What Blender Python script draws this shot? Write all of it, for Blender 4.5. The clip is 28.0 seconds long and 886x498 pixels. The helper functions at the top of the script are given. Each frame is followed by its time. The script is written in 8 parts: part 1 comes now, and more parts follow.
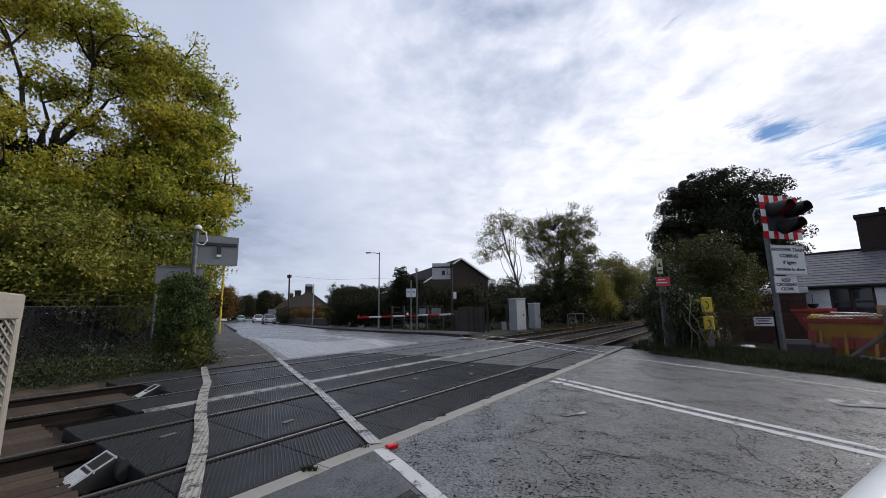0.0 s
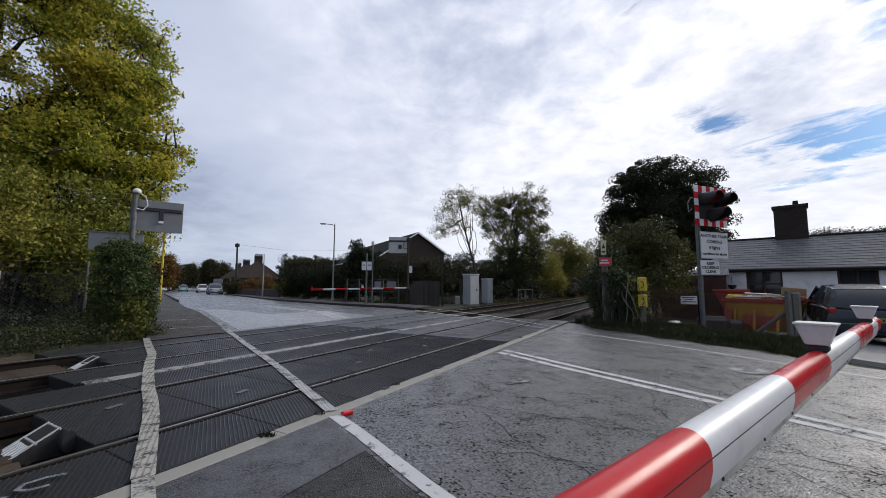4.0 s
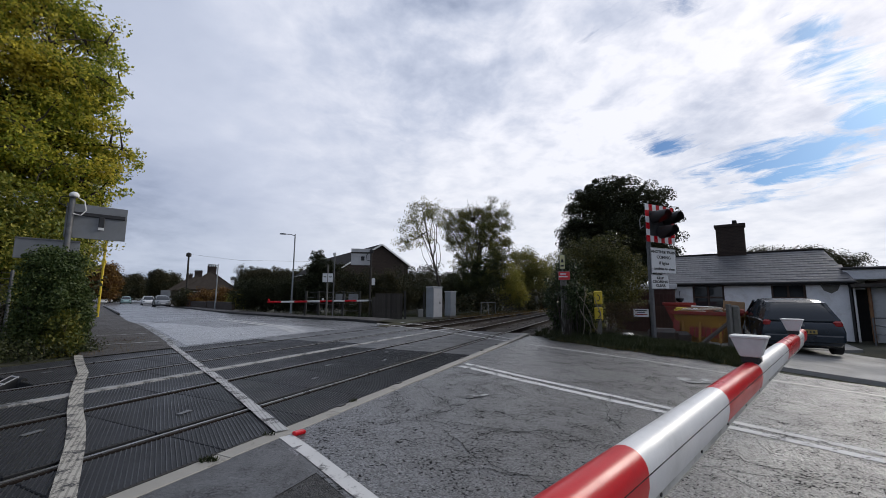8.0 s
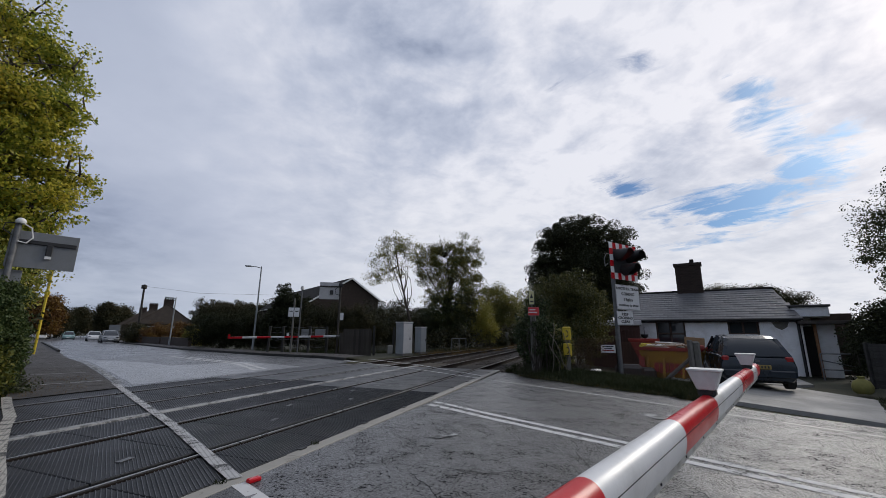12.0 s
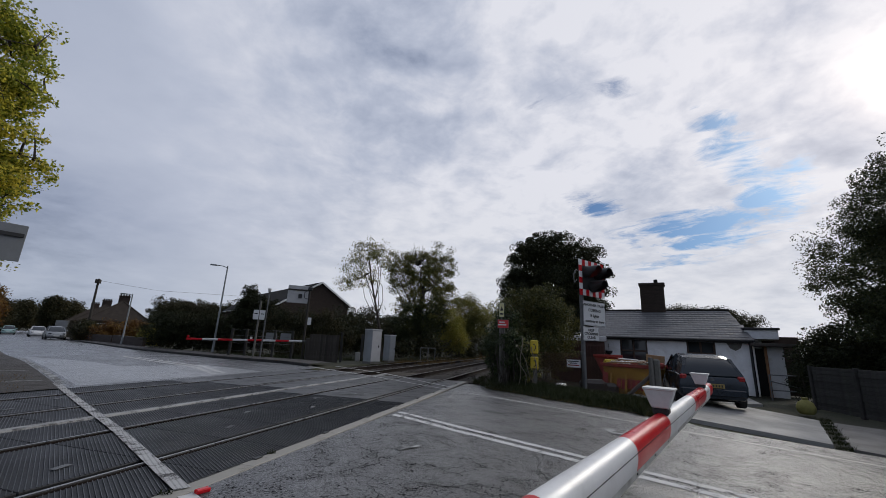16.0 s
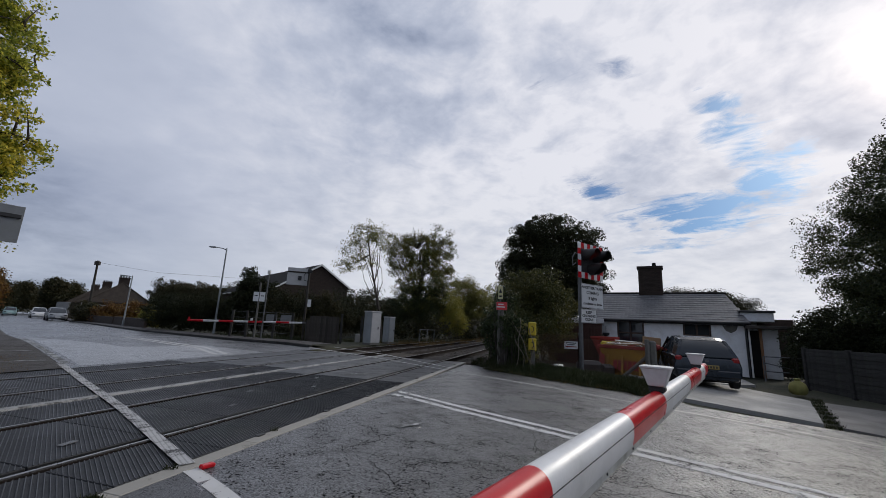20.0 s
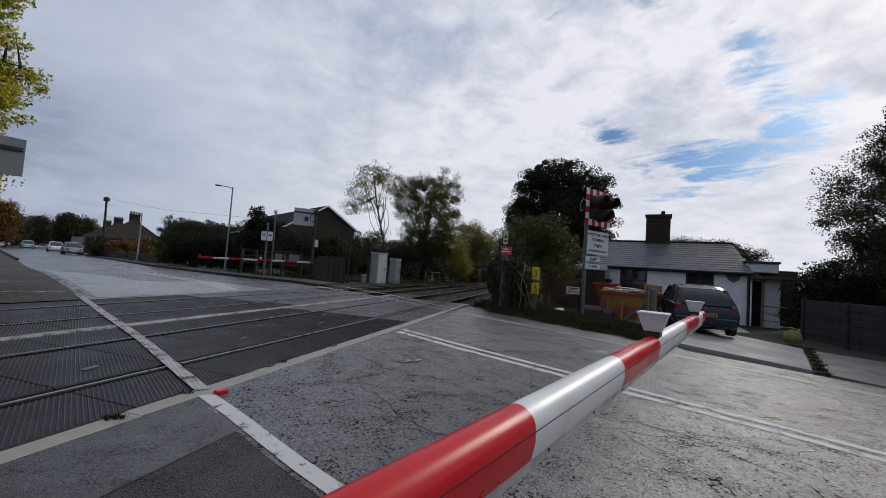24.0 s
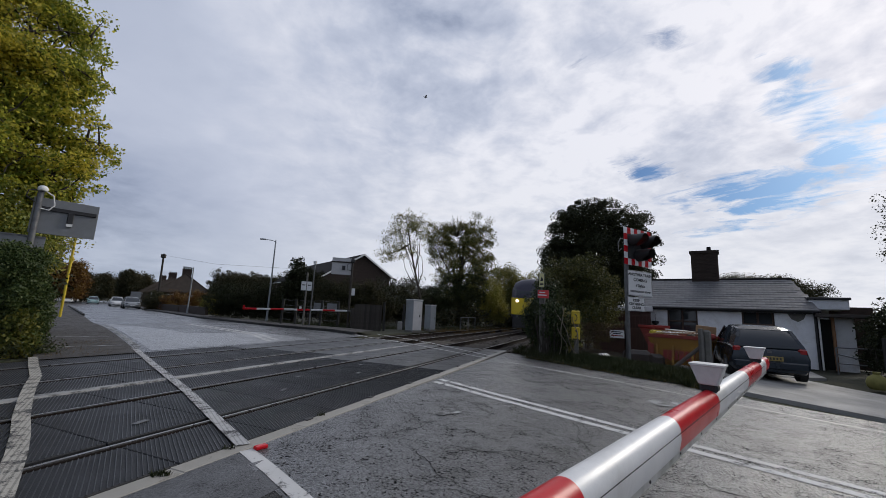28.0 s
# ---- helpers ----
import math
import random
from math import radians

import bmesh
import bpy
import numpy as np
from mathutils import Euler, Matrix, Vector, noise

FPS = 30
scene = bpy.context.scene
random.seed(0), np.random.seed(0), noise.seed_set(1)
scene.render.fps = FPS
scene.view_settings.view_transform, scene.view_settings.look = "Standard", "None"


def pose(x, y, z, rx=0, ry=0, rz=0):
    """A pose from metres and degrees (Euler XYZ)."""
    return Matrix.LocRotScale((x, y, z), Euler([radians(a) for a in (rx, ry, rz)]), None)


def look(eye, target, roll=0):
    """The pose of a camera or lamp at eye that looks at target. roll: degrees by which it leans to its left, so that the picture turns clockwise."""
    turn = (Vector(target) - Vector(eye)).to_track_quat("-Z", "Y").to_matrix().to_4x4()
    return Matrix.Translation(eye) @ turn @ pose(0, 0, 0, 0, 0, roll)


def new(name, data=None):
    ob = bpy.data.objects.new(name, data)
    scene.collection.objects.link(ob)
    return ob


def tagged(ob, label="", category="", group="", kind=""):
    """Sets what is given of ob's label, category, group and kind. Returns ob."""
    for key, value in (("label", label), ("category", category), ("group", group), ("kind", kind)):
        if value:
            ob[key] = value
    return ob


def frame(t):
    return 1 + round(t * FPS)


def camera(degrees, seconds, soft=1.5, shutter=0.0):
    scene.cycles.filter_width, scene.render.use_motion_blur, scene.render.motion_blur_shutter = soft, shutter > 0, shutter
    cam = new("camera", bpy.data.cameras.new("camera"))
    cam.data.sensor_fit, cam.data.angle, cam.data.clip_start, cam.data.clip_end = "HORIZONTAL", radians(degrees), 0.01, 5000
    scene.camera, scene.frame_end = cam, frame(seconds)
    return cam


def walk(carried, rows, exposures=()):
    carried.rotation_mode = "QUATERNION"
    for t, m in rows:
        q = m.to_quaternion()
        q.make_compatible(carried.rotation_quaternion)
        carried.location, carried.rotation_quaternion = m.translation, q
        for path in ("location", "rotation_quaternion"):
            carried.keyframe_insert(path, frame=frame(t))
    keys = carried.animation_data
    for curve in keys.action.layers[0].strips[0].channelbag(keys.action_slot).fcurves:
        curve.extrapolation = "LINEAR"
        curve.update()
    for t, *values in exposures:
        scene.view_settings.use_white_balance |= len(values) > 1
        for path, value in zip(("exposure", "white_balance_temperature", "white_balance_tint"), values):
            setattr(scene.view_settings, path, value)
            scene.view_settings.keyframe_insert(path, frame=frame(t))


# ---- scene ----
cam = camera(97.8, 28.0, 0.75)
PATH = [
    (0, (0.188, -0.054, 1.111), (0.107, 1.918, 1.431), -0.9),
    (0.5, (0.164, -0.093, 1.124), (0.015, 1.872, 1.464), -1.4),
    (1, (0.165, -0.119, 1.143), (0.009, 1.845, 1.491), -1.6),
    (1.5, (0.163, -0.146, 1.142), (0.051, 1.823, 1.471), -1.5),
    (2, (0.155, -0.162, 1.144), (0.098, 1.816, 1.435), -1.4),
    (2.5, (0.152, -0.161, 1.142), (0.15, 1.823, 1.395), -1.1),
    (3, (0.151, -0.174, 1.14), (0.233, 1.812, 1.369), -0.4),
    (3.5, (0.177, -0.2, 1.137), (0.33, 1.783, 1.346), 0.2),
    (5.5, (0.175, -0.193, 1.12), (0.236, 1.802, 1.24), 0.5),
    (6, (0.194, -0.207, 1.118), (0.248, 1.79, 1.221), 0.6),
    (6.5, (0.193, -0.201, 1.119), (0.259, 1.796, 1.202), 0.8),
    (7, (0.191, -0.199, 1.117), (0.29, 1.797, 1.199), 1.0),
    (7.5, (0.19, -0.202, 1.119), (0.386, 1.782, 1.268), 0.7),
    (8, (0.217, -0.181, 1.138), (0.54, 1.777, 1.389), 0.4),
    (8.5, (0.219, -0.174, 1.134), (0.615, 1.762, 1.443), 0.7),
    (9, (0.212, -0.178, 1.128), (0.597, 1.755, 1.467), 1.3),
    (9.5, (0.2, -0.188, 1.133), (0.578, 1.738, 1.519), 1.3),
    (10, (0.214, -0.18, 1.129), (0.633, 1.73, 1.551), 0.7),
    (10.5, (0.222, -0.184, 1.129), (0.689, 1.712, 1.559), 0.2),
    (11, (0.23, -0.2, 1.134), (0.709, 1.693, 1.567), 0.3),
    (11.5, (0.226, -0.2, 1.13), (0.684, 1.698, 1.56), 0.5),
    (13.5, (0.232, -0.193, 1.13), (0.711, 1.701, 1.56), 1.0),
    (14, (0.238, -0.192, 1.131), (0.739, 1.694, 1.566), 1.2),
    (14.5, (0.236, -0.196, 1.133), (0.75, 1.683, 1.585), 1.7),
    (15, (0.238, -0.191, 1.13), (0.757, 1.68, 1.609), 2.6),
    (15.5, (0.241, -0.212, 1.135), (0.779, 1.65, 1.628), 2.9),
    (16, (0.244, -0.205, 1.137), (0.826, 1.647, 1.615), 2.6),
    (16.5, (0.262, -0.212, 1.135), (0.894, 1.63, 1.588), 2.0),
    (17, (0.263, -0.21, 1.132), (0.917, 1.627, 1.575), 1.9),
    (17.5, (0.259, -0.21, 1.137), (0.899, 1.633, 1.577), 2.0),
    (18, (0.253, -0.206, 1.132), (0.872, 1.645, 1.567), 2.2),
    (18.5, (0.252, -0.204, 1.129), (0.859, 1.654, 1.55), 2.3),
    (19, (0.252, -0.202, 1.128), (0.847, 1.664, 1.536), 2.3),
    (19.5, (0.247, -0.201, 1.126), (0.826, 1.671, 1.526), 2.5),
    (20, (0.242, -0.199, 1.126), (0.838, 1.669, 1.518), 2.7),
    (20.5, (0.264, -0.187, 1.123), (0.926, 1.664, 1.489), 3.0),
    (21, (0.312, -0.153, 1.117), (1.044, 1.682, 1.431), 3.3),
    (21.5, (0.309, -0.157, 1.115), (1.067, 1.676, 1.372), 3.2),
    (22, (0.31, -0.164, 1.118), (1.047, 1.684, 1.328), 3.1),
    (22.5, (0.292, -0.162, 1.112), (0.977, 1.709, 1.28), 3.3),
    (24.5, (0.279, -0.172, 1.124), (0.859, 1.739, 1.224), 4.3),
    (25, (0.278, -0.16, 1.123), (0.853, 1.752, 1.248), 4.4),
    (25.5, (0.288, -0.165, 1.155), (0.85, 1.749, 1.307), 2.5),
    (26, (0.297, -0.179, 1.159), (0.857, 1.732, 1.344), 0.7),
    (26.5, (0.289, -0.19, 1.161), (0.829, 1.722, 1.385), 0.4),
    (27, (0.283, -0.191, 1.162), (0.773, 1.731, 1.418), 1.1),
    (27.5, (0.278, -0.189, 1.157), (0.723, 1.741, 1.435), 2.0),
    (28, (0.274, -0.185, 1.153), (0.677, 1.748, 1.474), 2.7),
]
EXPOSURES = [(0, 0.22), (3, 0.2), (5.5, 0.18), (8, 0.08), (11, -0.1), (14, -0.16), (17, -0.26), (20, -0.2), (22, -0.22), (25, -0.12), (28, -0.1)]
walk(cam, [(t, look(eye, aim, roll)) for t, eye, aim, roll in PATH], EXPOSURES)

# ---- light ----
SUN_AZ, SUN_EL = radians(70.0), radians(28.0)
SUN_DIR = Vector((math.sin(SUN_AZ) * math.cos(SUN_EL), math.cos(SUN_AZ) * math.cos(SUN_EL), math.sin(SUN_EL)))


def link(nt, a, b):
    nt.links.new(a, b)


def node(nt, kind, **sets):
    n = nt.nodes.new(kind)
    for k, val in sets.items():
        if k == "operation":
            n.operation = val
        elif k == "blend":
            n.blend_type = val
        elif k == "data":
            n.data_type = val
        elif k == "feature":
            n.feature = val
    return n


def math_node(nt, op, a, b=None):
    n = node(nt, "ShaderNodeMath", operation=op)
    for i, val in enumerate((a, b)):
        if val is None:
            continue
        if isinstance(val, (int, float)):
            n.inputs[i].default_value = val
        else:
            link(nt, val, n.inputs[i])
    return n.outputs[0]


def mix_node(nt, fac, a, b, blend="MIX"):
    n = node(nt, "ShaderNodeMix", data="RGBA", blend=blend)
    for sock, val in ((n.inputs[0], fac), (n.inputs[6], a), (n.inputs[7], b)):
        if isinstance(val, (int, float)):
            sock.default_value = val
        elif isinstance(val, tuple):
            sock.default_value = (*val, 1.0)
        else:
            link(nt, val, sock)
    return n.outputs[2]


def ramp_node(nt, fac, stops):
    n = node(nt, "ShaderNodeValToRGB")
    while len(n.color_ramp.elements) < len(stops):
        n.color_ramp.elements.new(0.5)
    for e, (p, c) in zip(n.color_ramp.elements, stops):
        e.position = p
        e.color = (c, c, c, 1.0) if isinstance(c, (int, float)) else (*c, 1.0)
    link(nt, fac, n.inputs[0])
    return n.outputs[0]


def noise_node(nt, vec, scale, detail=5.0, rough=0.55, distort=0.0):
    n = node(nt, "ShaderNodeTexNoise")
    n.inputs["Scale"].default_value = scale
    n.inputs["Detail"].default_value = detail
    n.inputs["Roughness"].default_value = rough
    n.inputs["Distortion"].default_value = distort
    if vec is not None:
        link(nt, vec, n.inputs["Vector"])
    return n.outputs["Fac"]


def make_world():
    """A bright sky of broken cloud with a few blue gaps and the sun behind thin cloud."""
    w = bpy.data.worlds.new("sky")
    scene.world = w
    w.use_nodes = True
    nt = w.node_tree
    nt.nodes.clear()
    out = node(nt, "ShaderNodeOutputWorld")
    bg = node(nt, "ShaderNodeBackground")
    link(nt, bg.outputs[0], out.inputs[0])
    sky = node(nt, "ShaderNodeTexSky")
    sky.sky_type = "NISHITA"
    sky.sun_disc = False
    sky.sun_elevation, sky.sun_rotation = SUN_EL, SUN_AZ
    blue = mix_node(nt, 1.0, sky.outputs[0], (SKY_GAIN * 0.36, SKY_GAIN * 0.66, SKY_GAIN * 1.08), "MULTIPLY")
    tc = node(nt, "ShaderNodeTexCoord")
    sep = node(nt, "ShaderNodeSeparateXYZ")
    link(nt, tc.outputs["Generated"], sep.inputs[0])
    up = math_node(nt, "ADD", math_node(nt, "MAXIMUM", sep.outputs[2], 0.0), 0.22)
    flat = node(nt, "ShaderNodeCombineXYZ")
    link(nt, math_node(nt, "DIVIDE", sep.outputs[0], up), flat.inputs[0])
    link(nt, math_node(nt, "DIVIDE", sep.outputs[1], up), flat.inputs[1])
    flat.inputs[2].default_value = 3.7

    def toward(az, el, power):
        d = node(nt, "ShaderNodeVectorMath", operation="DOT_PRODUCT")
        link(nt, tc.outputs["Generated"], d.inputs[0])
        a, e = radians(az), radians(el)
        d.inputs[1].default_value = (math.sin(a) * math.cos(e), math.cos(a) * math.cos(e), math.sin(e))
        return math_node(nt, "POWER", math_node(nt, "MAXIMUM", d.outputs["Value"], 0.0), power)

    def along_dir(vec, socket):
        d = node(nt, "ShaderNodeVectorMath", operation="DOT_PRODUCT")
        link(nt, socket, d.inputs[0])
        d.inputs[1].default_value = vec
        return d.outputs["Value"]

    def patch(az, el, wide, high, tilt):
        """A soft tilted ellipse on the sky, sizes in degrees: 1 at its middle, falling to 0."""
        a, e, k = radians(az), radians(el), radians(tilt)
        c = Vector((math.sin(a) * math.cos(e), math.cos(a) * math.cos(e), math.sin(e)))
        side = Vector((math.cos(a), -math.sin(a), 0.0))
        over = side.cross(c)
        e1, e2 = side * math.cos(k) + over * math.sin(k), over * math.cos(k) - side * math.sin(k)
        x = along_dir(tuple(e1 / math.sin(radians(wide))), tc.outputs["Generated"])
        y = along_dir(tuple(e2 / math.sin(radians(high))), tc.outputs["Generated"])
        r2 = math_node(nt, "ADD", math_node(nt, "MULTIPLY", x, x), math_node(nt, "MULTIPLY", y, y))
        fall = math_node(nt, "POWER", 0.37, r2)
        return math_node(nt, "MULTIPLY", fall, math_node(nt, "GREATER_THAN", along_dir(tuple(c), tc.outputs["Generated"]), 0.0))

    big = noise_node(nt, flat.outputs[0], 1.5, 9.0, 0.62, 0.35)
    # streaks of thin cloud, drawn out across the wind, open to the blue where the cover breaks
    wind = node(nt, "ShaderNodeCombineXYZ")
    link(nt, math_node(nt, "MULTIPLY", along_dir((0.50, -0.87, 0.0), flat.outputs[0]), 4.2), wind.inputs[0])
    link(nt, math_node(nt, "MULTIPLY", along_dir((0.87, 0.50, 0.0), flat.outputs[0]), 9.5), wind.inputs[1])
    puff = noise_node(nt, flat.outputs[0], 8.0, 6.0, 0.55, 0.3)
    streak = math_node(nt, "ADD", math_node(nt, "MULTIPLY", noise_node(nt, wind.outputs[0], 1.0, 9.0, 0.68, 0.9), 0.6), math_node(nt, "MULTIPLY", puff, 0.4))
    gaps = None
    for az, el, wide, high, tilt, much in SKY_GAPS:
        k = math_node(nt, "MULTIPLY", patch(az, el, wide, high, tilt), much)
        gaps = k if gaps is None else math_node(nt, "ADD", gaps, k)
    ragged = math_node(nt, "MULTIPLY", math_node(nt, "SUBTRACT", streak, 0.5), math_node(nt, "MULTIPLY", math_node(nt, "MINIMUM", math_node(nt, "MULTIPLY", gaps, 3.0), 1.0), 5.5))
    clear = ramp_node(nt, math_node(nt, "ADD", gaps, ragged), [(0.2, 0.0), (0.5, 0.42), (0.95, 1.0)])
    amount = math_node(nt, "SUBTRACT", 1.0, clear)
    # thick cloud is smooth and grey away from the sun, white and broken towards it
    sunward = ramp_node(nt, math_node(nt, "ADD", math_node(nt, "MULTIPLY", toward(60, 30, 1.0), 0.9), math_node(nt, "MULTIPLY", big, 0.2)), [(0.35, 0.0), (0.95, 1.0)])
    rough_n = math_node(nt, "ADD", math_node(nt, "MULTIPLY", noise_node(nt, flat.outputs[0], 1.05, 9.0, 0.58, 0.5), 0.66), math_node(nt, "MULTIPLY", noise_node(nt, flat.outputs[0], 5.0, 7.0, 0.56, 0.3), 0.34))
    soft_n = noise_node(nt, flat.outputs[0], 0.8, 5.0, 0.5, 0.6)
    shade = math_node(nt, "SUBTRACT", rough_n, 0.5)
    shade = math_node(nt, "MULTIPLY", shade, math_node(nt, "ADD", math_node(nt, "MULTIPLY", sunward, 1.3), 0.12))
    shade = math_node(nt, "ADD", shade, math_node(nt, "ADD", math_node(nt, "MULTIPLY", sunward, 0.17), 0.46))
    shade = math_node(nt, "ADD", shade, math_node(nt, "MULTIPLY", math_node(nt, "SUBTRACT", soft_n, 0.5), 0.22))
    mottle = math_node(nt, "MULTIPLY", math_node(nt, "SUBTRACT", puff, 0.5), math_node(nt, "ADD", math_node(nt, "MULTIPLY", sunward, 0.42), 0.02))
    shade = math_node(nt, "ADD", shade, mottle)
    # unseen sky away from the sun, darkened to dim sides facing the camera
    shade = math_node(nt, "SUBTRACT", shade, math_node(nt, "MULTIPLY", toward(-122, 25, 1.0), 0.12))
    grey = math_node(nt, "ADD", math_node(nt, "MULTIPLY", toward(3, 46, 34.0), 0.22), math_node(nt, "MULTIPLY", toward(-32, 6, 60.0), 0.16))
    grey = math_node(nt, "MULTIPLY", grey, ramp_node(nt, rough_n, [(0.36, 1.4), (0.62, 0.35)]))
    shade = math_node(nt, "SUBTRACT", shade, grey)
    cloud = ramp_node(nt, shade, [(0.22, (0.185, 0.23, 0.345)), (0.36, (0.385, 0.44, 0.58)), (0.50, (0.555, 0.605, 0.74)), (0.68, (0.865, 0.88, 0.965))])
    low = ramp_node(nt, sep.outputs[2], [(0.0, 1.0), (0.05, 0.9), (0.22, 0.0)])
    hazy = mix_node(nt, math_node(nt, "MULTIPLY", low, 0.3), cloud, (0.66, 0.72, 0.78))
    veil = ramp_node(nt, sep.outputs[2], [(0.0, 0.8), (0.16, 0.75), (0.42, 0.0)])
    veil = math_node(nt, "MULTIPLY", veil, ramp_node(nt, toward(34, 10, 1.0), [(0.62, 0.0), (0.92, 1.0)]))
    hazy = mix_node(nt, math_node(nt, "MULTIPLY", veil, ramp_node(nt, rough_n, [(0.3, 0.55), (0.6, 1.0)])), hazy, (0.84, 0.86, 0.92))
    col = mix_node(nt, amount, blue, hazy)
    glow = math_node(nt, "ADD", math_node(nt, "MULTIPLY", toward(71, 27, 34.0), 0.12), math_node(nt, "MULTIPLY", toward(71.5, 27, 420.0), 0.6))
    glow = math_node(nt, "ADD", glow, math_node(nt, "MULTIPLY", toward(71, 27, 8.0), 0.10))
    g = node(nt, "ShaderNodeCombineColor")
    for i, k in enumerate((1.0, 0.82, 0.64)):
        link(nt, math_node(nt, "MULTIPLY", glow, k), g.inputs[i])
    col = mix_node(nt, 1.0, col, g.outputs[0], "ADD")
    link(nt, col, bg.inputs[0])
    bg.inputs[1].default_value = 1.0


SKY_GAIN = 0.062
# breaks in the cloud: bearing, height, half width, half height, tilt in degrees, and how open
SKY_GAPS = ((39.8, 19.8, 3.6, 1.3, -14, 1.0), (49.5, 15.7, 6.5, 1.9, 0, 0.62), (56.0, 16.3, 6.0, 2.2, 12, 0.72), (60.0, 19.2, 4.0, 1.6, 35, 0.5), (53.0, 13.6, 6.0, 1.2, 5, 0.42),
            (55.2, 27.6, 3.0, 1.4, -38, 0.85), (54.8, 24.4, 2.6, 1.4, 25, 0.5), (58.0, 22.0, 3.2, 1.8, 40, 0.38), (48.0, 11.4, 5.0, 0.8, 2, 0.34),
            (34.0, 35.0, 4.0, 1.6, 20, 0.28), (43.5, 34.5, 3.0, 1.4, -20, 0.28))
make_world()
sun = new("sun", bpy.data.lights.new("sun", "SUN"))
sun.data.energy, sun.data.angle, sun.data.color = 1.6, radians(20.0), (1.0, 0.94, 0.85)
sun.matrix_world = look(SUN_DIR * 50, (0, 0, 0))

# ---- materials ----
def material(name, a, b=None, rough=0.7, scale=3.0, bump=0.15, grain=60.0, metal=0.0, rough2=None, dirt=None, dirt_amount=0.0,
             vary=0.0, spec=0.5, dirt_scale=None):
    """A surface of colours a and b mixed by noise, with fine relief, uneven gloss and optional dirt."""
    m = bpy.data.materials.new(name)
    m.use_nodes = True
    nt = m.node_tree
    p = nt.nodes["Principled BSDF"]
    tc = node(nt, "ShaderNodeTexCoord").outputs["Object"]
    b = b or tuple(x * 0.75 for x in a)
    n1 = noise_node(nt, tc, scale, 6.0, 0.6)
    n2 = noise_node(nt, tc, grain, 3.0, 0.6)
    fac = ramp_node(nt, math_node(nt, "ADD", math_node(nt, "MULTIPLY", n1, 0.7), math_node(nt, "MULTIPLY", n2, 0.3)), [(0.36, 0.0), (0.64, 1.0)])
    col = mix_node(nt, fac, a, b)
    if dirt:
        d = ramp_node(nt, noise_node(nt, tc, dirt_scale or scale * 0.6, 8.0, 0.7, 0.4), [(0.5, 0.0), (0.68, dirt_amount)])
        col = mix_node(nt, d, col, dirt)
    if vary:
        r = node(nt, "ShaderNodeObjectInfo").outputs["Random"]
        h = node(nt, "ShaderNodeHueSaturation")
        link(nt, math_node(nt, "ADD", math_node(nt, "MULTIPLY", r, 2 * vary), 1.0 - vary), h.inputs["Value"])
        link(nt, col, h.inputs["Color"])
        col = h.outputs[0]
    link(nt, col, p.inputs["Base Color"])
    rr = ramp_node(nt, n1, [(0.35, rough), (0.65, rough2 if rough2 is not None else min(1.0, rough + 0.12))])
    link(nt, rr, p.inputs["Roughness"])
    p.inputs["Metallic"].default_value = metal
    p.inputs["Specular IOR Level"].default_value = spec
    if bump:
        bn = node(nt, "ShaderNodeBump")
        bn.inputs["Strength"].default_value = bump
        bn.inputs["Distance"].default_value = 0.01
        link(nt, n2, bn.inputs["Height"])
        link(nt, bn.outputs[0], p.inputs["Normal"])
    return m


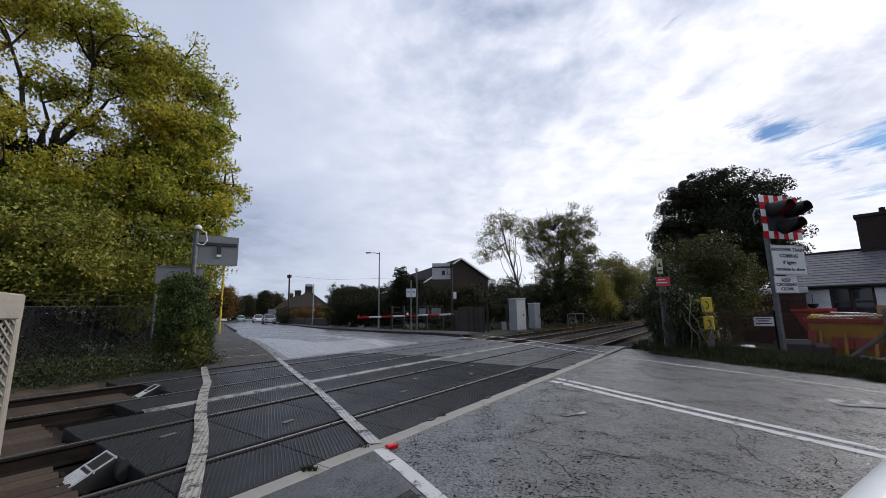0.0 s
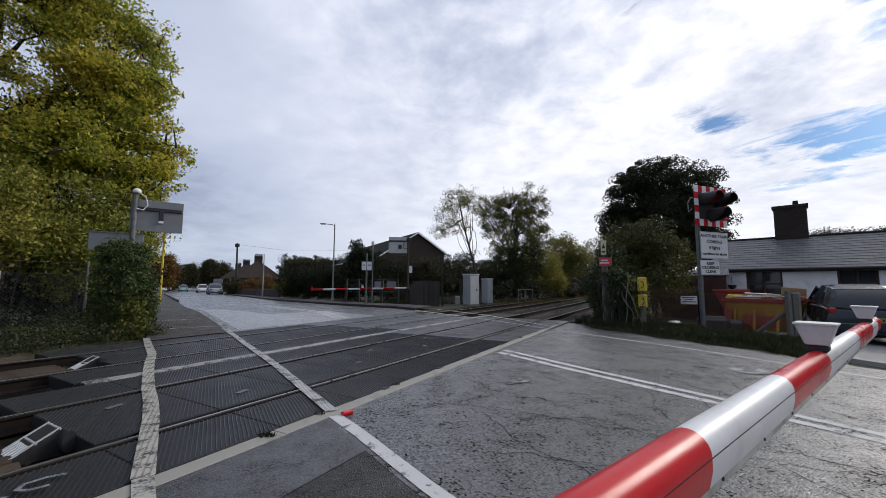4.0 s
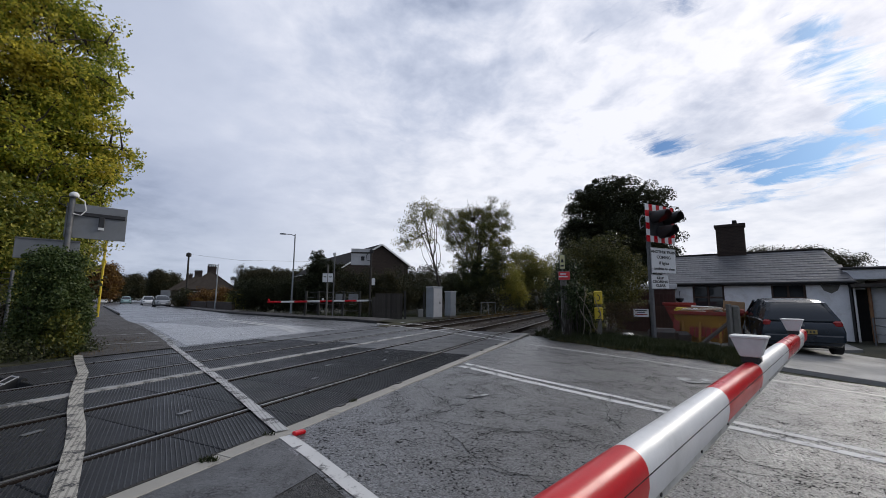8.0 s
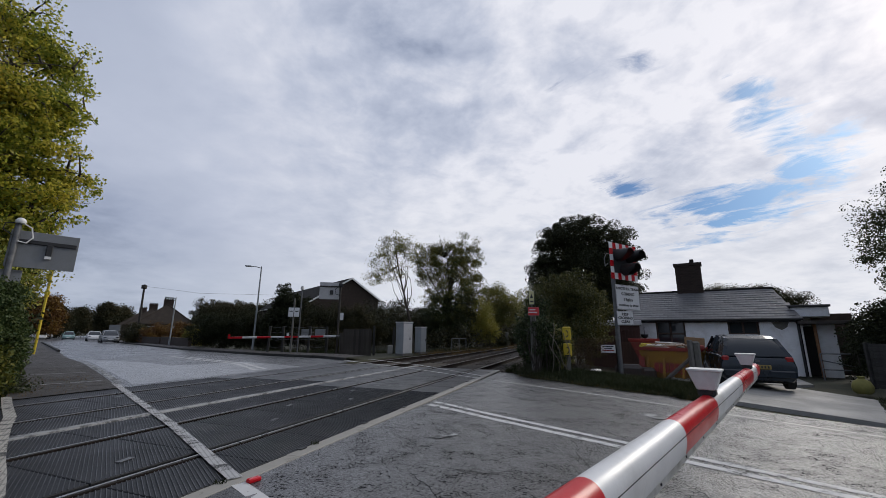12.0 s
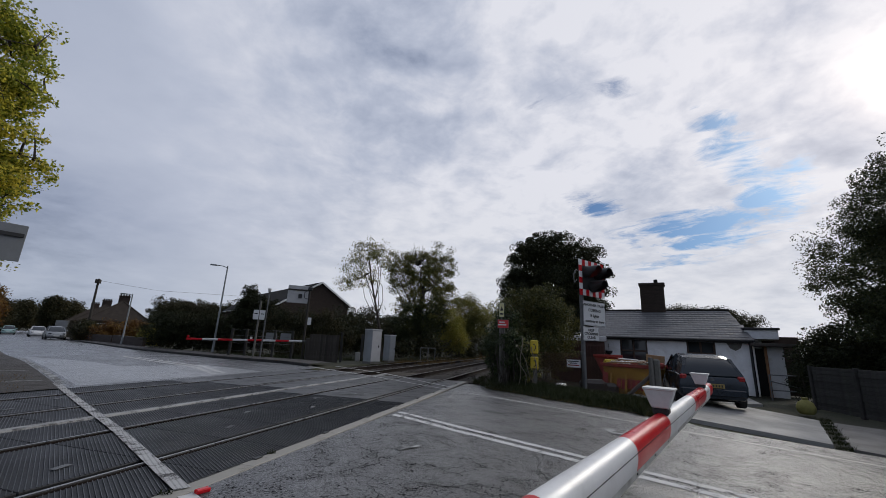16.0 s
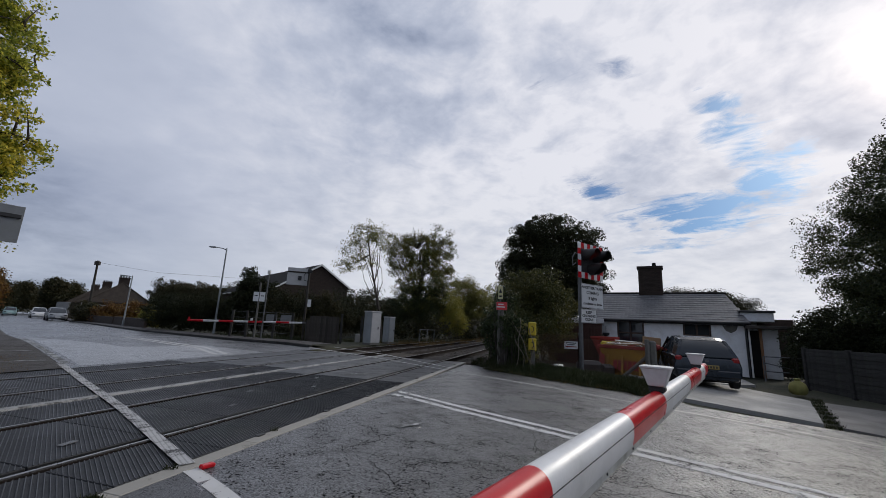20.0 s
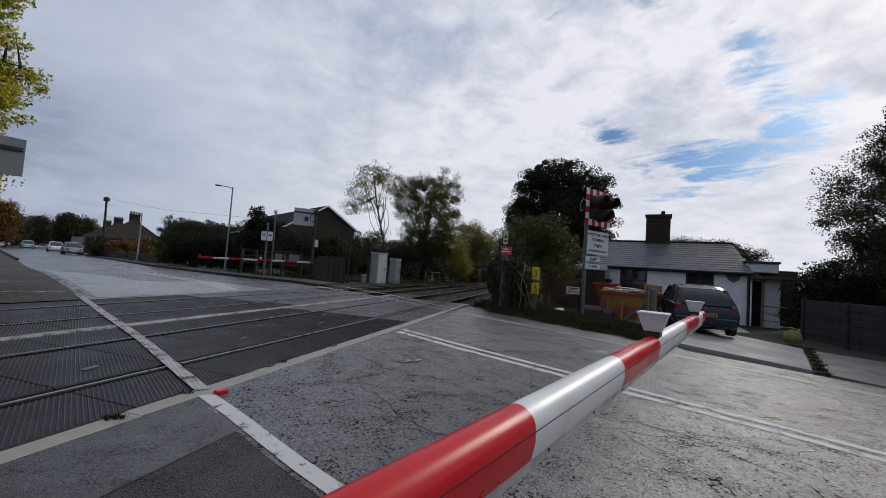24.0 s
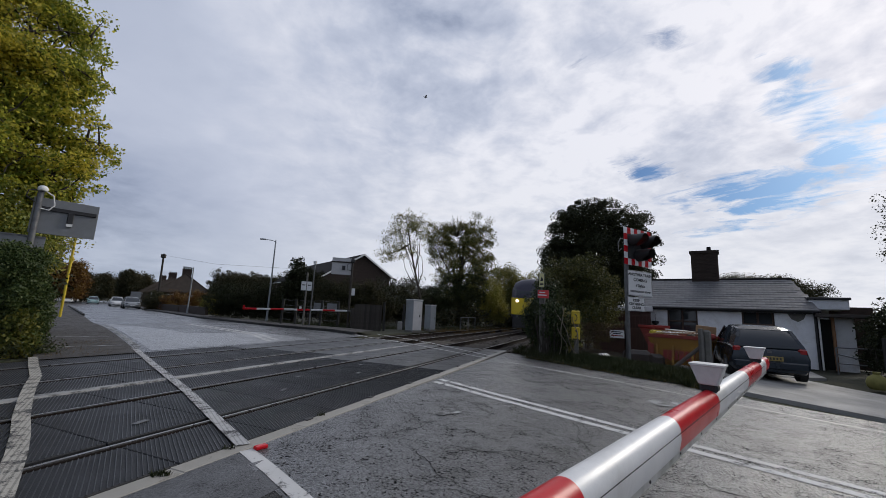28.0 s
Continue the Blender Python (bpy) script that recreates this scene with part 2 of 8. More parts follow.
def asphalt(name, dark, light, wet=0.5, chip=70.0, bump=0.5, stains=0.4, pits=0.0, gloss=0.72, film=0.0):
    """Worn wet road surface: stone chips standing out of dark binder, small pits, a thin broken film of water and stains."""
    m = bpy.data.materials.new(name)
    m.use_nodes = True
    nt = m.node_tree
    p = nt.nodes["Principled BSDF"]
    tc = node(nt, "ShaderNodeTexCoord").outputs["Object"]
    vor = node(nt, "ShaderNodeTexVoronoi")
    vor.inputs["Scale"].default_value = chip
    vor.inputs["Randomness"].default_value = 1.0
    link(nt, tc, vor.inputs["Vector"])
    big = noise_node(nt, tc, 0.5, 6.0, 0.6, 0.3)
    mid = noise_node(nt, tc, 3.4, 6.0, 0.65)
    fine = noise_node(nt, tc, chip * 1.6, 3.0, 0.7)
    mixf = ramp_node(nt, math_node(nt, "ADD", math_node(nt, "MULTIPLY", big, 0.45), math_node(nt, "MULTIPLY", mid, 0.55)), [(0.36, 0.0), (0.64, 1.0)])
    col = mix_node(nt, mixf, dark, light)
    spots = ramp_node(nt, vor.outputs["Color"], [(0.1, 0.45), (0.55, 0.9), (0.85, 1.5), (0.97, 2.8)])
    col = mix_node(nt, 0.85, col, spots, "MULTIPLY")
    pit_n = math_node(nt, "ADD", math_node(nt, "MULTIPLY", noise_node(nt, tc, chip * 0.62, 2.0, 0.6, 0.4), 0.66), math_node(nt, "MULTIPLY", mid, 0.34))
    pit = math_node(nt, "MULTIPLY", ramp_node(nt, pit_n, [(0.40, 1.0), (0.445, 0.0)]), pits)
    col = mix_node(nt, pit, col, tuple(x * 0.22 for x in dark))
    st = ramp_node(nt, noise_node(nt, tc, 1.1, 9.0, 0.75, 0.6), [(0.55, 0.0), (0.7, stains)])
    col = mix_node(nt, st, col, tuple(x * 0.4 for x in dark))
    link(nt, col, p.inputs["Base Color"])
    damp = math_node(nt, "ADD", math_node(nt, "MULTIPLY", big, 0.6), math_node(nt, "MULTIPLY", mid, 0.4))
    w = ramp_node(nt, damp, [(0.38, gloss), (0.5, gloss * (1 - 0.3 * wet)), (0.62, gloss * (1 - 0.5 * wet))])
    w = math_node(nt, "ADD", w, math_node(nt, "MULTIPLY", math_node(nt, "SUBTRACT", fine, 0.5), 0.5))
    w = math_node(nt, "ADD", w, math_node(nt, "MULTIPLY", pit, 0.5))
    link(nt, w, p.inputs["Roughness"])
    link(nt, math_node(nt, "SUBTRACT", 0.55, math_node(nt, "MULTIPLY", pit, 0.5)), p.inputs["Specular IOR Level"])
    bn = node(nt, "ShaderNodeBump")
    bn.inputs["Strength"].default_value = bump
    bn.inputs["Distance"].default_value = 0.012
    h = math_node(nt, "ADD", math_node(nt, "MULTIPLY", vor.outputs["Distance"], -0.9), math_node(nt, "MULTIPLY", fine, 0.4))
    h = math_node(nt, "SUBTRACT", h, math_node(nt, "MULTIPLY", pit, 0.9))
    link(nt, h, bn.inputs["Height"])
    link(nt, bn.outputs[0], p.inputs["Normal"])
    if film:
        f = ramp_node(nt, damp, [(0.40, film * 0.55), (0.58, film)])
        dry = ramp_node(nt, vor.outputs["Color"], [(0.25, 0.25), (0.6, 1.0)])
        link(nt, math_node(nt, "MULTIPLY", math_node(nt, "MULTIPLY", f, dry), math_node(nt, "SUBTRACT", 1.0, pit)), p.inputs["Coat Weight"])
        p.inputs["Coat Roughness"].default_value = 0.32
        p.inputs["Coat IOR"].default_value = 1.65
        link(nt, bn.outputs[0], p.inputs["Coat Normal"])
    return m


def worn_paint(name, paint, under, keep=0.55, scale=9.0, ribs=0.0):
    """Road paint, chipped through to the surface below."""
    m = bpy.data.materials.new(name)
    m.use_nodes = True
    nt = m.node_tree
    p = nt.nodes["Principled BSDF"]
    tc = node(nt, "ShaderNodeTexCoord").outputs["Object"]
    a = noise_node(nt, tc, scale, 9.0, 0.75, 0.3)
    b = noise_node(nt, tc, scale * 9, 3.0, 0.6)
    f = ramp_node(nt, math_node(nt, "ADD", math_node(nt, "MULTIPLY", a, 0.75), math_node(nt, "MULTIPLY", b, 0.25)), [(keep, 0.0), (keep + 0.07, 1.0)])
    tone = mix_node(nt, noise_node(nt, tc, 2.0, 6.0, 0.7), tuple(x * 0.72 for x in paint), paint)
    shown = mix_node(nt, f, tone, under)
    if ribs:
        d = node(nt, "ShaderNodeVectorMath", operation="DOT_PRODUCT")
        link(nt, tc, d.inputs[0])
        d.inputs[1].default_value = (math.sin(radians(63.6)), math.cos(radians(63.6)), 0)
        wv = math_node(nt, "SINE", math_node(nt, "MULTIPLY", d.outputs["Value"], 2 * math.pi / 0.0354))
        shown = mix_node(nt, ramp_node(nt, math_node(nt, "ADD", math_node(nt, "MULTIPLY", wv, 0.5), 0.5), [(0.68, 0.0), (0.8, ribs)]), shown, under)
    link(nt, shown, p.inputs["Base Color"])
    link(nt, ramp_node(nt, a, [(0.3, 0.5), (0.7, 0.75)]), p.inputs["Roughness"])
    bn = node(nt, "ShaderNodeBump")
    bn.inputs["Strength"].default_value = 0.4
    bn.inputs["Distance"].default_value = 0.004
    link(nt, math_node(nt, "SUBTRACT", b, f), bn.inputs["Height"])
    link(nt, bn.outputs[0], p.inputs["Normal"])
    return m


def foliage(name, dark, light, warm=None, warm_amount=0.0, gloss=0.55, through_light=0.25):
    """Leaves, each with its own tone, letting some light through."""
    m = bpy.data.materials.new(name)
    m.use_nodes = True
    nt = m.node_tree
    p = nt.nodes["Principled BSDF"]
    out = nt.nodes["Material Output"]
    r = node(nt, "ShaderNodeNewGeometry").outputs["Random Per Island"]
    tc = node(nt, "ShaderNodeTexCoord").outputs["Object"]
    col = mix_node(nt, r, dark, light)
    if warm:
        patch = ramp_node(nt, math_node(nt, "ADD", math_node(nt, "MULTIPLY", noise_node(nt, tc, 0.35, 4.0, 0.6), 0.75),
                                        math_node(nt, "MULTIPLY", r, 0.25)), [(0.43, 0.0), (0.60, warm_amount)])
        col = mix_node(nt, patch, col, warm)
    link(nt, col, p.inputs["Base Color"])
    p.inputs["Roughness"].default_value = gloss
    p.inputs["Specular IOR Level"].default_value = 0.25
    tr = node(nt, "ShaderNodeBsdfTranslucent")
    link(nt, col, tr.inputs[0])
    ms = node(nt, "ShaderNodeMixShader")
    ms.inputs[0].default_value = through_light
    link(nt, p.outputs[0], ms.inputs[1])
    link(nt, tr.outputs[0], ms.inputs[2])
    link(nt, ms.outputs[0], out.inputs[0])
    return m


def glass(name, tint=(0.02, 0.025, 0.03), rough=0.04):
    m = bpy.data.materials.new(name)
    m.use_nodes = True
    p = m.node_tree.nodes["Principled BSDF"]
    p.inputs["Base Color"].default_value = (*tint, 1)
    p.inputs["Roughness"].default_value = rough
    p.inputs["IOR"].default_value = 1.5
    return m


def glow(name, colour, strength):
    m = bpy.data.materials.new(name)
    m.use_nodes = True
    p = m.node_tree.nodes["Principled BSDF"]
    p.inputs["Base Color"].default_value = (*colour, 1)
    p.inputs["Emission Color"].default_value = (*colour, 1)
    p.inputs["Emission Strength"].default_value = strength
    return m


M_ROAD = asphalt("wet_asphalt", (0.042, 0.043, 0.045), (0.080, 0.082, 0.085), 0.8, 72, 0.55, 0.45, 1.0, 0.44, 1.0)
M_ROAD_FAR = asphalt("far_asphalt", (0.038, 0.039, 0.040), (0.074, 0.075, 0.077), 1.0, 60, 0.35, 0.9, 0.6, 0.40, 0.7)
M_PATCHED = asphalt("smooth_asphalt", (0.030, 0.030, 0.030), (0.046, 0.046, 0.046), 0.6, 120, 0.25, 0.6, 0.5, 0.5, 0.3)
M_CHIPPED = asphalt("chipped_asphalt", (0.014, 0.014, 0.014), (0.028, 0.028, 0.028), 0.3, 95, 0.9, 0.3, 0.3, 0.7, 0.25)
M_FOOTWAY = asphalt("footway_asphalt", (0.034, 0.029, 0.026), (0.058, 0.051, 0.046), 0.4, 110, 0.7, 0.5, 0.4, 0.8)
M_CONCRETE_ROAD = asphalt("pale_surfacing", (0.14, 0.144, 0.15), (0.25, 0.255, 0.265), 0.8, 90, 0.25, 0.6, 0.3, 0.42, 0.8)
M_LINE = worn_paint("white_road_paint", (0.58, 0.58, 0.57), (0.06, 0.06, 0.06), 0.54, 6.0)
M_LINE_OLD = worn_paint("old_road_paint", (0.40, 0.41, 0.41), (0.06, 0.06, 0.06), 0.45, 5.0)
M_LINE_DECK = worn_paint("white_paint_on_rubber", (0.44, 0.44, 0.435), (0.03, 0.03, 0.03), 0.50, 6.0, 0.35)
M_STRIPE_DECK = worn_paint("cream_paint_on_rubber", (0.44, 0.415, 0.36), (0.03, 0.03, 0.03), 0.50, 7.0, 0.45)
M_STRIPE = worn_paint("cream_path_paint", (0.44, 0.42, 0.37), (0.05, 0.05, 0.05), 0.50, 5.0)
M_CREAM = worn_paint("cream_edge_concrete", (0.31, 0.295, 0.26), (0.15, 0.14, 0.12), 0.57, 3.0)
M_RUBBER = material("black_rubber", (0.006, 0.007, 0.009), (0.012, 0.013, 0.016), 0.5, 1.5, 0.2, 120, rough2=0.7, dirt=(0.04, 0.039, 0.037), dirt_amount=0.3, vary=0.2, spec=0.4)
# rib rubber coloured paler than the base for the sky its tops reflect
M_RUBBER_RIB = material("sky_lit_rib_rubber", (0.026, 0.028, 0.032), (0.017, 0.018, 0.021), 0.32, 2.0, 0.1, 120, rough2=0.5, dirt=(0.05, 0.049, 0.047), dirt_amount=0.35, spec=0.5)
M_RUBBER_WORN = material("worn_smooth_rubber", (0.013, 0.014, 0.017), (0.025, 0.027, 0.030), 0.32, 1.2, 0.2, 150, rough2=0.55, dirt=(0.05, 0.05, 0.052), dirt_amount=0.3, vary=0.12, spec=0.5)
M_RAIL_TOP = material("polished_rail_head", (0.30, 0.30, 0.30), (0.20, 0.195, 0.19), 0.25, 6, 0.1, 90, metal=0.9)
M_RAIL = material("rusty_rail", (0.022, 0.015, 0.012), (0.012, 0.010, 0.009), 0.8, 8, 0.4, 90, spec=0.1)
M_STEEL = material("galvanised_steel", (0.17, 0.175, 0.18), (0.11, 0.115, 0.12), 0.5, 12, 0.1, 80, metal=0.5, dirt=(0.14, 0.12, 0.1), dirt_amount=0.4)
M_GREY_PLASTIC = material("grey_sheet", (0.20, 0.21, 0.22), (0.16, 0.17, 0.18), 0.5, 2, 0.08, 80, dirt=(0.12, 0.13, 0.11), dirt_amount=0.5)
M_BALLAST = material("dark_ballast", (0.026, 0.019, 0.014), (0.010, 0.008, 0.007), 0.9, 5, 1.0, 26, dirt=(0.055, 0.04, 0.024), dirt_amount=0.4, spec=0.12)
M_TIMBER = material("dark_wet_timber", (0.062, 0.043, 0.028), (0.032, 0.022, 0.015), 0.66, 5, 0.6, 35, dirt=(0.075, 0.062, 0.04), dirt_amount=0.4, vary=0.3, spec=0.3)
M_SLEEPER = material("concrete_sleeper", (0.062, 0.05, 0.040), (0.034, 0.028, 0.022), 0.7, 5, 0.5, 50, vary=0.15)
M_RED = material("red_reflective_band", (0.56, 0.008, 0.016), (0.47, 0.005, 0.011), 0.24, 4, 0.02, 200, rough2=0.36, dirt=(0.36, 0.025, 0.03), dirt_amount=0.3, spec=0.3)
M_WHITE_BAND = material("white_reflective_band", (0.72, 0.72, 0.71), (0.62, 0.63, 0.63), 0.3, 4, 0.02, 200, rough2=0.45, dirt=(0.42, 0.42, 0.39), dirt_amount=0.5)
M_WHITE = material("white_paint", (0.76, 0.76, 0.74), (0.66, 0.66, 0.64), 0.55, 4, 0.1, 60, dirt=(0.38, 0.37, 0.33), dirt_amount=0.4)
M_WHITEWASH = material("whitewashed_render", (0.74, 0.75, 0.76), (0.64, 0.65, 0.66), 0.85, 2.5, 0.5, 40, dirt=(0.42, 0.40, 0.36), dirt_amount=0.5)
M_SIGN_WHITE = material("white_sign_face", (0.70, 0.71, 0.71), (0.63, 0.64, 0.64), 0.45, 5, 0.03, 80, dirt=(0.45, 0.46, 0.44), dirt_amount=0.4)
M_SIGN_RED = material("red_sign_face", (0.55, 0.03, 0.03), (0.48, 0.025, 0.025), 0.4, 4, 0.03, 80)
M_BLACK = material("black_paint", (0.012, 0.012, 0.013), (0.022, 0.022, 0.023), 0.45, 8, 0.1, 80)
M_DARK = material("dark_interior", (0.010, 0.010, 0.011), (0.016, 0.015, 0.015), 0.8, 4, 0.1, 60)
M_YELLOW = material("yellow_paint", (0.62, 0.46, 0.02), (0.55, 0.40, 0.02), 0.45, 6, 0.08, 80, dirt=(0.3, 0.24, 0.06), dirt_amount=0.4)
M_FLANGE = material("scuffed_white_flange", (0.62, 0.62, 0.58), (0.48, 0.48, 0.44), 0.45, 9, 0.1, 60, dirt=(0.16, 0.15, 0.10), dirt_amount=0.8)
M_CABINET = material("pale_grey_cabinet_paint", (0.50, 0.50, 0.50), (0.42, 0.42, 0.42), 0.5, 2, 0.08, 60, dirt=(0.28, 0.27, 0.25), dirt_amount=0.45)
M_CABINET_SIDE = material("grey_cabinet_paint", (0.27, 0.29, 0.30), (0.22, 0.235, 0.245), 0.5, 2, 0.08, 60, dirt=(0.17, 0.17, 0.15), dirt_amount=0.5)
M_POST = material("weathered_concrete", (0.155, 0.15, 0.135), (0.105, 0.10, 0.09), 0.9, 6, 0.5, 45, dirt=(0.10, 0.11, 0.07), dirt_amount=0.6)
M_SLAB = material("pale_concrete", (0.33, 0.32, 0.30), (0.24, 0.235, 0.22), 0.6, 1.0, 0.4, 55, rough2=0.8, dirt=(0.15, 0.145, 0.13), dirt_amount=0.6)
M_APRON = material("damp_brown_concrete", (0.16, 0.15, 0.14), (0.11, 0.104, 0.096), 0.6, 1.0, 0.4, 55, rough2=0.8, dirt=(0.07, 0.065, 0.055), dirt_amount=0.6)
M_BOARD = material("dark_fence_boards", (0.05, 0.043, 0.036), (0.032, 0.028, 0.024), 0.85, 6, 0.5, 40, vary=0.3)
M_BRICK = material("dark_brown_brick", (0.044, 0.030, 0.023), (0.026, 0.019, 0.015), 0.9, 5, 0.5, 30, vary=0.2)
M_BRICK_YELLOW = material("buff_brick", (0.17, 0.145, 0.085), (0.12, 0.10, 0.06), 0.9, 3, 0.4, 30)
M_ROOF_TILE = material("dark_roof_tiles", (0.030, 0.028, 0.026), (0.018, 0.017, 0.016), 0.9, 3, 0.5, 25, vary=0.2, spec=0.1)
M_SLATE = material("grey_slate", (0.14, 0.14, 0.145), (0.085, 0.086, 0.09), 0.42, 4, 0.35, 40, rough2=0.62, dirt=(0.15, 0.15, 0.12), dirt_amount=0.35, vary=0.16)
M_WOOD_BROWN = material("brown_stained_wood", (0.055, 0.030, 0.020), (0.038, 0.022, 0.015), 0.6, 5, 0.3, 50)
M_CAR_BLUE = material("dark_blue_car_paint", (0.009, 0.016, 0.025), (0.007, 0.013, 0.020), 0.2, 3, 0.0, 90, rough2=0.28, spec=0.5)
M_CAR_SILVER = material("silver_car_paint", (0.25, 0.26, 0.27), (0.22, 0.23, 0.24), 0.25, 3, 0.0, 90, metal=0.4)
M_CAR_WHITE = material("white_car_paint", (0.6, 0.6, 0.6), (0.55, 0.55, 0.55), 0.25, 3, 0.0, 90)
M_CAR_GREEN = material("pale_green_car_paint", (0.22, 0.34, 0.33), (0.2, 0.3, 0.3), 0.25, 3, 0.0, 90)
M_TYRE = material("tyre_rubber", (0.012, 0.012, 0.012), (0.02, 0.02, 0.02), 0.8, 9, 0.2, 80)
M_GLASS = glass("dark_window_glass")
M_RED_LENS = material("red_lamp_lens", (0.30, 0.02, 0.02), (0.24, 0.015, 0.015), 0.15, 8, 0.0, 80)
M_RED_GLOW = glow("lit_red_lamp", (0.9, 0.06, 0.05), 0.5)
M_HEADLIGHT = glow("lit_headlamp", (1.0, 0.95, 0.85), 3.0)
M_SKIP = material("yellow_skip_steel", (0.42, 0.22, 0.02), (0.32, 0.16, 0.018), 0.6, 4, 0.15, 50, dirt=(0.2, 0.08, 0.03), dirt_amount=0.6)
M_SKIP_RED = material("faded_red_steel", (0.27, 0.022, 0.016), (0.20, 0.017, 0.012), 0.6, 4, 0.15, 50, dirt=(0.15, 0.04, 0.03), dirt_amount=0.5)
M_CARD = material("brown_cardboard", (0.30, 0.20, 0.11), (0.25, 0.16, 0.09), 0.9, 4, 0.2, 60)
M_SHED = material("dark_brown_boards", (0.065, 0.028, 0.020), (0.045, 0.020, 0.015), 0.75, 5, 0.3, 45, vary=0.15)
M_BARK = material("grey_brown_bark", (0.055, 0.045, 0.036), (0.030, 0.025, 0.020), 0.9, 7, 0.8, 25)
M_EARTH = material("damp_earth", (0.035, 0.032, 0.018), (0.022, 0.028, 0.012), 0.95, 1.2, 0.8, 22, dirt=(0.06, 0.055, 0.025), dirt_amount=0.6)
M_GRASS = foliage("verge_grass", (0.009, 0.016, 0.005), (0.028, 0.040, 0.011), (0.055, 0.048, 0.018), 0.5)
M_LEAF_ASH = foliage("turning_ash_leaves", (0.12, 0.165, 0.026), (0.52, 0.54, 0.08), (0.76, 0.58, 0.085), 0.65, 0.4, 0.66)
M_LEAF_IVY = foliage("ivy_leaves", (0.028, 0.05, 0.016), (0.085, 0.125, 0.038), (0.14, 0.14, 0.04), 0.4, 0.5, 0.15)
# near black: in thickets and inner ivy this colour holds the shade
M_LEAF_DARK = foliage("dark_shade_leaves", (0.008, 0.012, 0.005), (0.026, 0.034, 0.011), (0.05, 0.045, 0.014), 0.4, 0.65, 0.15)
M_LEAF_LIGHT = foliage("light_olive_leaves", (0.09, 0.098, 0.028), (0.20, 0.20, 0.06), (0.30, 0.25, 0.06), 0.6, 0.5, 0.4)
M_LEAF_OLIVE = foliage("olive_leaves", (0.06, 0.08, 0.016), (0.17, 0.19, 0.04), (0.22, 0.18, 0.04), 0.7, 0.45, 0.4)
M_LEAF_UNDER = foliage("shaded_bush_leaves", (0.07, 0.105, 0.02), (0.32, 0.34, 0.065), (0.44, 0.36, 0.07), 0.6, 0.45, 0.35)
M_LEAF_HEDGE = foliage("evergreen_hedge_leaves", (0.018, 0.026, 0.008), (0.085, 0.09, 0.024), (0.15, 0.125, 0.03), 0.5, 0.45, 0.3)
M_LEAF_GLOSSY = foliage("glossy_dark_ivy", (0.014, 0.025, 0.010), (0.05, 0.075, 0.028), (0.10, 0.10, 0.04), 0.3, 0.22, 0.12)
M_STEM = material("pale_dry_stems", (0.22, 0.19, 0.15), (0.14, 0.12, 0.09), 0.7, 8, 0.3, 60)
M_LEAF_CLAD = foliage("ivy_clad_leaves", (0.03, 0.042, 0.010), (0.13, 0.14, 0.034), (0.20, 0.165, 0.04), 0.6, 0.4, 0.35)
M_LEAF_PALE = foliage("pale_autumn_leaves", (0.11, 0.12, 0.035), (0.22, 0.22, 0.075), (0.30, 0.25, 0.07), 0.6, 0.5, 0.35)
M_LEAF_YELLOW = foliage("yellow_leaves", (0.15, 0.155, 0.03), (0.30, 0.28, 0.05), (0.36, 0.28, 0.05), 0.6, 0.5, 0.35)
M_LEAF_RUST = foliage("rust_leaves", (0.07, 0.032, 0.012), (0.14, 0.065, 0.018), (0.28, 0.17, 0.03), 0.5, 0.5, 0.25)
M_LEAF_FAR = foliage("far_leaves", (0.014, 0.018, 0.008), (0.042, 0.046, 0.018), (0.075, 0.055, 0.02), 0.6, 0.6, 0.2)
M_LEAF_GARDEN = foliage("dark_garden_leaves", (0.018, 0.028, 0.012), (0.055, 0.068, 0.026), (0.09, 0.09, 0.03), 0.4, 0.5, 0.25)
M_PLATE = material("dull_yellow_plate", (0.30, 0.22, 0.06), (0.25, 0.18, 0.05), 0.5, 6)
# weathered grey, darkened so the fence's shaded front is in the colour
M_FENCE_GREY = material("shade_dark_weathered_grey", (0.036, 0.035, 0.033), (0.020, 0.0195, 0.018), 0.85, 5, 0.5, 40, dirt=(0.03, 0.034, 0.024), dirt_amount=0.5, vary=0.2)
M_DEAD = foliage("fallen_leaves", (0.10, 0.06, 0.02), (0.24, 0.16, 0.05), (0.05, 0.03, 0.015), 0.5)

# ---- building helpers ----
RAIL_YAW = radians(33.6)
DU = Vector((math.sin(RAIL_YAW), math.cos(RAIL_YAW), 0))   # along the tracks
DV = Vector((-math.cos(RAIL_YAW), math.sin(RAIL_YAW), 0))  # across them
UV_TURN = 90 - 33.6                                        # degrees that turn +x onto DU


def uv(u, v, z=0.0):
    p = DU * u + DV * v
    return Vector((p.x, p.y, z))


def road_z(v):
    """Height of the road: level on the crossing, falling away on both sides."""
    if v < 2.0:
        return max(-0.055 * (2.0 - v), -0.5)
    if v > 9.0:
        return max(-0.006 * (v - 9.0), -1.5)
    return 0.0


def xy_z(x, y):
    return road_z(-x * math.cos(RAIL_YAW) + y * math.sin(RAIL_YAW))


def polar(az, d, z=0.0):
    """A place at a bearing (degrees right of +y) and distance from where the camera stands."""
    a = radians(az)
    return Vector((0.22 + d * math.sin(a), -0.17 + d * math.cos(a), z))


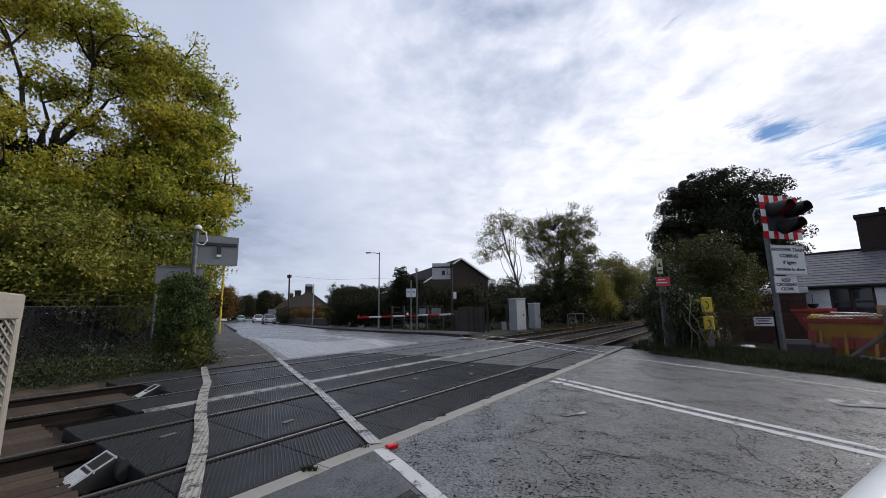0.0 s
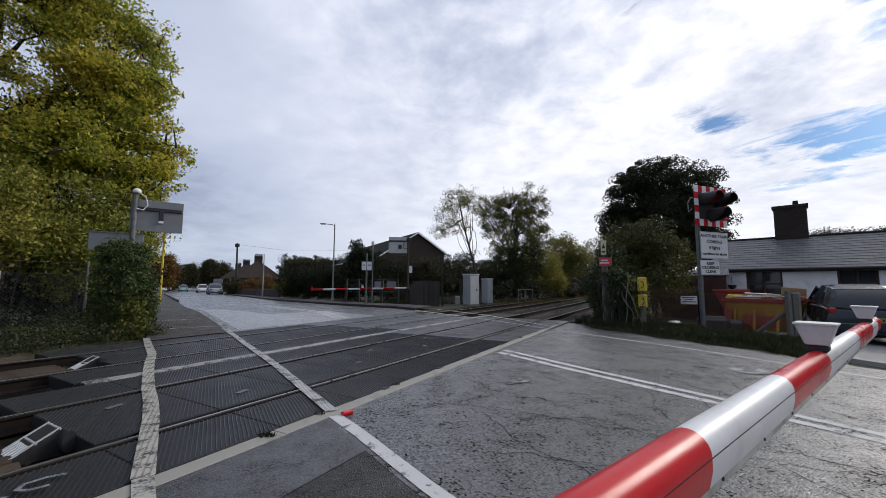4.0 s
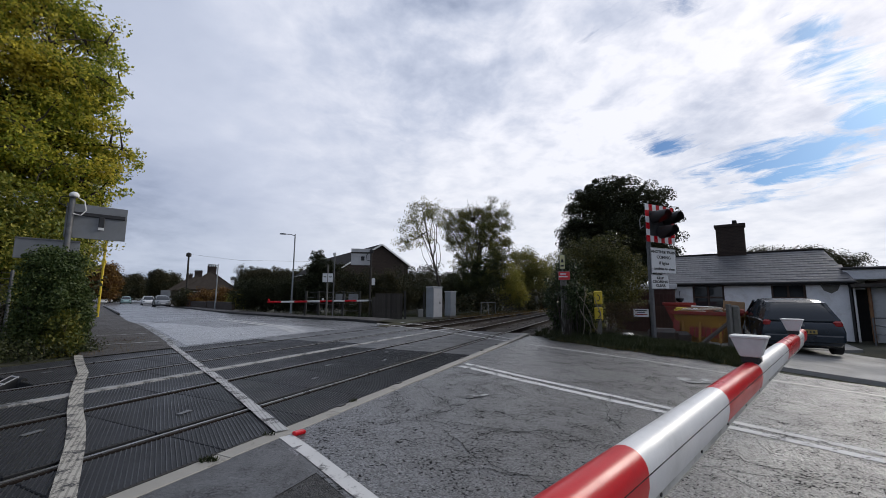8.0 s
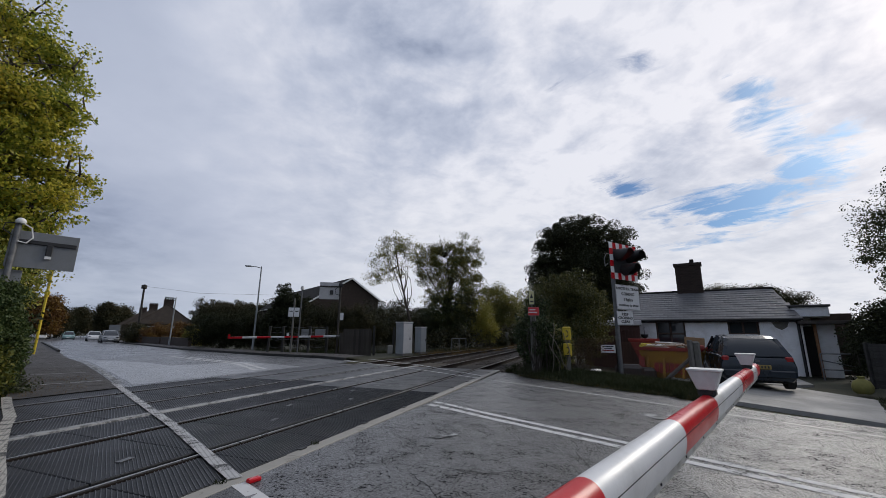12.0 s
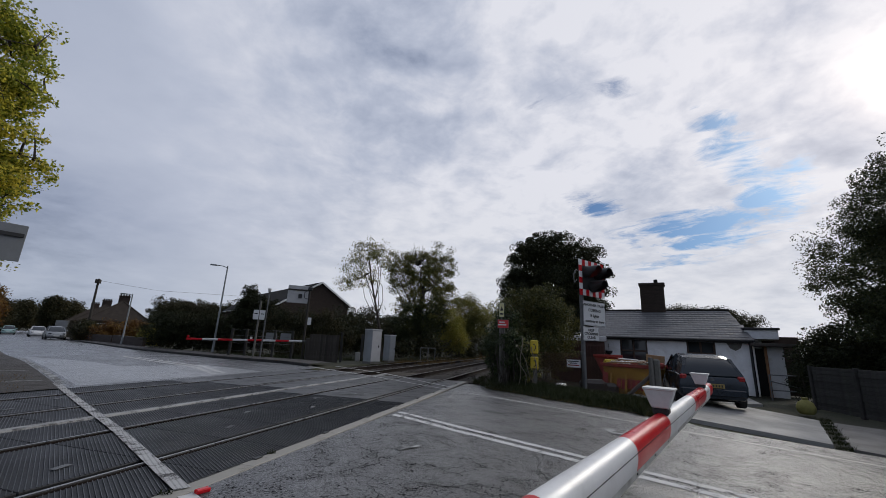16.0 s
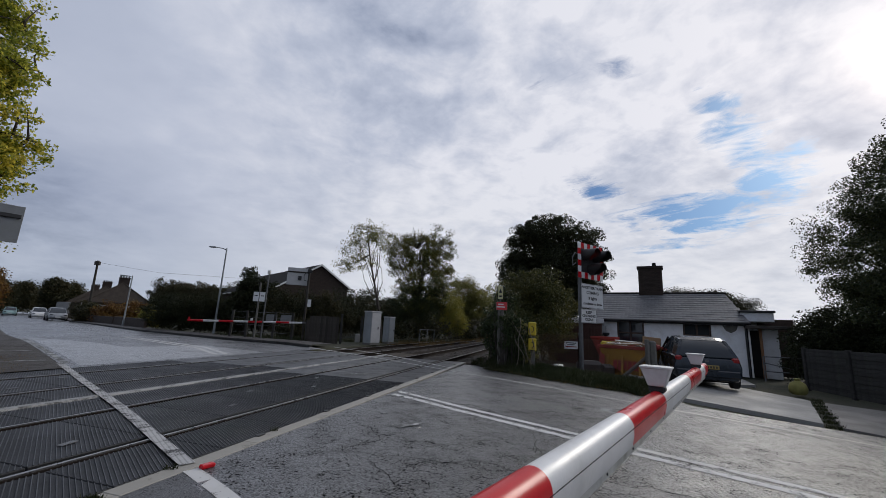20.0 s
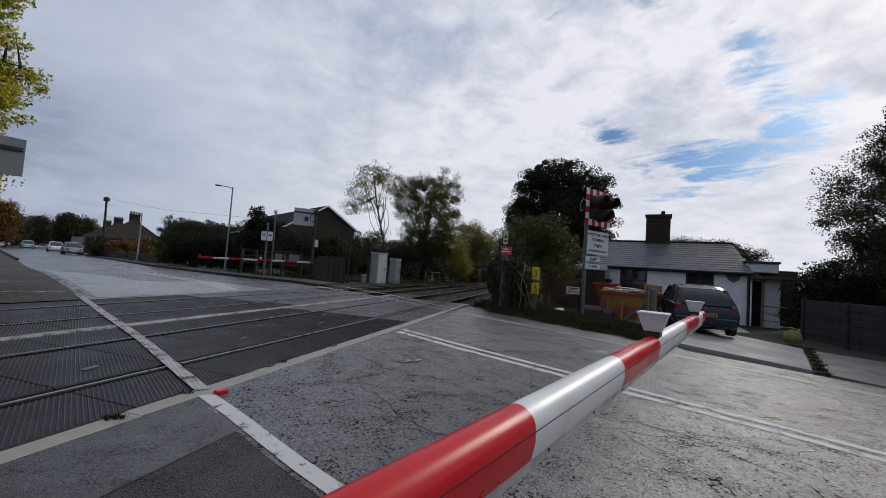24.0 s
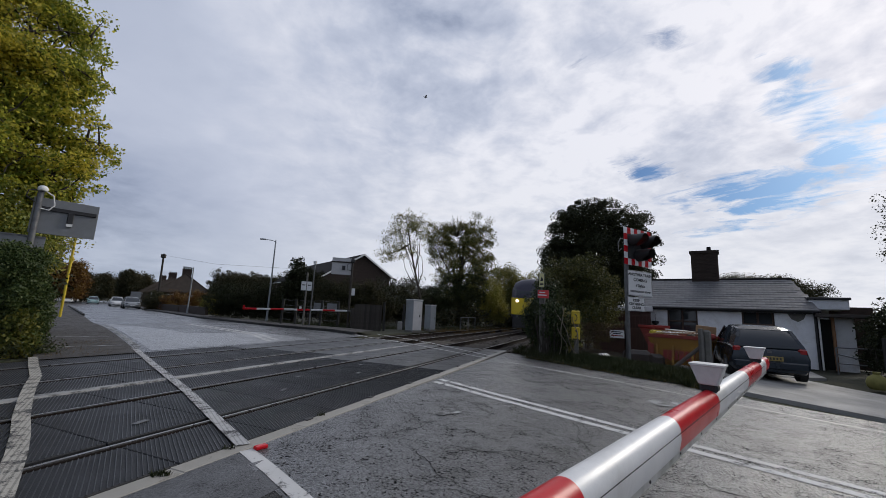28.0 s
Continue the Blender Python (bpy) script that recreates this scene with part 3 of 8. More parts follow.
class Geo:
    """Gathers vertices and faces for one mesh."""

    def __init__(self):
        self.v, self.f = [], []

    def add(self, verts, faces):
        n = len(self.v)
        self.v += [tuple(p) for p in verts]
        self.f += [tuple(i + n for i in f) for f in faces]
        return self

    def box(self, c, s, turn=None, bevel=0.0):
        """A box round c of full sizes s, with chamfered edges where bevel is given."""
        h = [x / 2 for x in s]
        if bevel <= 0:
            vs = [Vector((x * h[0], y * h[1], z * h[2])) for x in (-1, 1) for y in (-1, 1) for z in (-1, 1)]
            fs = [(0, 1, 3, 2), (4, 6, 7, 5), (0, 4, 5, 1), (2, 3, 7, 6), (0, 2, 6, 4), (1, 5, 7, 3)]
        else:
            b = min(bevel, min(h) * 0.49)
            vs, idx = [], {}
            for x in (-1, 1):
                for y in (-1, 1):
                    for z in (-1, 1):
                        for ax in range(3):
                            p = [x * (h[0] - b), y * (h[1] - b), z * (h[2] - b)]
                            p[ax] = (x, y, z)[ax] * h[ax]
                            idx[(x, y, z, ax)] = len(vs)
                            vs.append(Vector(p))
            fs = []
            for ax in range(3):
                o = [i for i in range(3) if i != ax]
                for s1 in (-1, 1):
                    ring = []
                    for a, c2 in ((-1, -1), (1, -1), (1, 1), (-1, 1)):
                        k = [0, 0, 0]
                        k[ax], k[o[0]], k[o[1]] = s1, a, c2
                        ring.append(idx[(*k, ax)])
                    fs.append(tuple(ring if (s1 > 0) == (ax != 1) else ring[::-1]))
                for a in (-1, 1):
                    for c2 in (-1, 1):
                        k0, k1 = [0, 0, 0], [0, 0, 0]
                        k0[ax], k1[ax] = -1, 1
                        k0[o[0]] = k1[o[0]] = a
                        k0[o[1]] = k1[o[1]] = c2
                        fs.append((idx[(*k0, o[0])], idx[(*k1, o[0])], idx[(*k1, o[1])], idx[(*k0, o[1])]))
            for x in (-1, 1):
                for y in (-1, 1):
                    for z in (-1, 1):
                        fs.append(tuple(idx[(x, y, z, ax)] for ax in range(3)))
        m = turn or Matrix.Identity(3)
        c = Vector(c)
        return self.add([c + m @ p for p in vs], fs)

    def tube(self, pts, radii, n=8, cap=True):
        """A round bar through pts; radii is one number or one a point."""
        pts = [Vector(p) for p in pts]
        if isinstance(radii, (int, float)):
            radii = [radii] * len(pts)
        vs, fs = [], []
        side = None
        for i, p in enumerate(pts):
            d = (pts[min(i + 1, len(pts) - 1)] - pts[max(i - 1, 0)]).normalized()
            if side is None:
                side = d.cross(Vector((0, 0, 1)) if abs(d.z) < 0.9 else Vector((1, 0, 0))).normalized()
            side = (side - d * side.dot(d)).normalized()
            other = d.cross(side)
            for k in range(n):
                a = 2 * math.pi * k / n
                vs.append(p + (side * math.cos(a) + other * math.sin(a)) * radii[i])
        for i in range(len(pts) - 1):
            for k in range(n):
                k2 = (k + 1) % n
                fs.append((i * n + k, i * n + k2, (i + 1) * n + k2, (i + 1) * n + k))
        if cap:
            fs.append(tuple(range(n))[::-1])
            fs.append(tuple((len(pts) - 1) * n + k for k in range(n)))
        return self.add(vs, fs)

    def prism(self, outline, a, b):
        """A flat outline of (y, z) swept in x from a to b."""
        n = len(outline)
        vs = [(a, y, z) for y, z in outline] + [(b, y, z) for y, z in outline]
        fs = [(k, (k + 1) % n, n + (k + 1) % n, n + k) for k in range(n)]
        fs += [tuple(range(n))[::-1], tuple(range(n, 2 * n))]
        return self.add(vs, fs)

    def loft(self, rings, cap=True):
        """Skins rings of equal count."""
        n = len(rings[0])
        vs = [p for r in rings for p in r]
        fs = []
        for i in range(len(rings) - 1):
            for k in range(n):
                k2 = (k + 1) % n
                fs.append((i * n + k, i * n + k2, (i + 1) * n + k2, (i + 1) * n + k))
        if cap:
            fs.append(tuple(range(n))[::-1])
            fs.append(tuple((len(rings) - 1) * n + k for k in range(n)))
        return self.add(vs, fs)

    def moved(self, m):
        self.v = [tuple(m @ Vector(p)) for p in self.v]
        return self


def mesh_of(name, geo, mat, smooth=False):
    me = bpy.data.meshes.new(name)
    me.from_pydata(geo.v, [], geo.f)
    bm = bmesh.new()
    bm.from_mesh(me)
    bmesh.ops.recalc_face_normals(bm, faces=bm.faces)
    bm.to_mesh(me)
    bm.free()
    me.materials.append(mat)
    if smooth:
        me.shade_smooth()
        me.set_sharp_from_angle(angle=radians(40))
    return me


def part(name, geo, mat, parent=None, label="", smooth=False, kind=""):
    """One mesh object under a thing, a part or nothing."""
    ob = new(name, mesh_of(name, geo, mat, smooth))
    ob.parent = parent
    return tagged(ob, label, kind=kind)


def thing(name, m, label, category, group="", kind=""):
    """The empty at a thing's base that its parts hang on."""
    ob = new(name)
    ob.matrix_world = m
    return tagged(ob, label, category, group, kind)


def piece(name, me, parent, m):
    """One of many alike pieces on shared mesh data."""
    ob = new(name, me)
    ob.parent = parent
    ob.matrix_basis = m
    return ob


def letters(name, text, size, mat, parent, x, y, z, turn=(90, 0, 0), bold=0.0, wide=1.0):
    """A line of writing, centred, as a mesh."""
    cu = bpy.data.curves.new(name, "FONT")
    cu.body, cu.size, cu.align_x, cu.align_y = text, size, "CENTER", "CENTER"
    cu.extrude, cu.offset, cu.resolution_u = 0.001, bold, 3
    tmp = bpy.data.objects.new(name, cu)
    scene.collection.objects.link(tmp)
    dg = bpy.context.evaluated_depsgraph_get()
    dg.update()
    me = bpy.data.meshes.new_from_object(tmp.evaluated_get(dg))
    bpy.data.objects.remove(tmp)
    me.materials.clear()
    me.materials.append(mat)
    ob = new(name, me)
    ob.parent = parent
    ob.matrix_basis = pose(x, y, z, *turn) @ Matrix.Diagonal((wide, 1, 1, 1))
    return ob


def curve_u(table, v):
    """Reads u at v off a table of (v, u)."""
    for (v0, u0), (v1, u1) in zip(table, table[1:]):
        if v <= v1 or (v1, u1) == table[-1]:
            k = (v - v0) / (v1 - v0)
            return u0 + (u1 - u0) * k
    return table[-1][1]


LEFT_LINE = [(-40, -13), (-8, -1.2), (1.05, 2.0), (2.4, 2.55), (4.64, 3.65), (6.88, 4.66), (8.5, 5.41), (10.4, 6.29), (13.8, 7.85),
             (17.5, 9.5), (21.6, 11.1), (31.0, 15.3), (66, 30.5), (120, 55), (240, 120)]
RIGHT_LINE = [(-40, 0.5), (-8, 7.5), (-5.6, 8.14), (-2.57, 8.9), (-0.89, 9.5), (2.35, 10.2), (5.53, 12.35), (7.2, 13.3), (9.5, 14.6), (11.4, 15.5),
              (15.5, 16.3), (25.7, 19.6), (52.3, 31.6), (66, 38.0), (120, 64), (240, 130)]
CENTRE_NEAR = [(-40, -6), (-8, 3.1), (-2.4, 4.85), (-0.55, 5.4), (0.36, 5.68), (1.1, 5.9), (2.36, 6.38)]
CENTRE_FAR = [(9.1, 9.65), (11.8, 11.4), (16.3, 13.0), (18.5, 13.9), (31, 19.5), (66, 34.5), (240, 125)]


def ribbon(left, right, v0, v1, step, lift, across=1):
    """A surface between two lines of the plan, on the road's slope."""
    g = Geo()
    vs = []
    v = v0
    while v < v1 - 1e-6:
        vs.append(v)
        v += step if v < 40 else step * 6
    vs.append(v1)
    n = across + 1
    rows = []
    for v in vs:
        a, b = left(v), right(v)
        rows += [uv(a + (b - a) * k / across, v, road_z(v) + lift) for k in range(n)]
    fs = [(i * n + k, i * n + k + 1, (i + 1) * n + k + 1, (i + 1) * n + k) for i in range(len(vs) - 1) for k in range(across)]
    return g.add(rows, fs)


# ---- the large structure ----
def ground_z(u, v):
    z = road_z(v) - 0.06
    if 2.1 < v < 9.3:
        z = -0.30
    far = max(0.0, v - 240) + max(0.0, abs(u) - 400)
    return z - min(far * 0.002, 4.0)


def build_ground():
    vs = [-1500, -600, -300, -120, -60, -30, -20, -15, -12] + [-10 + 0.5 * k for k in range(24)] + [1.9, 2.15, 2.3, 5.7, 9.1, 9.35, 9.8, 10.5, 12, 15, 20, 25, 30, 40, 60, 80, 110, 150, 220, 400, 900, 2000]
    us = [-1500, -600, -250, -100, -50, -30] + [-20 + 2 * k for k in range(32)] + [50, 60, 80, 110, 150, 220, 400, 900, 1800]
    g = Geo()
    n = len(us)
    g.add([uv(u, v, ground_z(u, v)) for v in vs for u in us],
          [(i * n + k, i * n + k + 1, (i + 1) * n + k + 1, (i + 1) * n + k) for i in range(len(vs) - 1) for k in range(n - 1)])
    ob = part("ground", g, M_EARTH, smooth=True)
    tagged(ob, "damp earth and rough grass sheet around the crossing", "ground", kind="structure")


def build_road():
    left, right = (lambda v: curve_u(LEFT_LINE, v)), (lambda v: curve_u(RIGHT_LINE, v))
    road = part("road_near", ribbon(lambda v: left(v) - 0.1, lambda v: right(v) + (2.0 if v > -3.0 else 1.0), -40, 2.28, 0.4, 0.0, 8), M_ROAD)
    tagged(road, "wet dark grey worn asphalt road before the crossing", "road", kind="structure")
    foot = part("footway_near", ribbon(lambda v: left(v) - 3.2, lambda v: left(v) - 0.1, -12, 1.6, 0.4, -0.002, 4), M_CHIPPED)
    tagged(foot, "dark coarse-chipped asphalt footway before the crossing", "footway", kind="structure")
    smooth = part("footway_patch", ribbon(lambda v: left(v) - 3.2, lambda v: left(v) - 0.06, 1.6, 2.29, 0.23, 0.001, 4), M_PATCHED)
    tagged(smooth, "smoother grey asphalt patch along the crossing's edge", "footway", kind="structure")
    far = part("road_far", ribbon(left, lambda v: right(v) + 0.2, 8.66, 240, 0.8, 0.003, 6), M_ROAD_FAR)
    tagged(far, "damp grey asphalt road running away past houses", "road", kind="structure")
    pale = part("pale_road_patch", ribbon(lambda v: left(v) + 0.3, lambda v: left(v) + curve_u([(8.9, 5.6), (12.6, 5.0), (13.2, 2.2), (15.5, 1.9), (19.5, 0.5)], v), 8.9, 19.5, 0.3, 0.005, 3), M_CONCRETE_ROAD)
    tagged(pale, "pale wet patch of worn surfacing beyond the tracks", "road patch", kind="structure")
    lf = part("footway_far_left", ribbon(lambda v: left(v) - 1.7, lambda v: left(v), 8.67, 120, 0.8, 0.012, 3), M_FOOTWAY)
    tagged(lf, "brown-grey asphalt footway beside the ivy", "footway", kind="structure")
    rf = part("footway_far_right", ribbon(right, lambda v: right(v) + 1.9, 9.6, 120, 0.8, 0.10, 3), M_FOOTWAY)
    tagged(rf, "narrow asphalt footway behind a low kerb", "footway", kind="structure")
    kerb_me = mesh_of("kerb_stone", Geo().box((0, 0, 0.02), (0.9, 0.13, 0.2), bevel=0.015), M_FENCE_GREY)
    for name, line, v0, v1 in (("kerb_right", right, 9.8, 70.0), ("kerb_left", left, 30.0, 60.0)):
        k = thing(name, Matrix.Identity(4), "row of weathered concrete kerb stones", "kerb", kind="structure")
        v = v0
        while v < v1:
            a, b = uv(line(v), v, road_z(v)), uv(line(v + 0.4), v + 0.4, road_z(v))
            d = b - a
            piece("kerb_stone", kerb_me, k, pose(a.x, a.y, a.z, 0, 0, math.degrees(math.atan2(d.y, d.x))))
            v += 0.91 * 0.4 / d.length
    return left, right


def strip(points, width, lift=0.004):
    """A painted strip along (u, v) points."""
    g = Geo()
    ps = [uv(u, v, road_z(v) + lift) for u, v in points]
    rows = []
    for i, p in enumerate(ps):
        d = (ps[min(i + 1, len(ps) - 1)] - ps[max(i - 1, 0)]).normalized()
        s = Vector((d.y, -d.x, 0)) * width / 2
        rows += [p - s, p + s]
    return g.add(rows, [(2 * i, 2 * i + 1, 2 * i + 3, 2 * i + 2) for i in range(len(ps) - 1)])


def along(table, v0, v1, step, off=0.0):
    n = max(1, int(abs(v1 - v0) / step))
    return [(curve_u(table, v0 + (v1 - v0) * k / n) + off, v0 + (v1 - v0) * k / n) for k in range(n + 1)]


def build_lines():
    def line(name, g, mat, label):
        tagged(part(name, g, mat), label, "road marking", kind="structure")

    line("edge_line_left", strip(along(LEFT_LINE, -8, 2.26, 0.4), 0.11, 0.005), M_LINE, "chipped white edge line on the road")
    line("edge_line_on_crossing", strip(along(LEFT_LINE, 2.36, 9.6, 0.3, 0.02), 0.11, 0.013), M_LINE_DECK, "white edge line painted over the rubber panels")
    line("edge_line_far_left", strip(along(LEFT_LINE, 9.6, 19.0, 0.4, 0.12), 0.13, 0.009), M_LINE_OLD, "worn white edge line beyond the tracks")
    line("edge_line_right", strip(along(RIGHT_LINE, -9, 2.2, 0.4, -0.12), 0.09, 0.005), M_LINE, "thin white edge line beside the verge")
    line("centre_line", strip(along(CENTRE_NEAR, -9, 2.2, 0.4, -0.12), 0.12, 0.005), M_LINE, "white centre line, one of a worn pair")
    line("centre_line", strip(along(CENTRE_NEAR, -9, 2.2, 0.4, 0.14), 0.11, 0.005), M_LINE, "worn white centre line, one of a pair")
    line("far_centre_line", strip(along(CENTRE_FAR, 9.2, 19, 0.4, -0.16), 0.15, 0.009), M_LINE, "white centre line beyond the tracks")
    line("far_centre_line", strip(along(CENTRE_FAR, 9.2, 18, 0.4, 0.2), 0.15, 0.009), M_LINE, "worn white centre line beyond the tracks")
    for k in range(5):
        line("lane_dash", strip(along(CENTRE_FAR, 24 + 9 * k, 27 + 9 * k, 1.0), 0.12, 0.009), M_LINE_OLD, "white lane dash on the far road")
    path = [(1.13, 2.42), (1.31, 2.8), (1.50, 3.2), (1.66, 3.54), (1.90, 4.1), (2.12, 4.66), (2.46, 5.45), (2.80, 6.2), (3.14, 6.9), (3.56, 8.0), (4.0, 9.1)]
    line("footpath_stripe_near", strip([(0.38, 0.75), (0.64, 1.33), (0.88, 1.86), (1.0, 2.10), (1.13, 2.42)], 0.105, 0.013), M_STRIPE, "chipped cream footpath stripe")
    line("footpath_stripe", strip(path, 0.12, 0.014), M_STRIPE_DECK, "worn cream footpath stripe over the rubber panels")
    line("walkway_line", strip([(10.2, 2.4), (12.3, 5.53), (13.2, 7.2), (15.2, 10.6)], 0.09, 0.014), M_LINE, "thin white walkway line across the tracks")
    line("walkway_line", strip([(10.75, 2.4), (13.6, 5.6), (15.6, 8.9)], 0.08, 0.014), M_LINE, "thin white walkway line across the tracks")
    line("stop_line_far", strip([(6.1, 10.3), (4.4, 10.9)], 0.14, 0.018), M_LINE_OLD, "faded white line across the footway")
    line("stop_line_far", strip([(7.3, 13.0), (6.1, 13.5)], 0.14, 0.018), M_LINE_OLD, "faded white line across the footway")
    chalk = worn_paint("faint_chalk_paint", (0.22, 0.24, 0.25), (0.02, 0.02, 0.02), 0.50, 12.0, 0.3)
    line("paint_mark", strip([(0.58, 2.93), (0.62, 2.84), (0.665, 2.78)], 0.035, 0.014), chalk, "faint white stroke sprayed on the rubber")
    line("paint_mark", strip([(0.93, 2.86), (0.85, 2.90), (0.76, 2.90), (0.72, 2.85), (0.75, 2.79), (0.83, 2.77)], 0.03, 0.014), chalk, "faint white curve sprayed on the rubber")
    line("paint_mark", strip([(7.9, 3.95), (8.2, 3.6)], 0.07, 0.014), M_LINE_OLD, "short scuffed white paint mark")
    line("paint_mark", strip([(7.75, 4.12), (8.1, 3.85)], 0.07, 0.014), M_LINE_OLD, "short scuffed white paint mark")
    line("bare_patch", strip([(4.42, 1.42), (4.72, 1.26)], 0.12, 0.006), M_LINE_OLD, "small pale bare patch in the road")
    line("bare_patch", strip([(7.55, -1.15), (7.85, -1.7)], 0.45, 0.006), M_LINE_OLD, "pale worn patch in the road")
    rng = random.Random(5)
    dark = material("open_crack", (0.006, 0.006, 0.006), (0.010, 0.010, 0.010), 0.95, 9, 0.2, 80, spec=0.1)

    def jagged(a, b, depth, k):
        """A ragged line from a to b by halving and shifting."""
        if depth == 0:
            return [a]
        d = math.hypot(b[0] - a[0], b[1] - a[1]) * k
        m = ((a[0] + b[0]) / 2 + rng.uniform(-d, d), (a[1] + b[1]) / 2 + rng.uniform(-d, d))
        return jagged(a, m, depth - 1, k) + jagged(m, b, depth - 1, k)

    for (u0, v0, u1, v1) in ((3.1, 1.75, 3.9, -0.2), (3.6, 0.9, 3.95, -1.6), (3.3, 1.2, 2.7, 0.2), (5.1, 1.6, 6.7, -0.9), (6.7, -0.9, 7.0, -3.2), (5.9, 0.9, 4.9, -1.9),
                             (4.9, -1.9, 4.1, -4.0), (2.6, 0.9, 3.0, -0.6), (5.6, 0.2, 3.4, -1.2), (3.4, -1.2, 1.9, -2.2), (5.2, -0.6, 2.6, -2.6), (6.4, 0.4, 5.3, -2.4), (7.4, 1.7, 8.7, -0.4), (3.8, -0.3, 4.3, -2.6), (4.4, 0.6, 5.0, 0.1)):
        pts = jagged((u0, v0), (u1, v1), 5, 0.16) + [(u1, v1)]
        g = strip(pts, 0.006, 0.0045)
        for _ in range(3):
            a = pts[rng.randrange(4, 28)]
            ln = rng.uniform(0.12, 0.4)
            ang = rng.uniform(0, 6.28)
            b = (a[0] + ln * math.cos(ang), a[1] + ln * math.sin(ang))
            e = strip(jagged(a, b, 3, 0.18) + [b], 0.004, 0.0046)
            g.add(e.v, e.f)
        line("road_crack", g, dark, "thin ragged crack in the asphalt")


def rail_mesh(length):
    """A flat-bottomed rail along x, its top at z 0: foot and web, then head."""
    body = Geo().prism([(-0.07, -0.155), (0.07, -0.155), (0.07, -0.145), (0.012, -0.125), (0.010, -0.045), (0.034, -0.03), (0.034, -0.012), (-0.034, -0.012), (-0.034, -0.03), (-0.010, -0.045), (-0.012, -0.125), (-0.07, -0.145)], 0, length)
    head = Geo().prism([(-0.015, -0.012), (0.015, -0.012), (0.015, -0.002), (0.011, 0.0), (-0.011, 0.0), (-0.015, -0.002)], 0, length)
    return body, head


TRACKS = (3.925, 7.20)
GAUGE = 1.46


def build_tracks():
    for i, v in enumerate(TRACKS):
        t = thing("railway_track", Matrix.Identity(4), "steel railway track on concrete sleepers and ballast", "railway track", "railway tracks", "structure")
        for s in (-1, 1):
            body, head = rail_mesh(160)
            m = Matrix.Translation(uv(-30, v + s * GAUGE / 2, 0.008)) @ pose(0, 0, 0, 0, 0, UV_TURN)
            r = part("rail", body.moved(m), M_RAIL, t, "rusty-sided steel rail")
            part("rail_head", head.moved(m), M_RAIL_TOP, r, "polished rail head", smooth=False)
        me = mesh_of("sleeper", Geo().box((0, 0, 0), (0.26, 2.5, 0.16), bevel=0.02), M_SLEEPER)
        for k in range(95):
            u = 13.9 + k * 0.65
            p = uv(u, v, -0.215)
            piece("sleeper", me, t, pose(p.x, p.y, p.z, 0, 0, UV_TURN))
        for k in range(22):
            p = uv(0.7 - k * 0.65, v, -0.215)
            piece("sleeper", me, t, pose(p.x, p.y, p.z, 0, 0, UV_TURN))
    g = Geo()
    prof = [(1.7, -0.10), (2.3, -0.19), (2.9, -0.17), (3.9, -0.175), (4.9, -0.165), (5.56, -0.13), (6.2, -0.165), (7.2, -0.175), (8.2, -0.165), (8.9, -0.18), (9.6, -0.10)]
    rng = random.Random(8)
    for u0, u1 in ((-32, 1.25), (13.25, 130)):
        us = [u0 + (u1 - u0) * k / 60 for k in range(61)]
        n = len(prof)
        g.add([uv(u, v, z + rng.uniform(-0.015, 0.015)) for u in us for v, z in prof], [(i * n + k, i * n + k + 1, (i + 1) * n + k + 1, (i + 1) * n + k) for i in range(60) for k in range(n - 1)])
    tagged(part("ballast", g, M_BALLAST), "dark damp stone ballast bed under the tracks", "ballast", kind="structure")
    # loose stones of the ballast near the crossing
    st = Geo()
    base = Geo().box((0, 0, 0), (1, 1, 1), bevel=0.22)
    for k in range(3600):
        if k % 3 == 0:
            u, v = rng.uniform(-9, 1.1), rng.uniform(1.9, 9.5)
        else:
            u, v = 13.8 + 26 * rng.random() ** 1.5, rng.uniform(1.7, 9.5)
        s = rng.uniform(0.03, 0.07)
        m = Matrix.Translation(uv(u, v, -0.165 + rng.uniform(0, 0.025))) @ Euler((rng.random() * 6, rng.random() * 6, rng.random() * 6)).to_matrix().to_4x4() @ Matrix.Diagonal((s, s * rng.uniform(0.6, 1), s * 0.7, 1))
        st.add([m @ Vector(p) for p in base.v], base.f)
    tagged(part("ballast_stones", st, M_BALLAST), "loose angular ballast stones", "stones", kind="stuff")


def panel_geo(length, width, ribs):
    """A crossing panel from its lower left corner: x along the track, y across; slanting fine ribs or plain on top."""
    g = Geo()
    low = 0.006 if ribs else 0.0
    g.box((length / 2, width / 2, -0.075 - low / 2), (length - 0.006, width - 0.004, 0.15 - low), bevel=0.006)
    if not ribs:
        return g
    lean, pitch, half = math.tan(radians(30.0)), length / ribs, 0.0045
    k = -int(width * lean / pitch) - 1
    while k * pitch < length:
        x0 = k * pitch
        y0, y1 = max(0.006, (0.006 - x0) / lean), min(width - 0.006, (length - 0.008 - x0) / lean)
        if y1 - y0 > 0.02:
            a, b = (x0 + lean * y0, y0), (x0 + lean * y1, y1)
            g.add([(a[0] - half, a[1], -low), (a[0] - half * 0.6, a[1], 0), (a[0] + half * 0.6, a[1], 0), (a[0] + half, a[1], -low),
                   (b[0] - half, b[1], -low), (b[0] - half * 0.6, b[1], 0), (b[0] + half * 0.6, b[1], 0), (b[0] + half, b[1], -low)],
                  [(0, 1, 5, 4), (1, 2, 6, 5), (2, 3, 7, 6), (0, 3, 2, 1), (4, 5, 6, 7)])
        k += 1
    return g


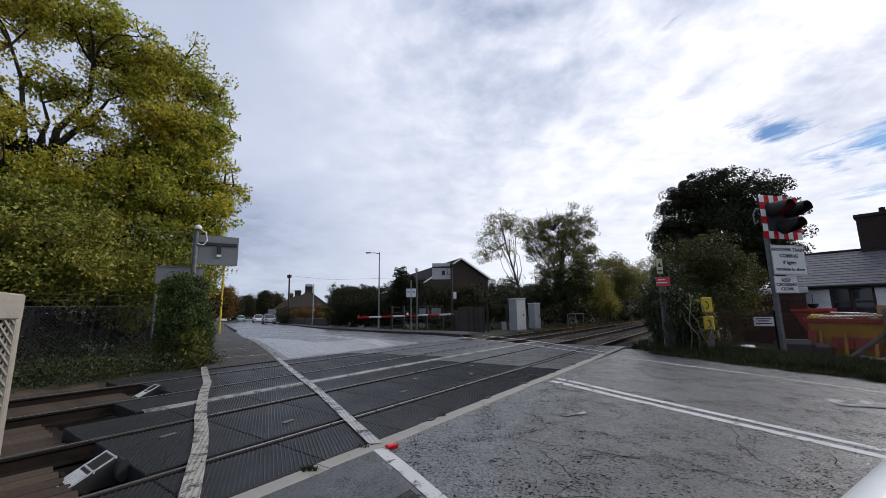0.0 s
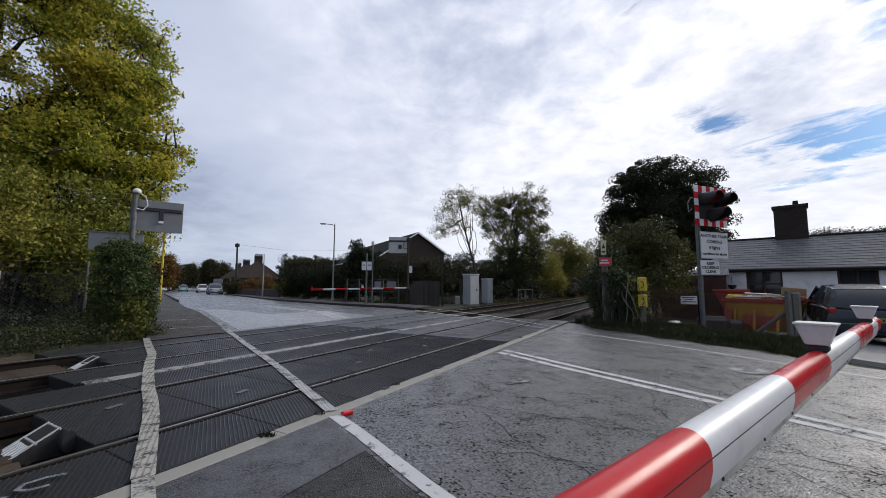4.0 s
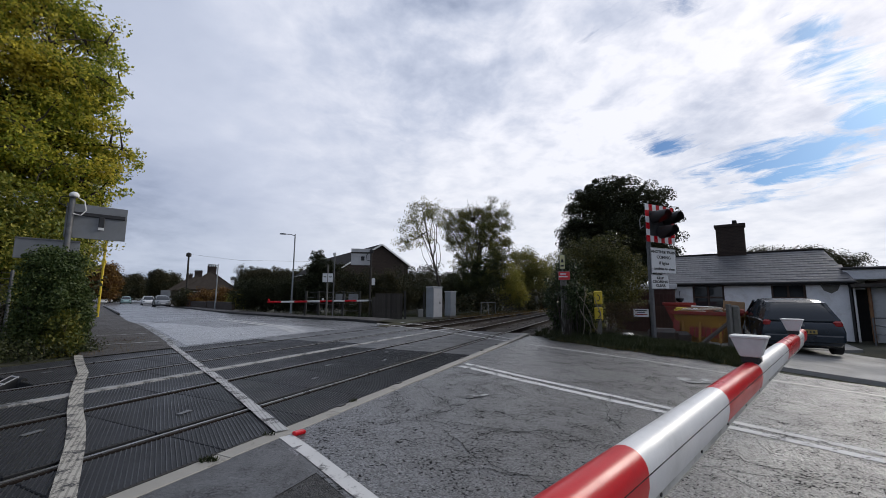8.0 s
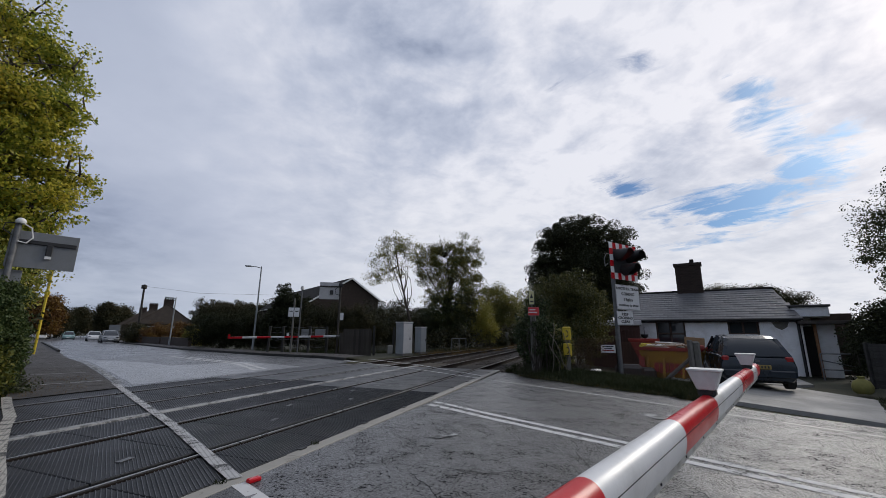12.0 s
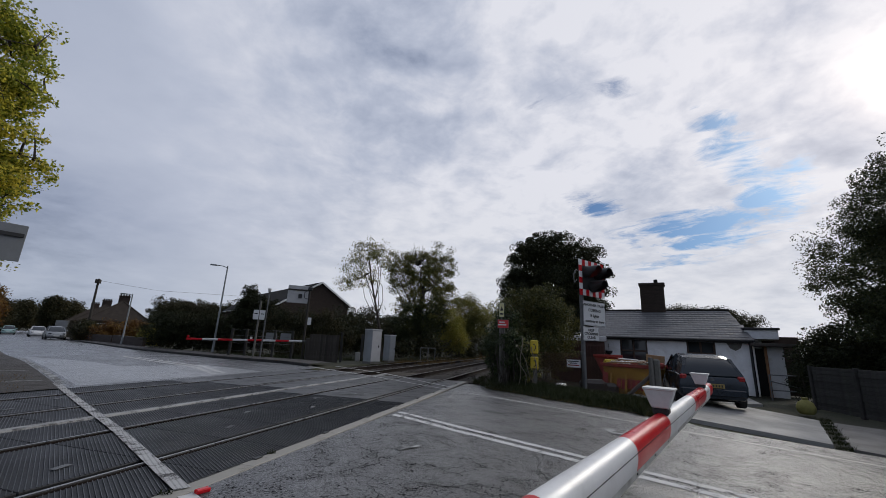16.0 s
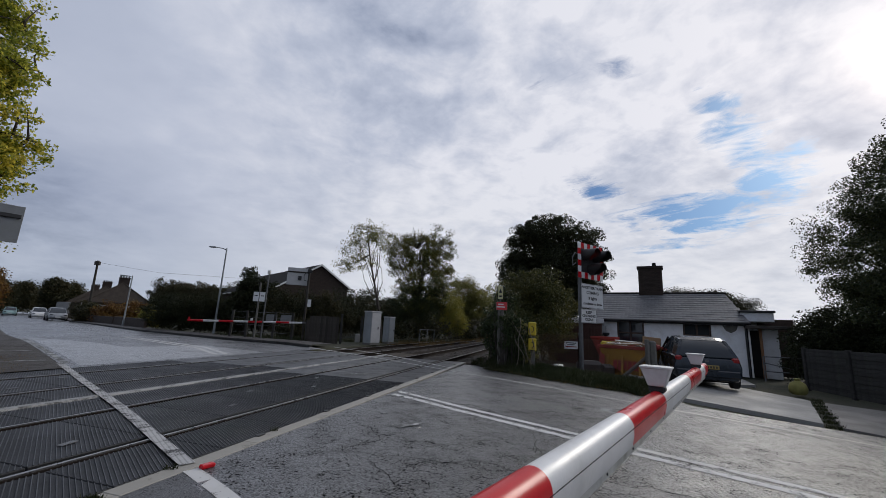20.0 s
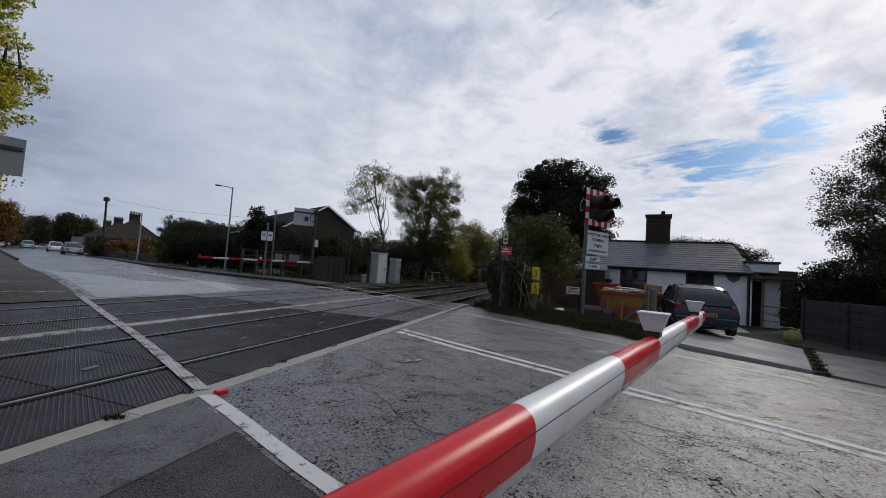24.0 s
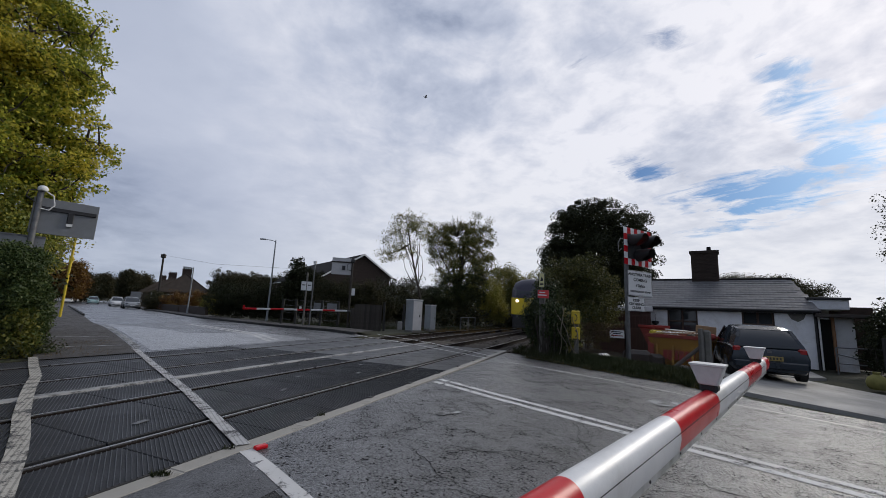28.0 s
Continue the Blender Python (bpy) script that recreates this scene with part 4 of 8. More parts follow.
def build_crossing():
    t = thing("crossing_deck", Matrix.Identity(4), "ribbed black rubber level crossing deck between the rails", "crossing deck", kind="structure")
    L = 0.9
    half = GAUGE / 2
    bands = []
    for v in TRACKS:
        bands.append((v - half + 0.115, GAUGE - 0.23))
    bands += [(2.46, TRACKS[0] - half - 0.06 - 2.46), (TRACKS[0] + half + 0.06, 5.45 - TRACKS[0] - half - 0.06),
              (5.65, TRACKS[1] - half - 0.06 - 5.65), (TRACKS[1] + half + 0.06, 0.70)]
    plate = mesh_of("number_plate_bar", Geo().box((0, 0, 0), (0.15, 0.06, 0.004)), M_STEEL)
    for bi, (v0, w) in enumerate(bands):
        ribbed = mesh_of("rubber_panel", panel_geo(L, w, 26), M_RUBBER)
        # ribs take the paler rubber, a sky highlight put into the colour
        ribbed.materials.append(M_RUBBER_RIB)
        for f in ribbed.polygons[26:]:
            f.material_index = 1
        plain = mesh_of("rubber_panel", panel_geo(L, w, 0), M_RUBBER_WORN)
        start = {0: 1.2, 1: 2.5, 2: -1.5, 3: 1.15, 4: 1.8, 5: 2.25}[bi]
        for k in range(20):
            u = start + k * L
            if u > 12.5:
                break
            smooth = u > 7.4
            p = uv(u, v0, 0.004 if bi < 2 else 0.0)
            q = piece("rubber_panel", plain if smooth else ribbed, t, pose(p.x, p.y, p.z, 0, 0, UV_TURN))
            if bi < 2:
                q2 = piece("metal_label", plate, q, pose(L * 0.5, w * (0.28 if k % 2 else 0.72), 0.003, 0, 0, 14))
    # pale strip between the two tracks and the kerb along the road edge
    six = Geo().add([uv(u, v, z) for u in (1.85, 13.6) for v, z in ((5.47, -0.02), (5.48, 0.008), (5.61, 0.008), (5.62, -0.02))], [(0, 1, 5, 4), (1, 2, 6, 5), (2, 3, 7, 6)])
    part("middle_strip", six, worn_paint("worn_white_strip", (0.30, 0.30, 0.295), (0.06, 0.06, 0.06), 0.50, 2.2), t, "pale worn strip between the tracks")
    kerb = mesh_of("edge_beam", Geo().box((0, 0, -0.1), (1.197, 0.15, 0.211), bevel=0.005), M_CREAM)
    k = 0
    u = -4.0
    while u < 11.9:
        v = 2.26 + 0.0105 * (u - 2) if u < 6 else 2.30 + 0.012 * (u - 6)
        p = uv(u + 0.6, v + 0.09, 0.0)
        piece("edge_beam", kerb, t, pose(p.x, p.y, p.z, 0, 0, UV_TURN))
        if u > 2.6:
            lug = part("lifting_lug", Geo().box(uv(u + 0.2, v + 0.15, 0.012), (0.09, 0.05, 0.01), pose(0, 0, 0, 0, 0, UV_TURN).to_3x3()), M_BLACK, t)
        u += 1.2
    # wheel-shaped end ramps of the deck
    for (u, v, w) in ((0.99, 3.84, 0.27), (2.36, 7.15, 0.22)):
        d = thing("deflector_ramp", pose(*uv(u, v, -0.055), 0, 0, UV_TURN) @ Matrix.Diagonal((0.5, 1, 0.95, 1)), "sloping black deflector plate at the deck end with pale maker's panel", "deflector ramp")
        part("ramp_plate", Geo().add([(-0.28, -w / 2, -0.06), (-0.28, w / 2, -0.06), (0.32, w / 2, 0.11), (0.32, -w / 2, 0.11), (-0.28, -w / 2, -0.09), (-0.28, w / 2, -0.09), (0.32, w / 2, -0.09), (0.32, -w / 2, -0.09)],
                                     [(0, 1, 2, 3), (4, 7, 6, 5), (0, 4, 5, 1), (2, 6, 7, 3), (0, 3, 7, 4), (1, 5, 6, 2)]), M_BLACK, d)
        slope = math.degrees(math.atan2(0.17, 0.6))
        fr = Geo()
        for y in (-w / 2 + 0.02, w / 2 - 0.02):
            fr.box((0.02, y, 0.035), (0.6, 0.012, 0.012), pose(0, 0, 0, 0, -slope, 0).to_3x3())
        for x in (-0.26, 0.05, 0.3):
            fr.box((x, 0, 0.03 + (x - 0.02) * 0.283), (0.02, w, 0.012), pose(0, 0, 0, 0, -slope, 0).to_3x3())
        part("frame", fr, M_CABINET, d, "pale metal edging")
        for k in range(5):
            y = -w * 0.32 + k * w * 0.16
            part("maker_mark", Geo().box((-0.11, y, 0.0), (0.20, w * 0.085, 0.006), pose(0, 0, 0, 0, -slope, 0).to_3x3()), M_WHITE, d, "pale block mark")
        part("roller", Geo().tube([(0.36, -w / 2 + 0.02, 0.02), (0.36, -w / 2 - 0.08, 0.02)], 0.085, 14), M_TYRE, d, "black rubber roller")
    # anti-trespass timbers beside the deck
    for v0, n in ((2.42, 4), (3.36, 6), (4.82, 8), (6.64, 6), (8.1, 9)):
        tb = thing("timber_guard", Matrix.Identity(4), "dark wet timber trespass guard beside the rails", "timber guard", kind="structure")
        me = mesh_of("timber", Geo().prism([(-0.06, 0), (0.06, 0), (0.05, 0.07), (0.01, 0.11), (-0.04, 0.08)], -6.4, 0), M_TIMBER)
        for k in range(n):
            p = uv(0.9 if v0 < 4 else (1.1 if v0 < 6 else 2.2), v0 + k * 0.19, -0.17)
            piece("timber", me, tb, pose(p.x, p.y, p.z, 0, 0, UV_TURN))
    for v0, n in ((2.6, 3), (3.36, 6), (4.82, 8), (6.64, 6), (8.1, 5)):
        tb = thing("timber_guard", Matrix.Identity(4), "dark wet timber trespass guard beyond the deck end", "timber guard", kind="structure")
        me = mesh_of("timber", Geo().prism([(-0.06, 0), (0.06, 0), (0.05, 0.05), (0.0, 0.09), (-0.05, 0.05)], 0, 2.6), M_BOARD)
        for k in range(n):
            p = uv(13.45, v0 + k * 0.19, -0.17)
            piece("timber", me, tb, pose(p.x, p.y, p.z, 0, 0, UV_TURN))
    stud = thing("road_stud", pose(-0.405, 3.36, 0.0, 0, 0, 40), "small red reflective block lying by the deck kerb", "road stud")
    part("block", Geo().box((0, 0, 0.015), (0.10, 0.055, 0.03), bevel=0.01), M_RED, stud)


build_ground()
left_edge, right_edge = build_road()
build_lines()
build_tracks()
build_crossing()

# ---- plants ----
def leaf_mesh(name, pts, size, mat, rng, droop=0.3, slim=0.62):
    """Many small pointed leaves, one at each point."""
    n = len(pts)
    d = rng.normal(size=(n, 3))
    d[:, 2] -= droop
    d /= np.linalg.norm(d, axis=1)[:, None]
    s = np.cross(d, rng.normal(size=(n, 3)))
    s /= np.linalg.norm(s, axis=1)[:, None] + 1e-9
    k = (size * rng.uniform(0.6, 1.35, n))[:, None]
    up_v = np.cross(d, s) * k * 0.12
    vs = np.stack([pts - d * k * 0.5, pts + s * k * slim * 0.5 + up_v, pts + d * k * 0.5, pts - s * k * slim * 0.5 + up_v], 1).reshape(-1, 3)
    me = bpy.data.meshes.new(name)
    me.vertices.add(4 * n)
    me.vertices.foreach_set("co", vs.astype(np.float32).ravel())
    me.loops.add(4 * n)
    me.loops.foreach_set("vertex_index", np.arange(4 * n, dtype=np.int32))
    me.polygons.add(n)
    me.polygons.foreach_set("loop_start", np.arange(0, 4 * n, 4, dtype=np.int32))
    me.polygons.foreach_set("loop_total", np.full(n, 4, dtype=np.int32))
    me.update(calc_edges=True)
    me.materials.append(mat)
    return me


def clumps_in(rng, lobes, count, shell=0.55, ragged=0.15):
    """Centres of leaf clumps, spread over egg-shaped lobes (x, y, z, rx, ry, rz), thicker towards their outsides."""
    lobes = np.array(lobes, float)
    w = (lobes[:, 3] * lobes[:, 4] * lobes[:, 5]) ** 0.67
    pick = rng.choice(len(lobes), count, p=w / w.sum())
    d = rng.normal(size=(count, 3))
    d /= np.linalg.norm(d, axis=1)[:, None]
    r = shell + (1 - shell) * rng.random(count) ** 0.8
    r *= rng.uniform(0.97 - ragged, 0.97 + ragged, count)
    return lobes[pick, :3] + d * lobes[pick, 3:] * r[:, None]


def leaves_round(rng, cs, per, spread):
    pts = np.repeat(cs, per, axis=0)
    sp = np.repeat(rng.uniform(0.5, 1.4, len(cs)), per)[:, None] * spread
    off = rng.normal(size=pts.shape)
    off *= np.minimum(1.0, 1.7 / (np.linalg.norm(off, axis=1)[:, None] + 1e-9)) * sp
    off[:, 2] *= 0.7
    return pts + off


def tree(name, label, base, lobes, trunk_r, count, per, leaf, mat, spread, seed, limbs=9, twigs=110, shell=0.55, bare=None, floor=None, fork=None):
    """Tapered trunk, limbs and twigs under a crown of small leaves."""
    rng = np.random.default_rng(seed)
    t = thing(name, Matrix.Translation(base), label, "tree")
    lo = [(x - base[0], y - base[1], z - base[2], a, b, c) for x, y, z, a, b, c in lobes]
    cs = clumps_in(rng, lo, count, shell, 0.5 if fork else 0.22)
    if floor is not None:
        cs = cs[cs[:, 2] > floor]
    top = max(l[2] + l[5] * 0.5 for l in lo)
    mid = np.average(np.array(lo)[:, :3], axis=0, weights=[l[3] for l in lo])
    g = Geo()
    path = []
    for k in range(9):
        f = k / 8
        path.append(Vector((mid[0] * f ** 1.5 + 0.25 * math.sin(f * 5 + seed) * f, mid[1] * f ** 1.5 + 0.25 * math.cos(f * 4 + seed) * f, top * f - 0.2 * (1 - f))))
    if fork:
        path = [Vector((0, 0, -0.2)).lerp(Vector(fork) - Vector(base), k / 8) + Vector((0.12 * math.sin(k * 1.3 + seed), 0.12 * math.cos(k * 1.1), 0)) * (k / 8) for k in range(9)]
    g.tube(path, [trunk_r * (1.25 if k == 0 else 1.0) * (1 - 0.85 * k / 8) for k in range(9)], 9)
    part("trunk", g, M_BARK, t, smooth=True)
    br = Geo()
    nodes = list(path[3:])
    if fork:
        # main limbs rise from the fork and divide before they reach the crown
        heads = []
        for l in sorted(lo, key=lambda q: math.atan2(q[1], q[0]))[::2]:
            end = Vector(l[:3])
            start = path[5 + len(heads) % 4]
            out = end - start
            pts = [start + out * f + Vector((0, 0, 1)) * (0.9 * math.sin(f * math.pi) - 0.25 * f) + Vector(rng.normal(size=3)) * 0.16 * (0 < f < 1) for f in (0, 0.16, 0.34, 0.52, 0.70, 0.86, 1.0)]
            r = trunk_r * rng.uniform(0.26, 0.42)
            br.tube(pts, [r * k for k in (1.0, 0.8, 0.64, 0.5, 0.36, 0.24, 0.12)], 7)
            heads += pts[1:5]
            nodes += pts[2:]
    for k in range(limbs):
        l = lo[k % len(lo)]
        start = path[3 + k % 5]
        d = rng.normal(size=3)
        d /= np.linalg.norm(d)
        end = Vector((l[0] + d[0] * l[3] * 0.75, l[1] + d[1] * l[4] * 0.75, l[2] + abs(d[2]) * l[5] * 0.6))
        if fork:
            start = min(heads, key=lambda q: (q - end).length + 0.4 * rng.random())
        bend = Vector(rng.normal(size=3)) * 0.12 * (end - start).length
        pts = [start.lerp(end, f) + bend * math.sin(f * math.pi) for f in (0, 0.25, 0.5, 0.75, 1.0)]
        r = trunk_r * (0.13 if fork else 0.3)
        br.tube(pts, [r, r * 0.7, r * 0.5, r * 0.32, r * 0.12], 6)
        nodes += pts[1:]
    arr = np.array([tuple(p) for p in nodes])
    targets = cs if len(cs) < twigs else cs[rng.choice(len(cs), twigs, replace=False)]
    for c in targets:
        a = arr[np.argmin(((arr - c) ** 2).sum(1))]
        p0, p1 = Vector(a), Vector(c)
        m = p0.lerp(p1, 0.5) + Vector(rng.normal(size=3)) * 0.1 * (p1 - p0).length
        r = max(0.012, trunk_r * 0.09)
        br.tube([p0, m, p1], [r, r * 0.6, r * 0.25], 4, False)
        for _ in range(2):
            e = p1 + Vector(rng.normal(size=3)) * spread * 0.8
            br.tube([m.lerp(p1, 0.6), e], [r * 0.35, r * 0.12], 3, False)
    part("branchwork", br, M_BARK, t, kind="stuff")
    if bare:
        tw = Geo()
        for _ in range(bare[1]):
            c = Vector(bare[0]) - Vector(base)
            d = Vector(rng.normal(size=3))
            d.z = abs(d.z) + 0.6
            e = c + d.normalized() * bare[2] * rng.uniform(0.6, 1)
            tw.tube([c, c.lerp(e, 0.5) + Vector(rng.normal(size=3)) * 0.1, e], [0.03, 0.02, 0.008], 3, False)
        part("bare_twigs", tw, M_BARK, t, kind="stuff")
    cr = new("crown", leaf_mesh("crown", leaves_round(rng, cs, int(per * 1.5), spread), leaf * 1.25, mat, rng))
    cr.parent = t
    return t


def shrub(name, label, category, base, lobes, count, per, leaf, mat, spread, seed, floor=0.0, shell=0.6, core=True, kind=""):
    """A bush, hedge or ivy mass: stems inside and leaves all round."""
    rng = np.random.default_rng(seed)
    t = thing(name, Matrix.Translation(base), label, category, kind=kind)
    lo = [(x - base[0], y - base[1], z - base[2], a, b, c) for x, y, z, a, b, c in lobes]
    cs = clumps_in(rng, lo, count, shell)
    cs = cs[cs[:, 2] > floor]
    st = Geo()
    for l in lo:
        for _ in range(7):
            d = rng.normal(size=3)
            d /= np.linalg.norm(d)
            foot = Vector((l[0] + d[0] * l[3] * 0.3, l[1] + d[1] * l[4] * 0.3, 0.0))
            end = Vector((l[0] + d[0] * l[3] * 0.8, l[1] + d[1] * l[4] * 0.8, max(0.2, l[2] + abs(d[2]) * l[5] * 0.8)))
            st.tube([foot, foot.lerp(end, 0.5) + Vector(rng.normal(size=3)) * 0.1, end], [0.016, 0.011, 0.005], 4, False)
    part("stemwork", st, M_BARK, t, kind="stuff")
    pts = leaves_round(rng, cs, int(per * 1.3), spread)
    pts = pts[pts[:, 2] > floor - 0.02]
    if core:
        inner = clumps_in(rng, [(a, b, c, d * 0.7, e * 0.7, f * 0.7) for a, b, c, d, e, f in lo], max(20, count // 3), 0.2)
        inner = leaves_round(rng, inner, per, spread)
        pts = np.concatenate([pts, inner[inner[:, 2] > floor]])
    lv = new("leaves", leaf_mesh("leaves", pts, leaf * 1.2, mat, rng))
    lv.parent = t
    return t


def lobe(az, d, z, rx, rz, ry=None):
    p = polar(az, d)
    return (p.x, p.y, z, rx, ry or rx, rz)


def on_ground(az, d):
    p = polar(az, d)
    p.z = xy_z(p.x, p.y) - 0.05
    return p


def grass_tufts(name, label, spots, count, height, mat, seed):
    """Blades of grass over ellipses (x, y, z, rx, ry)."""
    rng = np.random.default_rng(seed)
    sp = np.array(spots, float)
    w = sp[:, 3] * sp[:, 4]
    pick = rng.choice(len(sp), count, p=w / w.sum())
    a, r = rng.random(count) * 2 * np.pi, np.sqrt(rng.random(count))
    base = np.stack([sp[pick, 0] + np.cos(a) * r * sp[pick, 3], sp[pick, 1] + np.sin(a) * r * sp[pick, 4], sp[pick, 2]], 1)
    h = height * rng.uniform(0.4, 1.2, count)
    lean = rng.normal(size=(count, 2)) * 0.45 * h[:, None]
    tip = base + np.concatenate([lean, h[:, None]], 1)
    side = rng.normal(size=(count, 3)) * np.array([1, 1, 0])
    side /= np.linalg.norm(side, axis=1)[:, None]
    side *= 0.006 + 0.012 * height
    vs = np.stack([base - side, base + side, tip], 1).reshape(-1, 3)
    me = bpy.data.meshes.new(name)
    me.vertices.add(3 * count)
    me.vertices.foreach_set("co", vs.astype(np.float32).ravel())
    me.loops.add(3 * count)
    me.loops.foreach_set("vertex_index", np.arange(3 * count, dtype=np.int32))
    me.polygons.add(count)
    me.polygons.foreach_set("loop_start", np.arange(0, 3 * count, 3, dtype=np.int32))
    me.polygons.foreach_set("loop_total", np.full(count, 3, dtype=np.int32))
    me.update(calc_edges=True)
    me.materials.append(mat)
    tagged(new(name, me), label, "grass", kind="stuff")


def verge_edge(az):
    """How far off the verge begins at a bearing."""
    return curve_u([(20, 11.6), (25, 11.4), (30, 11.2), (33, 10.85), (38, 10.68), (43, 10.66), (46, 10.45), (50, 10.2)], az)


def build_plants():
    # the great ash behind the fence
    tree("ash_tree", "tall ash tree with ivy-dark trunk and yellowing leaves behind the fence", on_ground(-51, 17.2),
         [lobe(-34.6, 16.5, 8.0, 0.95, 1.25), lobe(-33.0, 16.5, 5.6, 0.85, 0.95), lobe(-36.8, 16.5, 9.7, 0.95, 0.9), lobe(-40.6, 16.8, 10.3, 1.3, 1.15), lobe(-46, 17, 10.9, 1.5, 1.2),
          lobe(-52.5, 17, 11.0, 1.9, 1.2), lobe(-63, 16.5, 10.8, 2.8, 2.4), lobe(-39.6, 16.2, 8.0, 1.3, 1.05), lobe(-37.8, 16.2, 6.2, 1.35, 0.95), lobe(-43.8, 16, 5.4, 1.4, 0.95),
          lobe(-35.6, 16, 4.7, 1.2, 0.75), lobe(-49.5, 15.6, 4.9, 1.3, 0.65), lobe(-44.0, 16.6, 8.9, 0.9, 0.55), lobe(-60, 15.5, 6.0, 2.2, 1.4), lobe(-56.0, 17, 9.0, 0.9, 0.6), lobe(-49.0, 17.4, 8.6, 1.0, 0.5), lobe(-41.5, 16.6, 6.9, 1.0, 0.8), lobe(-53.0, 16.6, 6.9, 0.9, 0.5), lobe(-42.0, 17, 9.6, 1.2, 0.9), lobe(-36.6, 16.3, 7.4, 1.2, 1.0), lobe(-35.6, 16.4, 6.4, 1.0, 0.9), lobe(-40.5, 15.8, 5.4, 1.3, 0.8), lobe(-34.5, 16.5, 9.2, 0.6, 0.7), lobe(-34.8, 16.4, 4.0, 1.0, 0.8), lobe(-38.6, 16.2, 4.7, 1.4, 0.9), lobe(-43.2, 16, 4.5, 1.6, 0.8), lobe(-46.5, 16.6, 7.4, 0.8, 0.5)],
         0.42, 1800, 50, 0.085, M_LEAF_ASH, 0.24, 11, 60, 800, shell=0.3, fork=polar(-49.8, 17.0, 6.9))
    # lobes away from the trunk put the crown's inner shade in as dark leaves
    shrub("climbing_ivy", "dark ivy on the ash trunk, spread inward to darken the crown", "ivy", on_ground(-51, 17.1),
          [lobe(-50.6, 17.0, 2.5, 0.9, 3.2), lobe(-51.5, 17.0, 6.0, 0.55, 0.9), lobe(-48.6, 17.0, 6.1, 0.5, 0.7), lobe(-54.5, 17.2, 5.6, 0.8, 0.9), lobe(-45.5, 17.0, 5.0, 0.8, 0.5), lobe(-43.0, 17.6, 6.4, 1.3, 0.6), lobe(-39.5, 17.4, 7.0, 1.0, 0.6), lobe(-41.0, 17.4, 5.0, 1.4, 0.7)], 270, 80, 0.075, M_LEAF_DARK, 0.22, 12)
    shrub("understory_bush", "dense green and yellow bushes behind the fence", "bush", on_ground(-48, 15.5),
          [lobe(-39, 15.6, 2.4, 1.5, 1.7), lobe(-45, 15.2, 2.9, 1.9, 1.6), lobe(-52, 14.8, 3.0, 2.0, 1.7), lobe(-60, 14, 3.0, 2.3, 2.0), lobe(-35.5, 16.5, 2.8, 1.0, 1.2)],
          620, 110, 0.075, M_LEAF_UNDER, 0.28, 13)
    # near-black leaves fill the dark void behind the fence in place of shade
    shrub("dark_thicket", "dense thicket behind the fence, leaf colour darkened to stand for shade", "bush", on_ground(-48, 18.5),
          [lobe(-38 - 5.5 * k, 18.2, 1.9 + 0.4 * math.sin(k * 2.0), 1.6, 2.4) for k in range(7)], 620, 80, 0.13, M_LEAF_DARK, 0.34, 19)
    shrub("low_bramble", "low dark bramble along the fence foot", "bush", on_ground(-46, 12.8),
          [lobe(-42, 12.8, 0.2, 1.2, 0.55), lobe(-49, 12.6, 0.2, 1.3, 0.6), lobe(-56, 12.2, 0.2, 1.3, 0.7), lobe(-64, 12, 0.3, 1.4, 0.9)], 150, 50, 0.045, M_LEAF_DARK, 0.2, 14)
    shrub("yellow_shrub", "small yellow-leaved shrub above the fence", "bush", on_ground(-55, 12.4), [lobe(-53.5, 12.4, 1.35, 0.55, 0.4), lobe(-56.5, 12.2, 1.5, 0.5, 0.4)], 40, 44, 0.08, M_LEAF_YELLOW, 0.14, 15)
    shrub("ivy_mass", "thick glossy ivy mass round the sign pole by the footway", "ivy", on_ground(-33.6, 11.4),
          [lobe(-35.7, 11.3, 1.0, 0.52, 0.9), lobe(-34.5, 11.35, 0.9, 0.34, 0.85), lobe(-35.7, 11.3, 1.75, 0.42, 0.36), lobe(-36.8, 11.3, 0.45, 0.34, 0.45), lobe(-33.8, 11.25, 0.6, 0.26, 0.62)], 520, 90, 0.038, M_LEAF_IVY, 0.10, 16)
    shrub("ivy_ground_cover", "ivy and dead leaves spilling over the ground", "ivy", on_ground(-38, 11.2),
          [lobe(-33.6, 11.0, 0.03, 0.4, 0.12), lobe(-36, 10.9, 0.05, 0.9, 0.3), lobe(-41, 10.9, 0.05, 1.1, 0.32), lobe(-46, 10.6, 0.05, 1.1, 0.3), lobe(-52, 10.3, 0.05, 1.0, 0.3)], 240, 60, 0.036, M_LEAF_GARDEN, 0.14, 17)
    shrub("yellow_nettles", "yellowing nettles at the ivy's foot", "weeds", on_ground(-34.4, 10.85), [lobe(-34.4, 10.85, 0.35, 0.25, 0.42)], 40, 36, 0.06, M_LEAF_OLIVE, 0.10, 18)
    grass_tufts("fallen_leaves", "scattered brown fallen leaves at the footway's edge", [(*polar(-31, 10.7, 0.0).xy, 0.02, 0.8, 0.9), (*polar(-30, 12.5, 0.0).xy, 0.02, 0.5, 1.2)], 240, 0.035, M_DEAD, 3)

    # beyond the tracks
    tree("young_ash_tree", "slender half-bare ash tree with pale autumn leaves", on_ground(9.4, 31),
         [lobe(4.4, 31, 7.0, 1.0, 1.2), lobe(6.2, 31, 8.2, 1.2, 1.0), lobe(8.2, 31, 7.6, 1.0, 1.3), lobe(3.4, 31, 5.4, 0.8, 0.6), lobe(6.2, 31, 5.9, 0.9, 0.8)],
         0.13, 260, 18, 0.075, M_LEAF_PALE, 0.24, 21, 16, 220)
